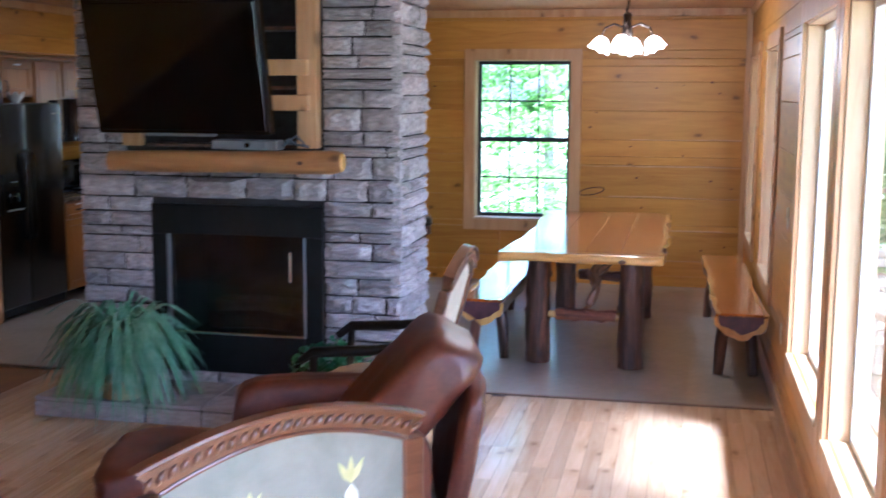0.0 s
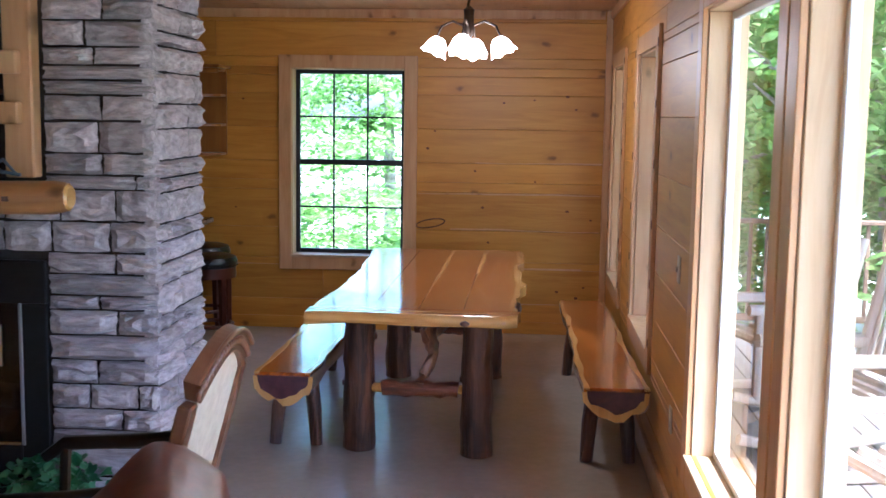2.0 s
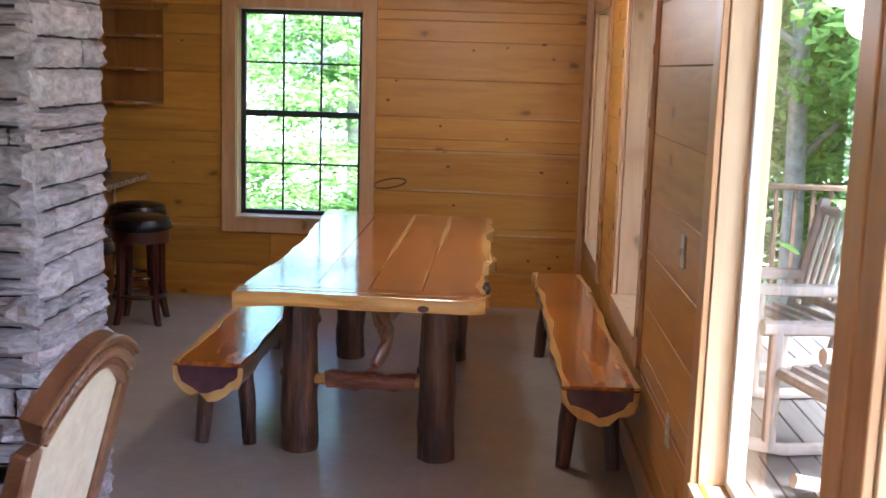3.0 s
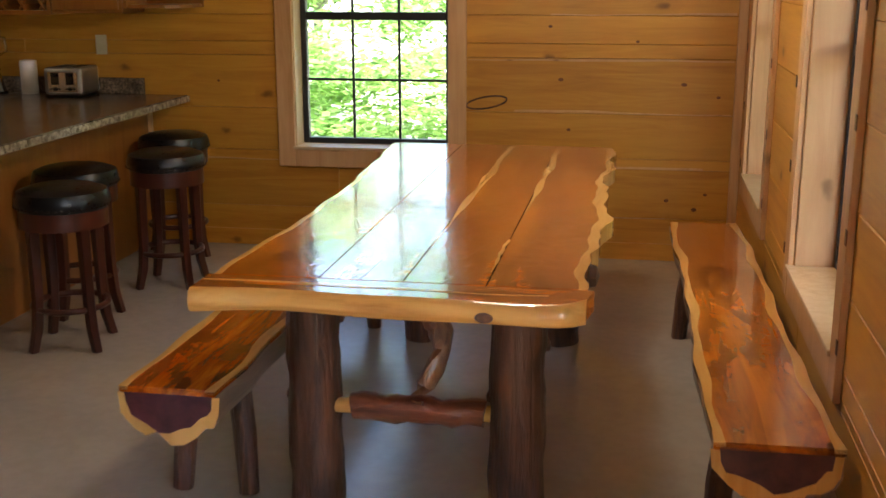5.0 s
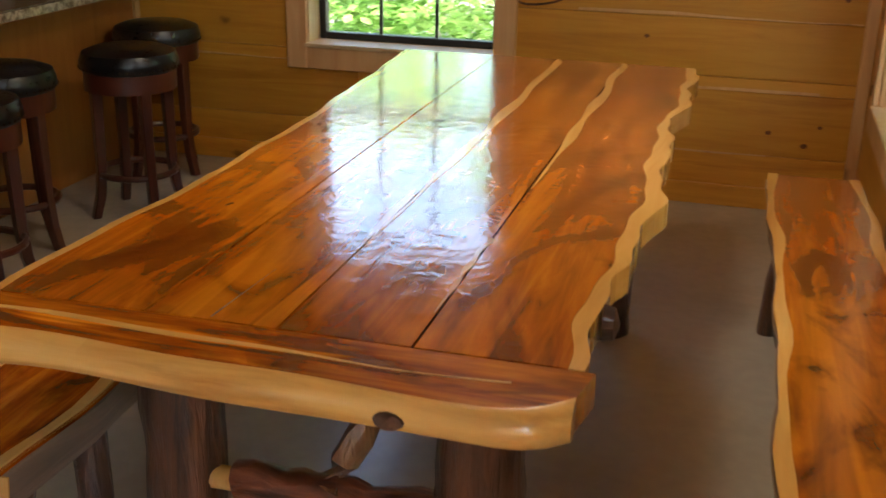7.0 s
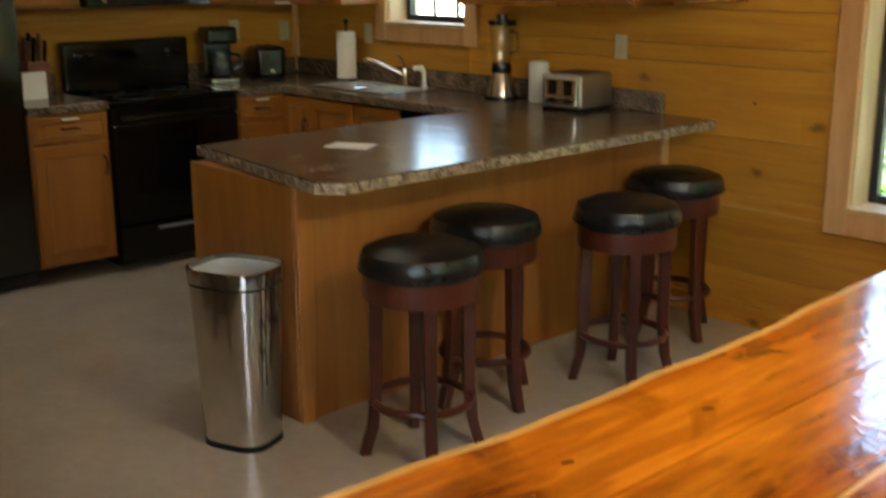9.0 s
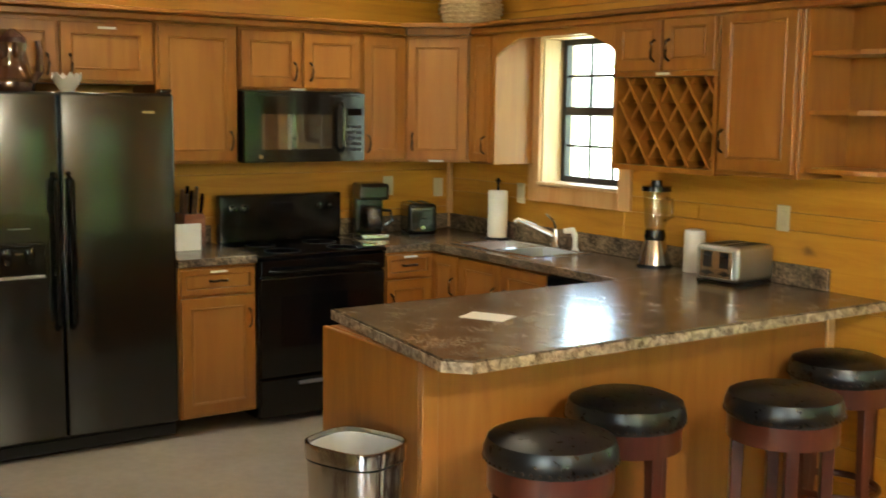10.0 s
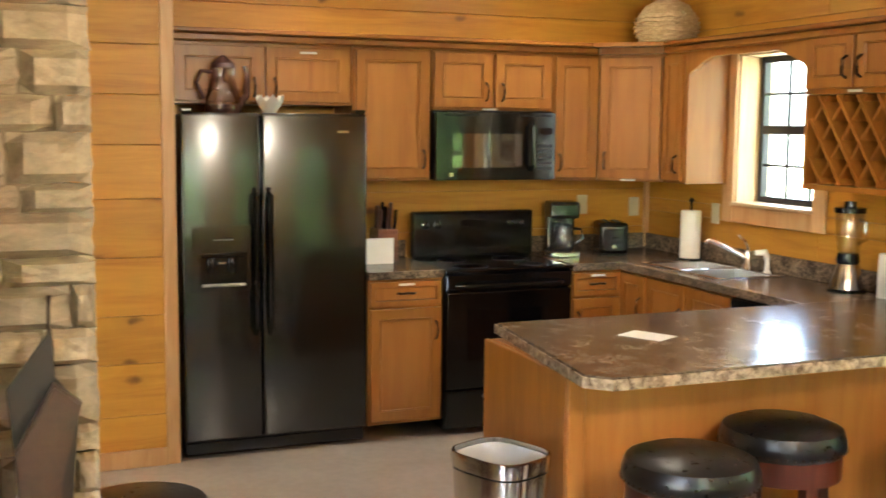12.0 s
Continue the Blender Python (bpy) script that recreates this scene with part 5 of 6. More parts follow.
part("lever", tube([(0, 0, 0.11), (-0.012, -0.008, 0.15), (-0.045, -0.035, 0.185)], [0.01, 0.009, 0.008], 8), M_CHROME, fc)
sp = thing("side_sprayer", "white side sprayer beside the faucet", "sprayer", -3.50, 11.41, 0.9375)
part("stem", lathe([(0.022, 0), (0.014, 0.015), (0.012, 0.08), (0.0, 0.082)], 12), M_WHITE, sp)
part("head", tube([(0, 0, 0.075), (-0.01, -0.01, 0.11), (-0.045, -0.045, 0.105)], [0.018, 0.02, 0.014], 10), M_WHITE, sp)
pt = thing("paper_towel_holder", "roll of white paper towel on an upright holder", "paper towel", -4.16, 11.37, 0.93)
part("base", lathe([(0.075, 0), (0.07, 0.012), (0.0, 0.014)], 20), M_BLACK_MATT, pt)
part("roll", lathe([(0.058, 0.016), (0.059, 0.02), (0.059, 0.29), (0.055, 0.295), (0.015, 0.295)], 24), M_PAPER, pt, "white paper roll")
part("finial", lathe([(0.008, 0.29), (0.008, 0.34), (0.018, 0.355), (0.0, 0.375)], 12), M_BLACK_MATT, pt)

# fridge
fr = thing("refrigerator", "black side by side refrigerator with water dispenser", "refrigerator", -4.22, 8.43, 0, 90)
part("cabinet_body", box(0.004, 0.956, 0.075, 0.62, 0.02, 1.755, 0.008), M_FRIDGE, fr, smooth=False)
for a, b, lab in ((0.0, 0.395, "freezer door"), (0.403, 0.96, "fridge door")):
    bm = box(a, b, 0.0, 0.07, 0.095, 1.765, 0.016, 3)
    d = part("door", bm, M_FRIDGE, fr, lab)
    hx = b - 0.032 if a == 0 else a + 0.032
    part("handle", tube([(hx, 0.0, 0.64), (hx, -0.045, 0.67), (hx, -0.05, 1.0), (hx, -0.045, 1.35), (hx, 0.0, 1.38)], [0.014, 0.017, 0.017, 0.017, 0.014], 8), M_BLACK, d, "long black handle")
part("toe_grille", box(0.01, 0.95, 0.02, 0.074, 0.025, 0.088, 0.006), M_BLACK_MATT, fr, smooth=False)
disp = part("dispenser", grid_wall(bm_new(), "x", -0.010, -0.001, 0.045, 0.345, 0.865, 1.20, [(0.085, 0.315, 0.90, 1.06)]), M_FRIDGE, fr, "dark ice and water dispenser panel", smooth=False)
part("recess", box(0.086, 0.314, -0.003, -0.001, 0.901, 1.059), M_BLACK, disp, smooth=False)
part("recess_lip", box(0.085, 0.315, -0.024, -0.0105, 1.040, 1.062, 0.005), M_BLACK, disp, smooth=False)
for u in (0.14, 0.245):
    part("lever", tube([(u, -0.004, 1.035), (u, -0.012, 1.0), (u, -0.006, 0.965)], [0.022, 0.024, 0.016], 10), M_BLACK, disp)
part("chrome_chute", box(0.175, 0.215, -0.014, -0.0035, 1.005, 1.02, 0.003), M_STEEL, disp, smooth=False)
part("drip_tray", box(0.09, 0.31, -0.022, -0.0105, 0.893, 0.908, 0.004), M_SATIN, disp, smooth=False)
part("label_strip", box(0.15, 0.25, -0.0112, -0.0101, 1.125, 1.132), M_GREY, disp, smooth=False)
part("badge", box(0.80, 0.86, -0.002, 0.0005, 1.665, 1.678, 0.0005), M_STEEL, fr, "small bright badge", smooth=False)
part("hinge_cover", box(0.90, 0.955, 0.01, 0.09, 1.766, 1.785, 0.004), M_BLACK, fr, smooth=False)
part("hinge_cover", box(0.005, 0.06, 0.01, 0.09, 1.766, 1.785, 0.004), M_BLACK, fr, smooth=False)

# range
rg = thing("kitchen_range", "black electric range with glass oven door", "stove", -4.20, 9.837, 0, 90)
part("body", box(0, 0.775, 0.03, 0.60, 0.03, 0.905, 0.004), M_BLACK, rg, smooth=False)
part("cooktop", box(-0.005, 0.78, -0.01, 0.59, 0.906, 0.925, 0.006), M_SCREEN, rg, "black glass cooktop", smooth=False)
for u, v, r in ((0.2, 0.14, 0.10), (0.57, 0.14, 0.085), (0.2, 0.42, 0.085), (0.57, 0.42, 0.10)):
    part("burner_ring", lathe([(r, 0.9252), (r, 0.9262), (r - 0.008, 0.9262), (r - 0.008, 0.9252)], 28, centre=(u, v, 0)), M_KEY, rg)
part("back_panel", box(0.0, 0.775, 0.52, 0.59, 0.926, 1.205, 0.014, 2), M_BLACK, rg, "raised control panel", smooth=False)
for u in (0.07, 0.15, 0.62, 0.70):
    part("knob", lathe([(0.024, 0), (0.022, 0.016), (0.010, 0.020), (0.0, 0.021)], 14), M_BLACK, rg).matrix_basis = pose(u, 0.519, 1.125, 90)
part("clock", box(0.30, 0.46, 0.517, 0.5195, 1.10, 1.15), M_SCREEN, rg, smooth=False)
od = part("oven_door", box(0.006, 0.769, 0.0, 0.029, 0.26, 0.80, 0.008, 2), M_BLACK, rg, smooth=False)
part("oven_window", box(0.13, 0.66, -0.003, -0.0005, 0.42, 0.70), M_SCREEN, od, "dark oven window", smooth=False)
part("oven_handle", tube([(0.06, 0.0, 0.835), (0.09, -0.045, 0.84), (0.68, -0.045, 0.84), (0.72, 0.0, 0.835)], 0.013, 8), M_BLACK, od)
part("control_rail", box(0.004, 0.771, -0.004, 0.029, 0.81, 0.90, 0.006), M_BLACK, rg, smooth=False)
wd = part("drawer", box(0.006, 0.769, 0.0, 0.029, 0.05, 0.25, 0.008, 2), M_BLACK, rg, "warming drawer", smooth=False)
part("drawer_pull", box(0.22, 0.55, -0.012, -0.0005, 0.205, 0.225, 0.004), M_GREY, wd, smooth=False)

mw = thing("microwave", "black over-the-range microwave with a curved front", "microwave", -4.43, 9.862, 0, 90)
part("case", box(0, 0.742, 0.03, 0.40, 1.40, 1.79, 0.006), M_BLACK, mw, smooth=False)
arc = [(0.742 * k / 16, -0.035 * math.sin(math.pi * k / 16)) for k in range(17)]
door = prism([(x, y) for x, y in arc] + [(0.742, 0.029), (0, 0.029)], 1.405, 1.785, 0.004)
dm = part("door", door, M_BLACK, mw, "glossy black curved door")
def arc_y(u):
    return -0.035 * math.sin(math.pi * u / 0.742)


def arc_panel(u0, u1, z0, z1, proud, n=16):
    us = [u0 + (u1 - u0) * k / n for k in range(n + 1)]
    return prism([(u, arc_y(u) - proud) for u in us] + [(u, arc_y(u) + 0.002) for u in us[::-1]], z0, z1)


part("window_frame", arc_panel(0.055, 0.55, 1.435, 1.70, 0.0015), M_BLACK, dm)
part("window", arc_panel(0.09, 0.515, 1.475, 1.665, 0.003), M_MIRROR_DARK, dm, "dark reflecting window")
part("handle", tube([(0.575, -0.03, 1.46), (0.575, -0.065, 1.49), (0.575, -0.065, 1.70), (0.575, -0.03, 1.73)], 0.011, 8), M_BLACK, dm)
for r in range(5):
    for c in range(3):
        part("key", box(0.625 + 0.03 * c, 0.648 + 0.03 * c, -0.024, -0.016, 1.46 + 0.032 * r, 1.478 + 0.032 * r, 0.001), M_KEY, dm, smooth=False)
part("display", box(0.62, 0.71, -0.024, -0.016, 1.66, 1.70, 0.001), M_SCREEN, dm, smooth=False)
part("badge", lathe([(0.014, 0), (0.012, 0.003), (0.0, 0.003)], 14), M_STEEL, dm, "round bright badge").matrix_basis = pose(0.085, -0.019, 1.435, 90)
for k in range(3):
    part("vent_slat", box(0.03, 0.71, -0.002, 0.03, 1.7905 + 0.0, 1.7935) if k == 0 else box(0.04, 0.70, -0.030, -0.0285, 1.755 + 0.008 * k, 1.758 + 0.008 * k), M_BLACK_MATT, mw, smooth=False)


# small appliances
kb = thing("knife_block", "wooden knife block with dark handled knives", "knife block", -4.66, 9.64, 0.93, 90)
part("block", prism([(-0.06, -0.06), (0.06, -0.06), (0.06, 0.10), (-0.06, 0.10)], 0.0, 0.19, 0.006), M_LOG_RED, kb, smooth=False)
for i in range(7):
    u, v = -0.045 + 0.03 * (i % 4), -0.03 + 0.06 * (i // 4)
    part("knife_handle", tube([(u, v, 0.188), (u + 0.003, v - 0.012, 0.26 + 0.02 * (i % 3)), (u + 0.004, v - 0.02, 0.30 + 0.02 * (i % 3))], [0.010, 0.012, 0.010], 7), M_BLACK if i % 2 else M_LOG, kb)
card = single("white_card", box(-0.085, 0.085, -0.004, 0.004, 0.0, 0.145, 0.001), M_PAPER, "blank white card standing before the knife block", "card", -4.555, 9.57, 0.93, 90, smooth=False)
cm = thing("coffee_maker", "black drip coffee maker with glass carafe", "coffee maker", -4.62, 10.76, 0.93, 75)
part("base", box(-0.09, 0.09, -0.11, 0.11, 0, 0.035, 0.01, 2), M_BLACK, cm, smooth=False)
part("tower", box(-0.085, 0.085, 0.02, 0.11, 0.035, 0.32, 0.015, 2), M_BLACK, cm, smooth=False)
part("brew_head", box(-0.09, 0.09, -0.10, 0.11, 0.23, 0.33, 0.02, 2), M_BLACK, cm, smooth=False)
car = part("carafe", lathe([(0.05, 0.037), (0.068, 0.06), (0.07, 0.11), (0.05, 0.17), (0.052, 0.185)], 20, centre=(0, -0.04, 0)), M_CLEAR, cm)
part("carafe_handle", tube([(0.055, -0.06, 0.17), (0.10, -0.08, 0.165), (0.11, -0.085, 0.11), (0.07, -0.07, 0.08)], 0.010, 7), M_BLACK, car)
part("skirt", box(-0.082, 0.082, -0.117, -0.1105, 0.003, 0.030, 0.003), M_STEEL, cm, "bright base skirt", smooth=False)
part("plate", lathe([(0.075, 0.035), (0.07, 0.0365), (0.0, 0.0366)], 20, centre=(0, -0.04, 0)), M_STEEL, cm)
tb = thing("black_toaster", "small black toaster with chrome trim in the corner", "toaster", -4.62, 11.10, 0.93, 70)
part("shell", box(-0.09, 0.09, -0.13, 0.13, 0.01, 0.20, 0.03, 3), M_BLACK, tb)
part("front_trim", box(-0.06, 0.06, -0.135, -0.1305, 0.03, 0.16, 0.002), M_BLACK, tb, smooth=False)
part("dial", lathe([(0.016, 0), (0.013, 0.008), (0.0, 0.009)], 14), M_STEEL, tb, "small bright dial").matrix_basis = pose(0.0, -0.1355, 0.055, 90)
part("slot", box(-0.045, -0.02, -0.10, 0.10, 0.1995, 0.202), M_BLACK_MATT, tb, smooth=False)
part("slot", box(0.02, 0.045, -0.10, 0.10, 0.1995, 0.202), M_BLACK_MATT, tb, smooth=False)
part("lever", box(-0.012, 0.012, -0.155, -0.1355, 0.10, 0.115, 0.003), M_BLACK, tb, smooth=False)
part("foot", box(-0.08, 0.08, -0.12, 0.12, 0.0, 0.0099), M_BLACK_MATT, tb, smooth=False)
bl = thing("blender", "glass jar blender with a steel base", "blender", -2.86, 11.38, 0.93)
part("base", lathe([(0.085, 0), (0.082, 0.02), (0.062, 0.10), (0.05, 0.135), (0.0, 0.136)], 20), M_STEEL, bl)
part("foot_ring", lathe([(0.09, 0.0), (0.09, 0.014), (0.086, 0.016)], 20), M_BLACK, bl)
part("collar", lathe([(0.052, 0.137), (0.055, 0.15), (0.05, 0.185), (0.0, 0.186)], 18), M_BLACK, bl)
part("jar", lathe([(0.048, 0.187), (0.055, 0.22), (0.068, 0.37), (0.07, 0.38)], 20), M_CLEAR, bl)
part("lid", lathe([(0.074, 0.381), (0.074, 0.405), (0.03, 0.41), (0.028, 0.435), (0.0, 0.436)], 20), M_BLACK, bl)
part("jar_handle", tube([(0.065, 0, 0.35), (0.11, 0, 0.345), (0.115, 0, 0.26), (0.06, 0, 0.235)], 0.010, 7), M_CLEAR, bl)
cn = thing("white_canister", "plain white canister behind the toaster", "canister", -2.63, 11.42, 0.93)
part("can", lathe([(0.05, 0), (0.052, 0.005), (0.052, 0.19), (0.048, 0.205), (0.02, 0.21), (0.0, 0.21)], 20), M_WHITE, cn)
ts = thing("steel_toaster", "four slice stainless steel toaster with black front", "toaster", -2.29, 11.32, 0.93, 4)
ts.scale = (0.88, 0.88, 0.95)
part("shell", box(-0.135, 0.135, -0.15, 0.15, 0.02, 0.19, 0.028, 4), M_SATIN, ts)
part("base", box(-0.13, 0.13, -0.145, 0.145, 0.0, 0.019, 0.004), M_BLACK, ts, smooth=False)
part("front_panel", box(-0.105, 0.105, -0.157, -0.1505, 0.035, 0.165, 0.003), M_STEEL, ts, "bright rounded front panel", smooth=False)
for u in (-0.052, 0.052):
    part("slot_cover", box(u - 0.028, u + 0.028, -0.1595, -0.1575, 0.085, 0.160, 0.0008), M_BLACK, ts, smooth=False)
    part("lever", box(u - 0.018, u + 0.018, -0.178, -0.160, 0.135, 0.148, 0.004), M_BLACK, ts, smooth=False)
    part("dial", lathe([(0.014, 0), (0.012, 0.010), (0.0, 0.011)], 14), M_BLACK, ts).matrix_basis = pose(u, -0.1575, 0.058, 90)
    for k in (-1, 1):
        part("button", lathe([(0.007, 0), (0.006, 0.005), (0.0, 0.006)], 10), M_BLACK, ts).matrix_basis = pose(u + 0.028 * k, -0.1575, 0.058, 90)
    part("slot", box(u - 0.034, u - 0.010, -0.11, 0.12, 0.1895, 0.192), M_BLACK_MATT, ts, smooth=False)
    part("slot", box(u + 0.010, u + 0.034, -0.11, 0.12, 0.1895, 0.192), M_BLACK_MATT, ts, smooth=False)
single("paper_note", box(-0.09, 0.09, -0.065, 0.065, 0, 0.0015), M_PAPER, "blank white paper lying on the peninsula", "paper", -2.19, 9.84, 0.9303, 28, smooth=False)

# above the cabinets and fridge
bk = thing("wicker_basket", "round woven straw basket tipped on the cabinet ledge", "basket", -4.37, 11.30, 2.196)
part("weave", lathe([(0.10, 0.0), (0.165, 0.03), (0.185, 0.09), (0.175, 0.16), (0.13, 0.225), (0.06, 0.26), (0.0, 0.265)], 32), M_WICKER, bk)
for k in range(9):
    z = 0.02 + 0.026 * k
    r = (0.16, 0.175, 0.187, 0.19, 0.187, 0.178, 0.16, 0.135, 0.10)[k]
    part("strand", tube([(r * math.cos(a), r * math.sin(a), z + 0.003 * math.sin(9 * a)) for a in (2 * math.pi * j / 32 for j in range(33))], 0.007, 6), M_WICKER, bk)
part("handle", tube([(0.16, -0.05, 0.10), (0.22, -0.06, 0.12), (0.23, -0.03, 0.16), (0.165, 0.0, 0.18)], 0.010, 7), M_WICKER, bk)
pi = thing("glass_pitcher", "ribbed plum glass pitcher on top of the fridge", "pitcher", -4.42, 8.68, 1.7555, 90)
bm = bm_new()
prof = [(0.085, 0.0), (0.095, 0.02), (0.088, 0.07), (0.068, 0.14), (0.056, 0.20), (0.062, 0.235)]
rings = [[bm.verts.new((r * (1 + 0.05 * math.cos(12 * 2 * math.pi * k / 48)) * math.cos(2 * math.pi * k / 48), r * (1 + 0.05 * math.cos(12 * 2 * math.pi * k / 48)) * math.sin(2 * math.pi * k / 48), z)) for k in range(48)] for r, z in prof]
for a, b in zip(rings, rings[1:]):
    for k in range(48):
        bm.faces.new((a[k], a[(k + 1) % 48], b[(k + 1) % 48], b[k]))
part("jug", bm, M_SMOKE, pi)
part("foot", lathe([(0.088, 0.001), (0.09, 0.05), (0.0, 0.052)], 24), M_PLUM, pi)
part("lid", lathe([(0.064, 0.236), (0.06, 0.26), (0.03, 0.285), (0.012, 0.30), (0.0, 0.302)], 20), M_PLUM, pi)
part("handle", tube([(-0.055, 0, 0.215), (-0.11, 0, 0.22), (-0.135, 0, 0.16), (-0.10, 0, 0.08)], 0.011, 8), M_PLUM, pi)
part("spout", tube([(0.08, 0, 0.05), (0.12, 0, 0.10), (0.125, 0, 0.20), (0.115, 0, 0.25)], [0.022, 0.02, 0.016, 0.014], 9), M_PLUM, pi)
bw = thing("white_bowl", "small white scalloped bowl on top of the fridge", "bowl", -4.34, 8.905, 1.7555)
bm = bm_new()
rings = [[bm.verts.new((r * math.cos(2 * math.pi * k / 24), r * math.sin(2 * math.pi * k / 24), z + (0.018 * math.cos(6 * 2 * math.pi * k / 24) if z > 0.06 else 0))) for k in range(24)] for r, z in ((0.03, 0.0), (0.035, 0.02), (0.055, 0.045), (0.068, 0.085), (0.064, 0.085), (0.045, 0.045), (0.005, 0.02))]
for a, b in zip(rings, rings[1:]):
    for k in range(24):
        bm.faces.new((a[k], a[(k + 1) % 24], b[(k + 1) % 24], b[k]))
part("bowl", bm, M_WHITE, bw)


def plate(x, y, z, rz, label, toggle=False):
    p = thing("wall_plate", label, "outlet", x, y, z, rz, "plates on the walls")
    part("cover", box(-0.037, 0.037, -0.006, 0.0, -0.06, 0.06, 0.003), M_IVORY, p, smooth=False)
    if toggle:
        part("toggle", box(-0.005, 0.005, -0.016, -0.0065, -0.012, 0.012, 0.002), M_IVORY, p, smooth=False)
    else:
        for s in (-0.022, 0.022):
            part("socket", box(-0.016, 0.016, -0.0085, -0.0065, s - 0.013, s + 0.013, 0.002), M_IVORY, p, smooth=False)


plate(-2.17, YF - 0.001, 1.23, 0, "ivory outlet plate on the pine wall")
plate(-4.10, YF - 0.001, 1.21, 0, "ivory outlet plate beside the kitchen window")
plate(XL + 0.001, 11.02, 1.22, 90, "ivory outlet plate above the counter")
plate(XL + 0.001, 11.40, 1.20, 90, "ivory outlet plate above the counter")
plate(XR - 0.001, 7.12, 1.17, -90, "ivory light switch plate on the window wall", True)
plate(XR - 0.001, 7.20, 0.48, -90, "ivory outlet plate low on the window wall")

for x, y in ((-4.2, 9.2), (-3.3, 10.4), (-2.9, 8.8), (-4.1, 10.45)):
    dl = thing("downlight", "recessed ceiling downlight, lit", "ceiling light", x, y, CEIL - 0.001, 0, "downlights over the kitchen")
    part("ring", lathe([(0.075, 0.0), (0.085, -0.006), (0.062, -0.008), (0.062, -0.001)], 22), M_WHITE, dl)
    part("lens", lathe([(0.0, -0.003), (0.061, -0.003), (0.061, -0.001)], 18), M_LAMP, dl, "glowing lens")
    ld = bpy.data.lights.new("downlight_beam", "SPOT")
    ld.energy, ld.color, ld.spot_size, ld.spot_blend, ld.shadow_soft_size = 0.4, (1.0, 0.82, 0.58), radians(125), 0.7, 0.05
    lo = new("downlight_beam", ld)
    lo.location = (x, y, CEIL - 0.03)


# stools and bin
st = thing("bar_stool", "round black leather bar stool with cherry-stained legs", "stool", 0, 0, 0, 0, "stools at the peninsula")
part("cushion", lathe([(0.0, 0.612), (0.198, 0.612), (0.208, 0.625), (0.208, 0.655), (0.196, 0.685), (0.15, 0.702), (0.0, 0.708)], 36), M_LEATHER_BLACK, st, "padded black leather seat")
part("apron", lathe([(0.178, 0.535), (0.195, 0.535), (0.195, 0.611), (0.178, 0.611), (0.178, 0.535)], 32), M_CHERRY, st, "round cherry apron")
nail = mesh_of("nail", lathe([(0.0055, 0), (0.004, 0.003), (0.0, 0.004)], 6), M_BRONZE, True)
for k in range(48):
    a = 2 * math.pi * k / 48
    piece("nail", nail, st, pose(0.2085 * math.cos(a), 0.2085 * math.sin(a), 0.628, 0, 90, math.degrees(a)))
for k in range(4):
    a = radians(45 + 90 * k)
    c, s = math.cos(a), math.sin(a)
    bm = bm_new()
    path = [(0.155, 0.61, 0.024), (0.158, 0.42, 0.022), (0.160, 0.22, 0.020), (0.172, 0.10, 0.020), (0.200, 0.0, 0.018)]
    rings = []
    for r, z, w in path:
        rings.append([bm.verts.new((r * c + (u * c - v * s) * w, r * s + (u * s + v * c) * w, z)) for u, v in ((-1, -1), (1, -1), (1, 1), (-1, 1))])
    for p, q in zip(rings, rings[1:]):
        for j in range(4):
            bm.faces.new((p[j], p[(j + 1) % 4], q[(j + 1) % 4], q[j]))
    bm.faces.new(rings[0])
    bm.faces.new(rings[-1][::-1])
    bmesh.ops.recalc_face_normals(bm, faces=bm.faces)
    bmesh.ops.bevel(bm, geom=bm.edges[:], offset=0.003, segments=1, affect="EDGES")
    part("leg", bm, M_CHERRY, st, smooth=False)
part("foot_ring", tube([(0.166 * math.cos(a), 0.166 * math.sin(a), 0.185) for a in (2 * math.pi * j / 28 for j in range(29))], 0.014, 8), M_CHERRY, st)
st.matrix_basis = pose(-1.41, 9.51, 0, 0, 0, 12) @ Matrix.Diagonal((1, 1, 1.05, 1))
low_seat = copy_thing(st, pose(-2.0, 7.96, 0, 0, 0, 20))
low_seat.scale.z = 0.84
tagged(low_seat, "low black leather stool beside the chimney stone", group="stools by the chimney")
for x, y, r in ((-1.61, 10.01, 40), (-1.37, 10.55, 5), (-1.60, 11.19, 30)):
    copy_thing(st, pose(x, y, 0, 0, 0, r))

bn = thing("waste_bin", "open stainless steel waste bin beside the peninsula", "bin", -1.914, 9.113, 0, 22)
bn.scale.z = 0.97
def bowed(hw, hd, z, n=40):
    """A rectangle with bowed sides and generous corners."""
    out = []
    for k in range(n):
        a = 2 * math.pi * k / n
        c, q = math.cos(a), math.sin(a)
        r = (abs(c) ** 3.4 + abs(q) ** 3.4) ** (-1 / 3.4)
        out.append((hw * r * c, hd * r * q, z))
    return out


def sleeve(levels, closed=True):
    bm = bm_new()
    rings = [[bm.verts.new(v) for v in bowed(hw, hd, z)] for hw, hd, z in levels]
    for a, b in zip(rings, rings[1:]):
        for k in range(len(a)):
            bm.faces.new((a[k], a[(k + 1) % len(a)], b[(k + 1) % len(a)], b[k]))
    if closed:
        bm.faces.new(rings[0][::-1])
        bm.faces.new(rings[-1])
    bmesh.ops.recalc_face_normals(bm, faces=bm.faces)
    return bm


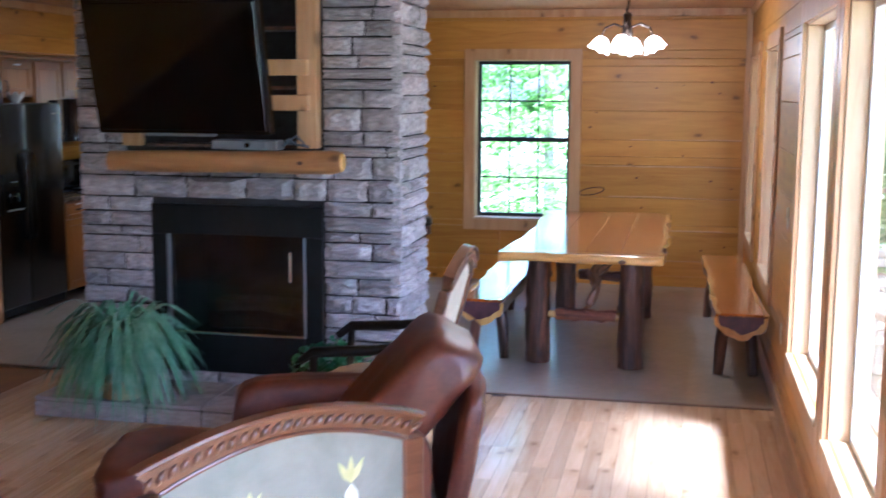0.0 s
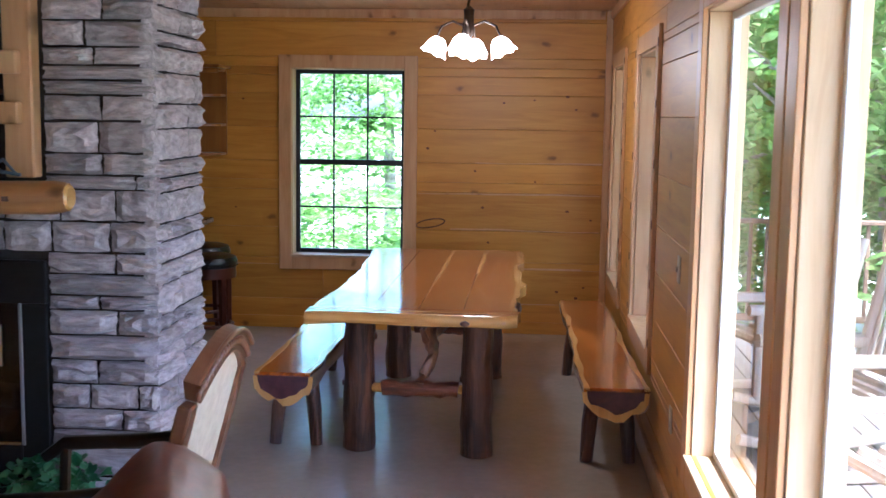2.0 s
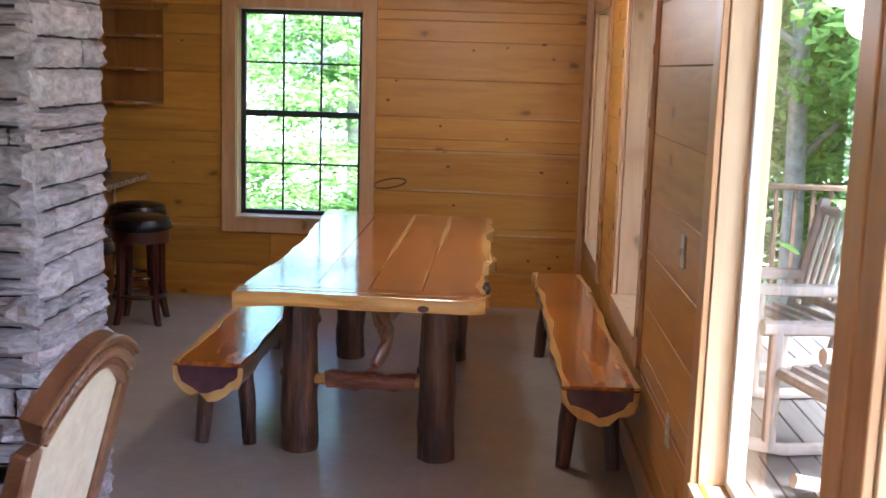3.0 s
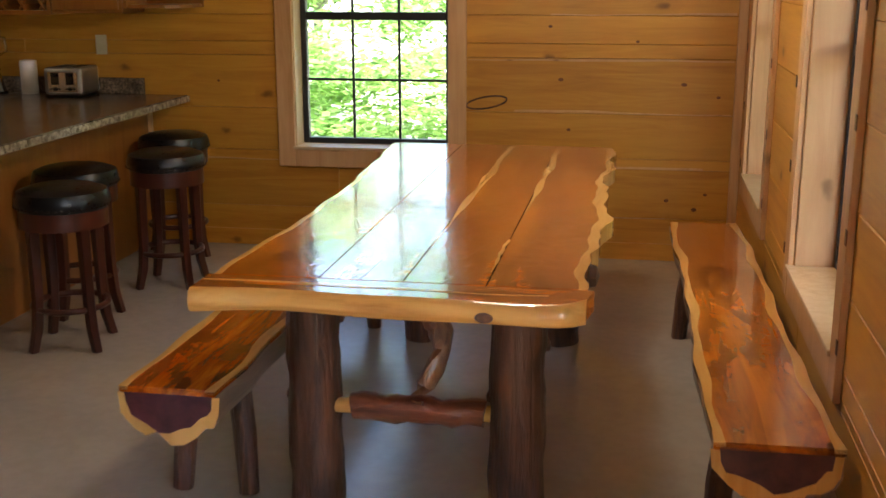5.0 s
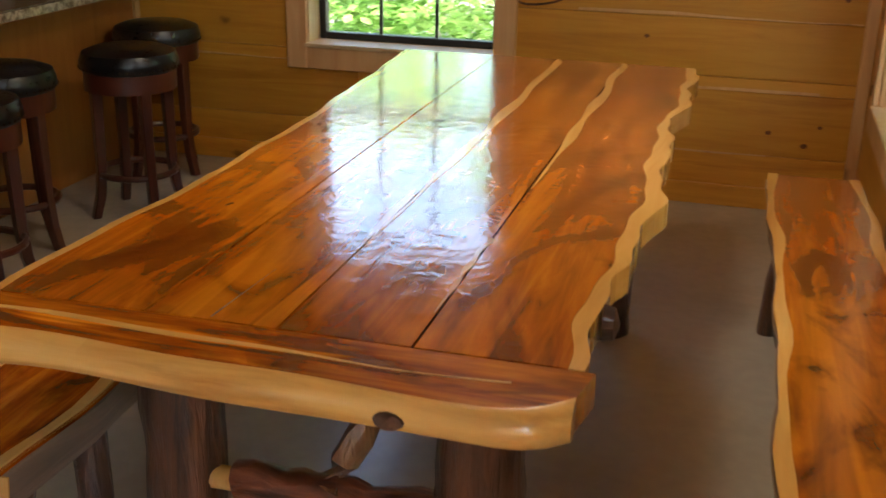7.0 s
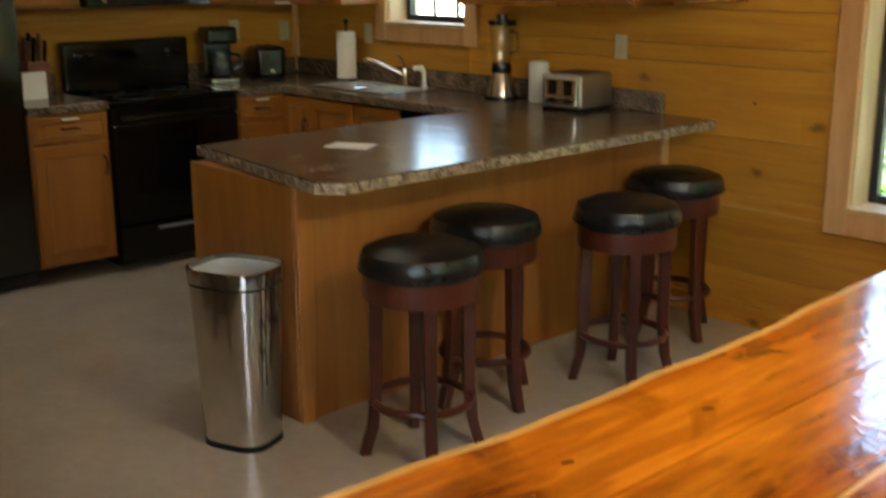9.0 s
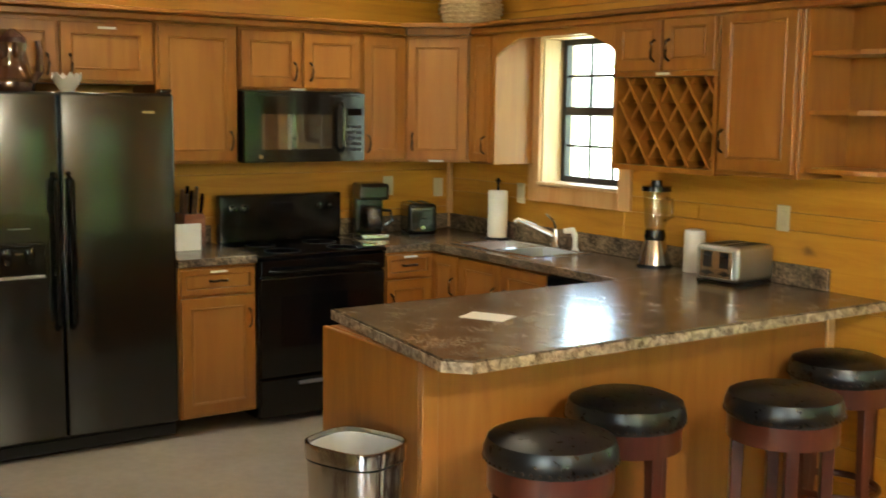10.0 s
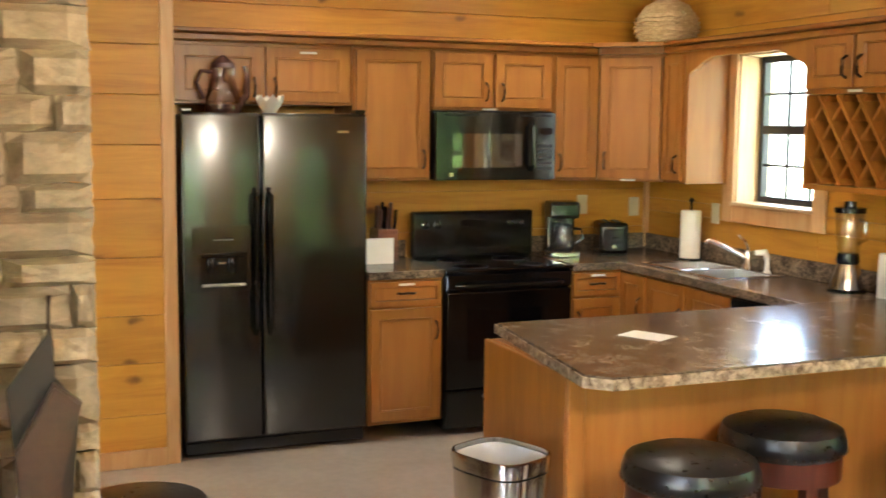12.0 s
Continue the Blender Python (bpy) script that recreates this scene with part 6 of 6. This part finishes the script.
part("shell", sleeve(((0.123, 0.104, 0.02), (0.147, 0.126, 0.598), (0.143, 0.122, 0.598), (0.119, 0.100, 0.03))), M_BINSTEEL, bn, "polished steel shell")
part("rim_band", sleeve(((0.151, 0.130, 0.606), (0.154, 0.133, 0.650), (0.153, 0.132, 0.660), (0.147, 0.126, 0.660), (0.143, 0.122, 0.60), (0.151, 0.130, 0.606)), False), M_BINSTEEL, bn, "polished removable rim")
part("band", sleeve(((0.1485, 0.1275, 0.5985), (0.1495, 0.1285, 0.6055), (0.144, 0.123, 0.6055), (0.143, 0.122, 0.5985), (0.1485, 0.1275, 0.5985)), False), M_BLACK_MATT, bn, "dark gap under the rim")
part("liner", sleeve(((0.1405, 0.1195, 0.645), (0.1385, 0.1175, 0.645), (0.116, 0.097, 0.036), (0.112, 0.093, 0.036)), False), M_LINER, bn, "pale grey inner liner")
part("foot", sleeve(((0.127, 0.108, 0.0), (0.126, 0.107, 0.0195))), M_BLACK_MATT, bn)


# ---- living room ----
def cushion(x0, x1, y0, y1, z0, z1, puff=0.06, n=10):
    """A padded block: a subdivided box with rounded, swollen faces."""
    bm = bm_new()
    bmesh.ops.create_cube(bm, size=2.0)
    bmesh.ops.subdivide_edges(bm, edges=bm.edges[:], cuts=n, use_grid_fill=True)
    hx, hy, hz = (x1 - x0) / 2, (y1 - y0) / 2, (z1 - z0) / 2
    for v in bm.verts:
        c = v.co
        k = (abs(c.x) ** 6 + abs(c.y) ** 6 + abs(c.z) ** 6) ** (1 / 6)
        p = c / k
        sw = puff * (1 - min(1, abs(c.x)) ** 2 * min(1, abs(c.y)) ** 2)
        w = noise.noise(Vector((p.x * 3 + x0, p.y * 3 + y0, p.z * 3))) * 0.012
        v.co = Vector(((x0 + x1) / 2 + p.x * (hx + w), (y0 + y1) / 2 + p.y * (hy + w), (z0 + z1) / 2 + p.z * (hz + sw * 0.4 + w)))
    return bm


rc = thing("leather_recliner", "worn brown leather recliner with padded back", "armchair", -0.20, 4.86, 0, 106)
rc.scale.z = 0.80
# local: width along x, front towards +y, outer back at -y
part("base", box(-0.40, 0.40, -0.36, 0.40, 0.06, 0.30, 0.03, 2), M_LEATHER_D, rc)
for s in (-0.36, 0.36):
    part("foot", box(s - 0.03, s + 0.03, -0.30, -0.24, 0, 0.06), M_LOG, rc, smooth=False)
    part("foot", box(s - 0.03, s + 0.03, 0.30, 0.36, 0, 0.06), M_LOG, rc, smooth=False)
part("seat_cushion", cushion(-0.29, 0.29, -0.20, 0.44, 0.28, 0.50), M_LEATHER, rc)
for s in (-1, 1):
    part("arm", cushion(s * 0.38 - 0.10, s * 0.38 + 0.10, -0.30, 0.54, 0.10, 0.74), M_LEATHER, rc, "padded leather arm")
bc = part("back_cushion", cushion(-0.35, 0.35, -0.14, 0.16, -0.38, 0.38, 0.05), M_LEATHER, rc, "swollen leather back cushion")
bc.matrix_basis = pose(0, -0.20, 0.78, 36, 0, 0)
part("footrest", cushion(-0.32, 0.32, 0.58, 1.02, 0.32, 0.50), M_LEATHER, rc, "raised leather footrest")
part("footrest_arm", box(-0.05, 0.05, 0.38, 0.66, 0.28, 0.33, 0.01), M_BLACK_MATT, rc, smooth=False)
part("piping", tube([(-0.30, -0.02, -0.30), (-0.318, -0.02, 0.0), (-0.30, -0.02, 0.27), (-0.20, -0.02, 0.338), (0.0, -0.02, 0.346), (0.20, -0.02, 0.338), (0.30, -0.02, 0.27), (0.318, -0.02, 0), (0.30, -0.02, -0.30)], 0.007, 6), M_PIPING, bc, "tan seam piping")
ob = part("outer_back", cushion(-0.42, 0.42, -0.05, 0.05, -0.45, 0.44, 0.01), M_LEATHER, rc, "flat leather outer back")
ob.matrix_basis = pose(0, -0.415, 0.50, 9, 0, 0)


def parlour_chair(x, y, rz, w, seat_h, top, arch, panel_mat, flowers, arms, label, lean=0):
    """Local: back in the xz plane at y = 0, seat towards +y."""
    c = thing("carved_chair", label, "chair", x, y, 0, rz, "carved chairs by the hearth")
    lo = seat_h + 0.06

    def line(inset, base):
        pts = []
        for k in range(21):
            u = -1 + 2 * k / 20
            pts.append((u * (w / 2 - inset), top - inset + arch * (math.cos(u * math.pi / 2) ** 0.9 if abs(u) < 1 else 0)))
        return pts

    outer, inner = line(0, lo), line(0.075, lo)
    bm = bm_new()
    fr_, bk_ = [], []
    for ln in (outer, inner):
        fr_.append([bm.verts.new((px, -0.022, pz)) for px, pz in ln])
        bk_.append([bm.verts.new((px, 0.022, pz)) for px, pz in ln])
    for k in range(20):
        bm.faces.new((fr_[0][k], fr_[0][k + 1], fr_[1][k + 1], fr_[1][k]))
        bm.faces.new((bk_[0][k + 1], bk_[0][k], bk_[1][k], bk_[1][k + 1]))
        bm.faces.new((fr_[0][k + 1], fr_[0][k], bk_[0][k], bk_[0][k + 1]))
        bm.faces.new((fr_[1][k], fr_[1][k + 1], bk_[1][k + 1], bk_[1][k]))
    bm.faces.new((fr_[0][0], fr_[1][0], bk_[1][0], bk_[0][0]))
    bm.faces.new((fr_[1][20], fr_[0][20], bk_[0][20], bk_[1][20]))
    bmesh.ops.recalc_face_normals(bm, faces=bm.faces)
    back = part("back_rail", bm, M_CARVED, c, "arched carved top rail", smooth=False)
    for ln_in, r in ((0.006, 0.009), (0.068, 0.007)):
        part("bead", tube([(px, -0.022, pz) for px, pz in line(ln_in, lo)], r, 7), M_CARVED, back)
    mid = line(0.037, lo)
    for k in range(26):
        t = k / 25 * 20
        i = min(19, int(t))
        f = t - i
        px, pz = mid[i][0] * (1 - f) + mid[i + 1][0] * f, mid[i][1] * (1 - f) + mid[i + 1][1] * f
        ang = math.degrees(math.atan2(mid[i + 1][1] - mid[i][1], mid[i + 1][0] - mid[i][0]))
        e = part("carving", lathe([(0.0, -0.024), (0.010, -0.012), (0.013, 0.0), (0.010, 0.012), (0.0, 0.024)], 8), M_CARVED, back)
        e.matrix_basis = pose(px, -0.024, pz, 0, 48 - ang, 0) @ Matrix.Diagonal((0.8, 0.8, 1, 1))
    for s in (-1, 1):
        part("stile", box(s * (w / 2 - 0.037) - 0.037, s * (w / 2 - 0.037) + 0.037, -0.021, 0.021, seat_h - 0.06, top - 0.074, 0.006), M_CARVED, c, smooth=False)
        part("back_leg", box(s * (w / 2 - 0.037) - 0.03, s * (w / 2 - 0.037) + 0.03, -0.021, 0.024, 0.0, seat_h - 0.0605, 0.006), M_CARVED, c, smooth=False)
        part("front_leg", box(s * (w / 2 - 0.04) - 0.026, s * (w / 2 - 0.04) + 0.026, 0.46, 0.51, 0.0, seat_h - 0.03, 0.008), M_CARVED, c, smooth=False)
        if arms:
            part("arm", tube([(s * (w / 2 - 0.03), 0.0, seat_h + 0.30), (s * (w / 2 - 0.02), 0.20, seat_h + 0.27), (s * (w / 2 - 0.01), 0.46, seat_h + 0.25), (s * (w / 2 - 0.03), 0.53, seat_h + 0.20)], [0.022, 0.025, 0.026, 0.02], 9), M_EBONY, c, "dark curved arm")
            part("arm_post", tube([(s * (w / 2 - 0.02), 0.47, seat_h - 0.02), (s * (w / 2 - 0.01), 0.46, seat_h + 0.24)], 0.02, 8), M_EBONY, c)
    pb = bm_new()
    pl = line(0.074, lo)
    low = [pb.verts.new((px, -0.008, pz)) for px, pz in pl] + [pb.verts.new((pl[-1][0], -0.008, lo)), pb.verts.new((pl[0][0], -0.008, lo))]
    high = [pb.verts.new((v.co.x, 0.008, v.co.z)) for v in low]
    n = len(low)
    for k in range(n):
        pb.faces.new((low[k], low[(k + 1) % n], high[(k + 1) % n], high[k]))
    pb.faces.new(low)
    pb.faces.new(high[::-1])
    bmesh.ops.recalc_face_normals(pb, faces=pb.faces)
    pan = part("back_panel", pb, panel_mat, c, "painted back panel" if flowers else "cream upholstered back", smooth=False)
    if flowers:
        for fx, fz, sc in ((0.20, top - 0.17, 1.0), (-0.13, top - 0.19, 0.8), (0.03, top - 0.30, 0.9)):
            for k in range(5):
                a = radians(-64 + 32 * k)
                pe = part("petal", lathe([(0.0, 0.0), (0.013 * sc, 0.03 * sc), (0.010 * sc, 0.055 * sc), (0.0, 0.085 * sc)], 6, scale=(1, 0.12)), M_LILY if k % 2 else M_LEAF_PAINT, pan, "painted lily petal")
                pe.matrix_basis = pose(fx, -0.0095, fz, 0, math.degrees(a) * 0.5 + (180 if k % 2 else 0), 0)
    part("bottom_rail", box(-w / 2 + 0.075, w / 2 - 0.075, -0.02, 0.02, lo - 0.05, lo - 0.001, 0.005), M_CARVED, c, smooth=False)
    part("seat_frame", box(-w / 2 + 0.002, w / 2 - 0.002, 0.022, 0.52, seat_h - 0.07, seat_h - 0.005, 0.008), M_CARVED, c, smooth=False)
    part("seat", cushion(-w / 2 + 0.02, w / 2 - 0.02, 0.03, 0.51, seat_h - 0.01, seat_h + 0.055), M_CREAM, c)
    for o in c.children:
        if o.name.split(".")[0] in ("back_rail", "back_panel", "bottom_rail", "stile"):
            o.matrix_basis = pose(0, 0, seat_h, lean) @ pose(0, 0, -seat_h)
    return c


parlour_chair(0.05, 3.40, 50, 0.92, 0.45, 0.91, 0.085, M_PAINTED, True, False, "carved walnut chair with lilies painted on its back")
parlour_chair(-0.06, 5.58, 90, 0.62, 0.44, 1.09, 0.10, M_CREAM, False, True, "carved armchair with a reclined cream back and dark arms", 15)

# plants
def fern(x, y, z, seed, n, reach, height, label):
    f = thing("potted_fern", label, "plant", x, y, z)
    part("pot", lathe([(0.10, 0.0), (0.12, 0.01), (0.135, 0.09), (0.14, 0.11), (0.125, 0.11), (0.12, 0.09), (0.0, 0.09)], 24), M_WICKER, f, "woven plant pot")
    rr = random.Random(seed)
    verts, faces = [], []
    for k in range(n):
        a = rr.uniform(0, 2 * math.pi)
        r = reach * rr.uniform(0.45, 1.0)
        h = height * rr.uniform(0.6, 1.0)
        drop = rr.uniform(0.25, 1.12)
        w = rr.uniform(0.007, 0.013)
        prev = None
        m = 9
        for j in range(m + 1):
            t = j / m
            p = Vector((r * t * math.cos(a), r * t * math.sin(a), 0.09 + h * math.sin(min(1.0, t * 1.5) * math.pi / 2) * (1 - t * t * drop * 1.25)))
            side = Vector((-math.sin(a), math.cos(a), 0.25)) * w * (1 - t) ** 0.4 * (1.3 if j else 0.6)
            i = len(verts)
            verts += [p - side, p + side]
            if prev is not None:
                faces.append((prev, prev + 1, i + 1, i))
            prev = i
    me = bpy.data.meshes.new("fronds")
    me.from_pydata([tuple(v) for v in verts], [], faces)
    me.materials.append(M_FERN)
    me.shade_smooth()
    ob = new("fronds", me)
    ob.parent = f
    tagged(ob, "arching strap-like green fronds")


fern(-2.02, 6.28, 0.115, 4, 760, 0.50, 0.56, "bushy green potted fern standing on the hearth")
iv = thing("potted_ivy", "trailing green ivy in a reddish log planter", "plant", -0.80, 6.42, 0.115)
part("planter", tube([(-0.16, -0.02, 0.085), (0.16, 0.02, 0.085)], 0.085, 14, 0.04), M_LOG_RED, iv, "hollowed cedar log planter")
part("cut_end", tube([(-0.163, -0.0205, 0.085), (-0.172, -0.021, 0.085)], [0.078, 0.07], 14), M_SAP, iv)
rr = random.Random(9)
verts, faces = [], []
for k in range(230):
    a, r = rr.uniform(0, 6.3), rr.uniform(0.02, 0.24)
    p = Vector((r * math.cos(a), r * 0.7 * math.sin(a), 0.15 + rr.uniform(0, 0.24) * (1 - r * 2)))
    q = Euler((rr.uniform(-1, 1), rr.uniform(-1, 1), rr.uniform(0, 6.3))).to_matrix()
    s = rr.uniform(0.018, 0.034)
    i = len(verts)
    for u, v in ((0, -1), (0.8, -0.7), (1, 0), (0.45, 0.3), (0, 1.2), (-0.45, 0.3), (-1, 0), (-0.8, -0.7)):
        verts.append(p + q @ Vector((u * s, v * s, 0.2 * s * abs(u))))
    faces.append(tuple(range(i, i + 8)))
me = bpy.data.meshes.new("leaves")
me.from_pydata([tuple(v) for v in verts], [], faces)
me.materials.append(M_IVY)
lv = new("leaves", me)
lv.parent = iv
bel = thing("fire_bellows", "dark brown wooden bellows hanging on the chimney stone", "bellows", -0.995, 7.66, 0)
back = part("back_board", prism([(0.026, 1.30), (-0.063, 1.18), (-0.055, 1.10), (-0.03, 0.62), (0.03, 0.62), (0.075, 1.14), (0.03, 1.20)], 0, 0.016, 0.003), M_DARKWOOD, bel, "near-black pointed back board", smooth=False)
back.matrix_basis = pose(0.0, 0, 0, 90, 0, 90)
front = part("front_board", prism([(0.026, 1.195), (-0.023, 1.11), (-0.05, 1.06), (-0.024, 0.64), (0.024, 0.64), (0.036, 0.99), (0.078, 1.152)], 0.018, 0.05, 0.005), M_BELLOWS, bel, "brown front board", smooth=False)
front.matrix_basis = pose(0.0, 0, 0, 90, 0, 90)
part("nozzle", tube([(0.02, 0, 0.63), (0.02, 0, 0.50)], [0.016, 0.009], 10), M_BRONZE, bel)
part("loop", tube([(0.004, 0.02, 1.28), (-0.014, 0.022, 1.34), (-0.03, 0.024, 1.36)], 0.004, 6), M_BRONZE, bel)


# ---- pieces of walls, floors and the chimney ----
def spans(lo, hi, holes):
    out, a = [], lo
    for h0, h1 in sorted(holes):
        if h0 > a:
            out.append((a, min(h0, hi)))
        a = max(a, h1)
    if hi > a:
        out.append((a, hi))
    return [(p, q) for p, q in out if q - p > 0.02]


def plank_wall(parent, axis, face, sign, u0, u1, openings, material, seed, z0=0.0, z1=CEIL, course=0.262, levels=()):
    rr = random.Random(seed)
    z = z0
    while z < z1 - 0.01:
        h = min(course * rr.choice((0.92, 1.0, 1.0, 1.1)), z1 - z)
        if z1 - z - h < 0.06:
            h = z1 - z
        h = next((q - z for q in levels if q > z + 0.01), h)
        cuts = {z, z + h, *[q for o in openings for q in (o[2], o[3]) if z + 0.03 < q < z + h - 0.03]}
        rows = sorted(cuts)
        for a, b in zip(rows, rows[1:]):
            holes = [(o[0], o[1]) for o in openings if o[2] < b - 0.035 and o[3] > a + 0.035]
            for p, q in spans(u0, u1, holes):
                joints = [p]
                while q - joints[-1] > 3.4:
                    joints.append(joints[-1] + rr.uniform(1.6, 2.9))
                joints.append(q)
                for s, e in zip(joints, joints[1:]):
                    d0, d1 = (face, face + 0.0215 * sign) if sign > 0 else (face - 0.0215, face)
                    g = 0.0008
                    bm = box(s + g, e - g, d0, d1, a + g, b - g, 0.003) if axis == "x" else box(d0, d1, s + g, e - g, a + g, b - g, 0.003)
                    part("plank", bm, material, parent, smooth=False)
        z += h


plank_wall(wall_north, "x", YF, 1, XL, XR, FAR_OPEN, M_PLANK_X, 1, levels=(0.25, 0.54, 0.86, 1.178, 1.42, 1.70, 1.98, 2.28, 2.57))
for x, z, r in ((0.602, 1.357, 0.014), (1.10, 1.275, 0.013), (0.669, 1.055, 0.016), (1.37, 1.035, 0.017), (1.565, 0.965, 0.013), (0.72, 0.764, 0.015), (0.582, 1.169, 0.014), (0.205, 1.539, 0.017), (0.264, 1.684, 0.012), (1.35, 1.976, 0.018), (1.422, 1.872, 0.014), (0.83, 1.92, 0.013), (1.08, 1.945, 0.012), (-1.35, 1.93, 0.013), (-1.42, 1.02, 0.012), (1.30, 0.36, 0.017), (1.46, 0.31, 0.020), (1.52, 0.40, 0.014), (0.55, 2.45, 0.014)):
    r *= 0.8
    part("wall_knot", lathe([(r, 0.0), (r * 0.85, 0.0005), (0.0, 0.0006)], 12, scale=(1.0 + 25 * abs(x) % 0.5, 0.75)), M_KNOT, wall_north, "small red-brown knot").matrix_basis = pose(x, YF, z, 90)
for x0, x1, z, seed in ((0.125, 1.64, 1.168, 61), (0.40, 1.64, 0.868, 62), (0.125, 1.30, 0.252, 63), (0.6, 1.64, 1.428, 64), (-1.8, -1.06, 0.548, 65), (0.5, 1.5, 0.548, 66)):
    low = [(u, v) for v, u in wavy(x0, x1, z - 0.006, 0.004, seed, 30)]
    high = [(u, v + 0.010 + 0.005 * math.sin(3.7 * u + seed)) for u, v in low]
    strip = part("sapwood_strip", prism(low + high[::-1], -0.004, 0.0007), M_CASE, wall_north, "pale wavy sapwood strip along a joint", smooth=False)
    strip.matrix_basis = pose(0, YF, 0, 90)
part("wall_knot", tube([(0.235 + 0.12 * math.cos(a), YF - 0.0005, 0.915 + 0.034 * math.sin(a) + 0.02 * math.cos(a)) for a in (2 * math.pi * j / 24 for j in range(25))], 0.006, 6), M_LOG, wall_north, "long oval knot in a plank")
plank_wall(wall_east, "y", XR, 1, YB, YF, RIGHT_OPEN, M_PLANK_Y, 2)
plank_wall(wall_west, "y", XL, -1, 8.38, YF, [], M_PLANK_Y, 3)
plank_wall(wall_west, "y", XL, -1, YB, 7.90, [], M_PLANK_Y, 7)
plank_wall(wall_partition, "y", -4.22, -1, 7.90, 8.34, [], M_PLANK_Y, 4)

rr = random.Random(6)
x = -3.0
w = 0.083
while x < XR - 0.02:
    y = 1.2 + rr.uniform(-0.6, 0)
    while y < 7.15:
        l = rr.uniform(0.5, 1.5)
        e = min(y + l, 7.163 + 0.012 * (x + 4.85))
        if e - y > 0.04:
            part("floor_board", box(x + 0.0006, min(x + w, XR) - 0.0006, y + 0.0006, e - 0.0006, -0.011, 0.0, 0.0012), M_FLOOR_WOOD, floor_living, smooth=False)
        y = e + 0.0001 if e == y + l else 99
    x += w


def stone_mesh(seed, material=M_STONE, relief=0.16):
    """A rough quarry-faced block, 1 x 1 x 1, its face towards -y."""
    rs = random.Random(seed)
    bm = bm_new()
    n = 5
    grid = []
    for j in range(n + 1):
        row = []
        for i in range(n + 1):
            u, v = i / n - 0.5, j / n - 0.5
            edge = i in (0, n) or j in (0, n)
            du = rs.uniform(-0.02, 0.02) if edge else 0
            row.append(bm.verts.new((u + du, (-0.15 if edge else -0.5) + rs.uniform(-relief, relief) * (0.5 if edge else 1), v + (rs.uniform(-0.03, 0.03) if edge else 0))))
        grid.append(row)
    for j in range(n):
        for i in range(n):
            bm.faces.new((grid[j][i], grid[j][i + 1], grid[j + 1][i + 1], grid[j + 1][i]))
    rim = grid[0] + [r[n] for r in grid[1:]] + grid[n][-2::-1] + [r[0] for r in grid[n - 1:0:-1]]
    back = [bm.verts.new((v.co.x, 0.5, v.co.z)) for v in rim]
    for k in range(len(rim)):
        bm.faces.new((rim[k], back[k], back[(k + 1) % len(rim)], rim[(k + 1) % len(rim)]))
    bmesh.ops.recalc_face_normals(bm, faces=bm.faces)
    return mesh_of("stone", bm, material, False)


stones = [stone_mesh(100 + k) for k in range(12)]
tan_stones = [stone_mesh(200 + k, M_TAN_STONE, 0.08) for k in range(6)]


def stone_face(length, height, place, holes, seed, lo=0.16, hi=0.42, z0=0.0, gap=0.010, kinds=stones):
    """Coursed stones; place(u, z) gives the pose of a stone centred there."""
    rs = random.Random(seed)
    z = z0
    while z < height - 0.02:
        h = rs.choice((0.06, 0.075, 0.09, 0.105, 0.13))
        if height - z - h < 0.05:
            h = height - z
        for p, q in spans(0, length, [(a, b) for a, b, c, d in holes if c < z + h * 0.6 and d > z + h * 0.4]):
            u = p
            while u < q - 0.01:
                l = rs.uniform(lo, hi)
                if q - u - l < 0.09:
                    l = q - u
                piece("stone", rs.choice(kinds), fireplace, place(u + l / 2, z + h / 2) @ Matrix.Diagonal(((l - 0.012) * rs.choice((1, -1)), rs.uniform(0.058, 0.09), h - gap, 1)))
                u += l
        z += h


stone_face(FX1 - FX0, CEIL, lambda u, z: pose(FX0 + u, FY0 + 0.02, z), [(0.48, 1.56, 0.16, 1.19), (0.32, 1.56, 1.53, 3.0)], 1)
stone_face(FY1 - FY0, CEIL, lambda u, z: pose(FX1 - 0.02, FY0 + u, z, 0, 0, 90), [], 2, 0.14, 0.36)
stone_face(1.05, CEIL, lambda u, z: pose(-1.07 - 0.0, FY1 + 0.4 * u, z, 0, 0, 90) @ Matrix.Diagonal((0.4, 1, 1, 1)), [], 3, 0.3, 0.8, gap=0.001, kinds=tan_stones)
stone_face(1.43, CEIL, lambda u, z: pose(-1.06 - u, 7.69, z, 0, 0, 180), [], 4, 0.18, 0.42, gap=0.001, kinds=tan_stones)

rs = random.Random(12)
x = -2.52
flag = mesh_of("flagstone", box(-0.5, 0.5, -0.5, 0.5, -0.5, 0.5, 0.03), M_HEARTH)
while x < -0.42:
    l = min(rs.uniform(0.28, 0.5), -0.40 - x)
    for y0, y1 in ((6.155, 6.42), (6.428, 6.685)):
        piece("flagstone", flag, fireplace, pose(x + l / 2, (y0 + y1) / 2, 0.108 + rs.uniform(-0.002, 0.002)) @ Matrix.Diagonal((l - 0.008, y1 - y0, 0.022, 1)))
    piece("flagstone", flag, fireplace, pose(x + l / 2, 6.162, 0.048) @ Matrix.Diagonal((l - 0.012, 0.02, 0.085, 1)))
    x += l
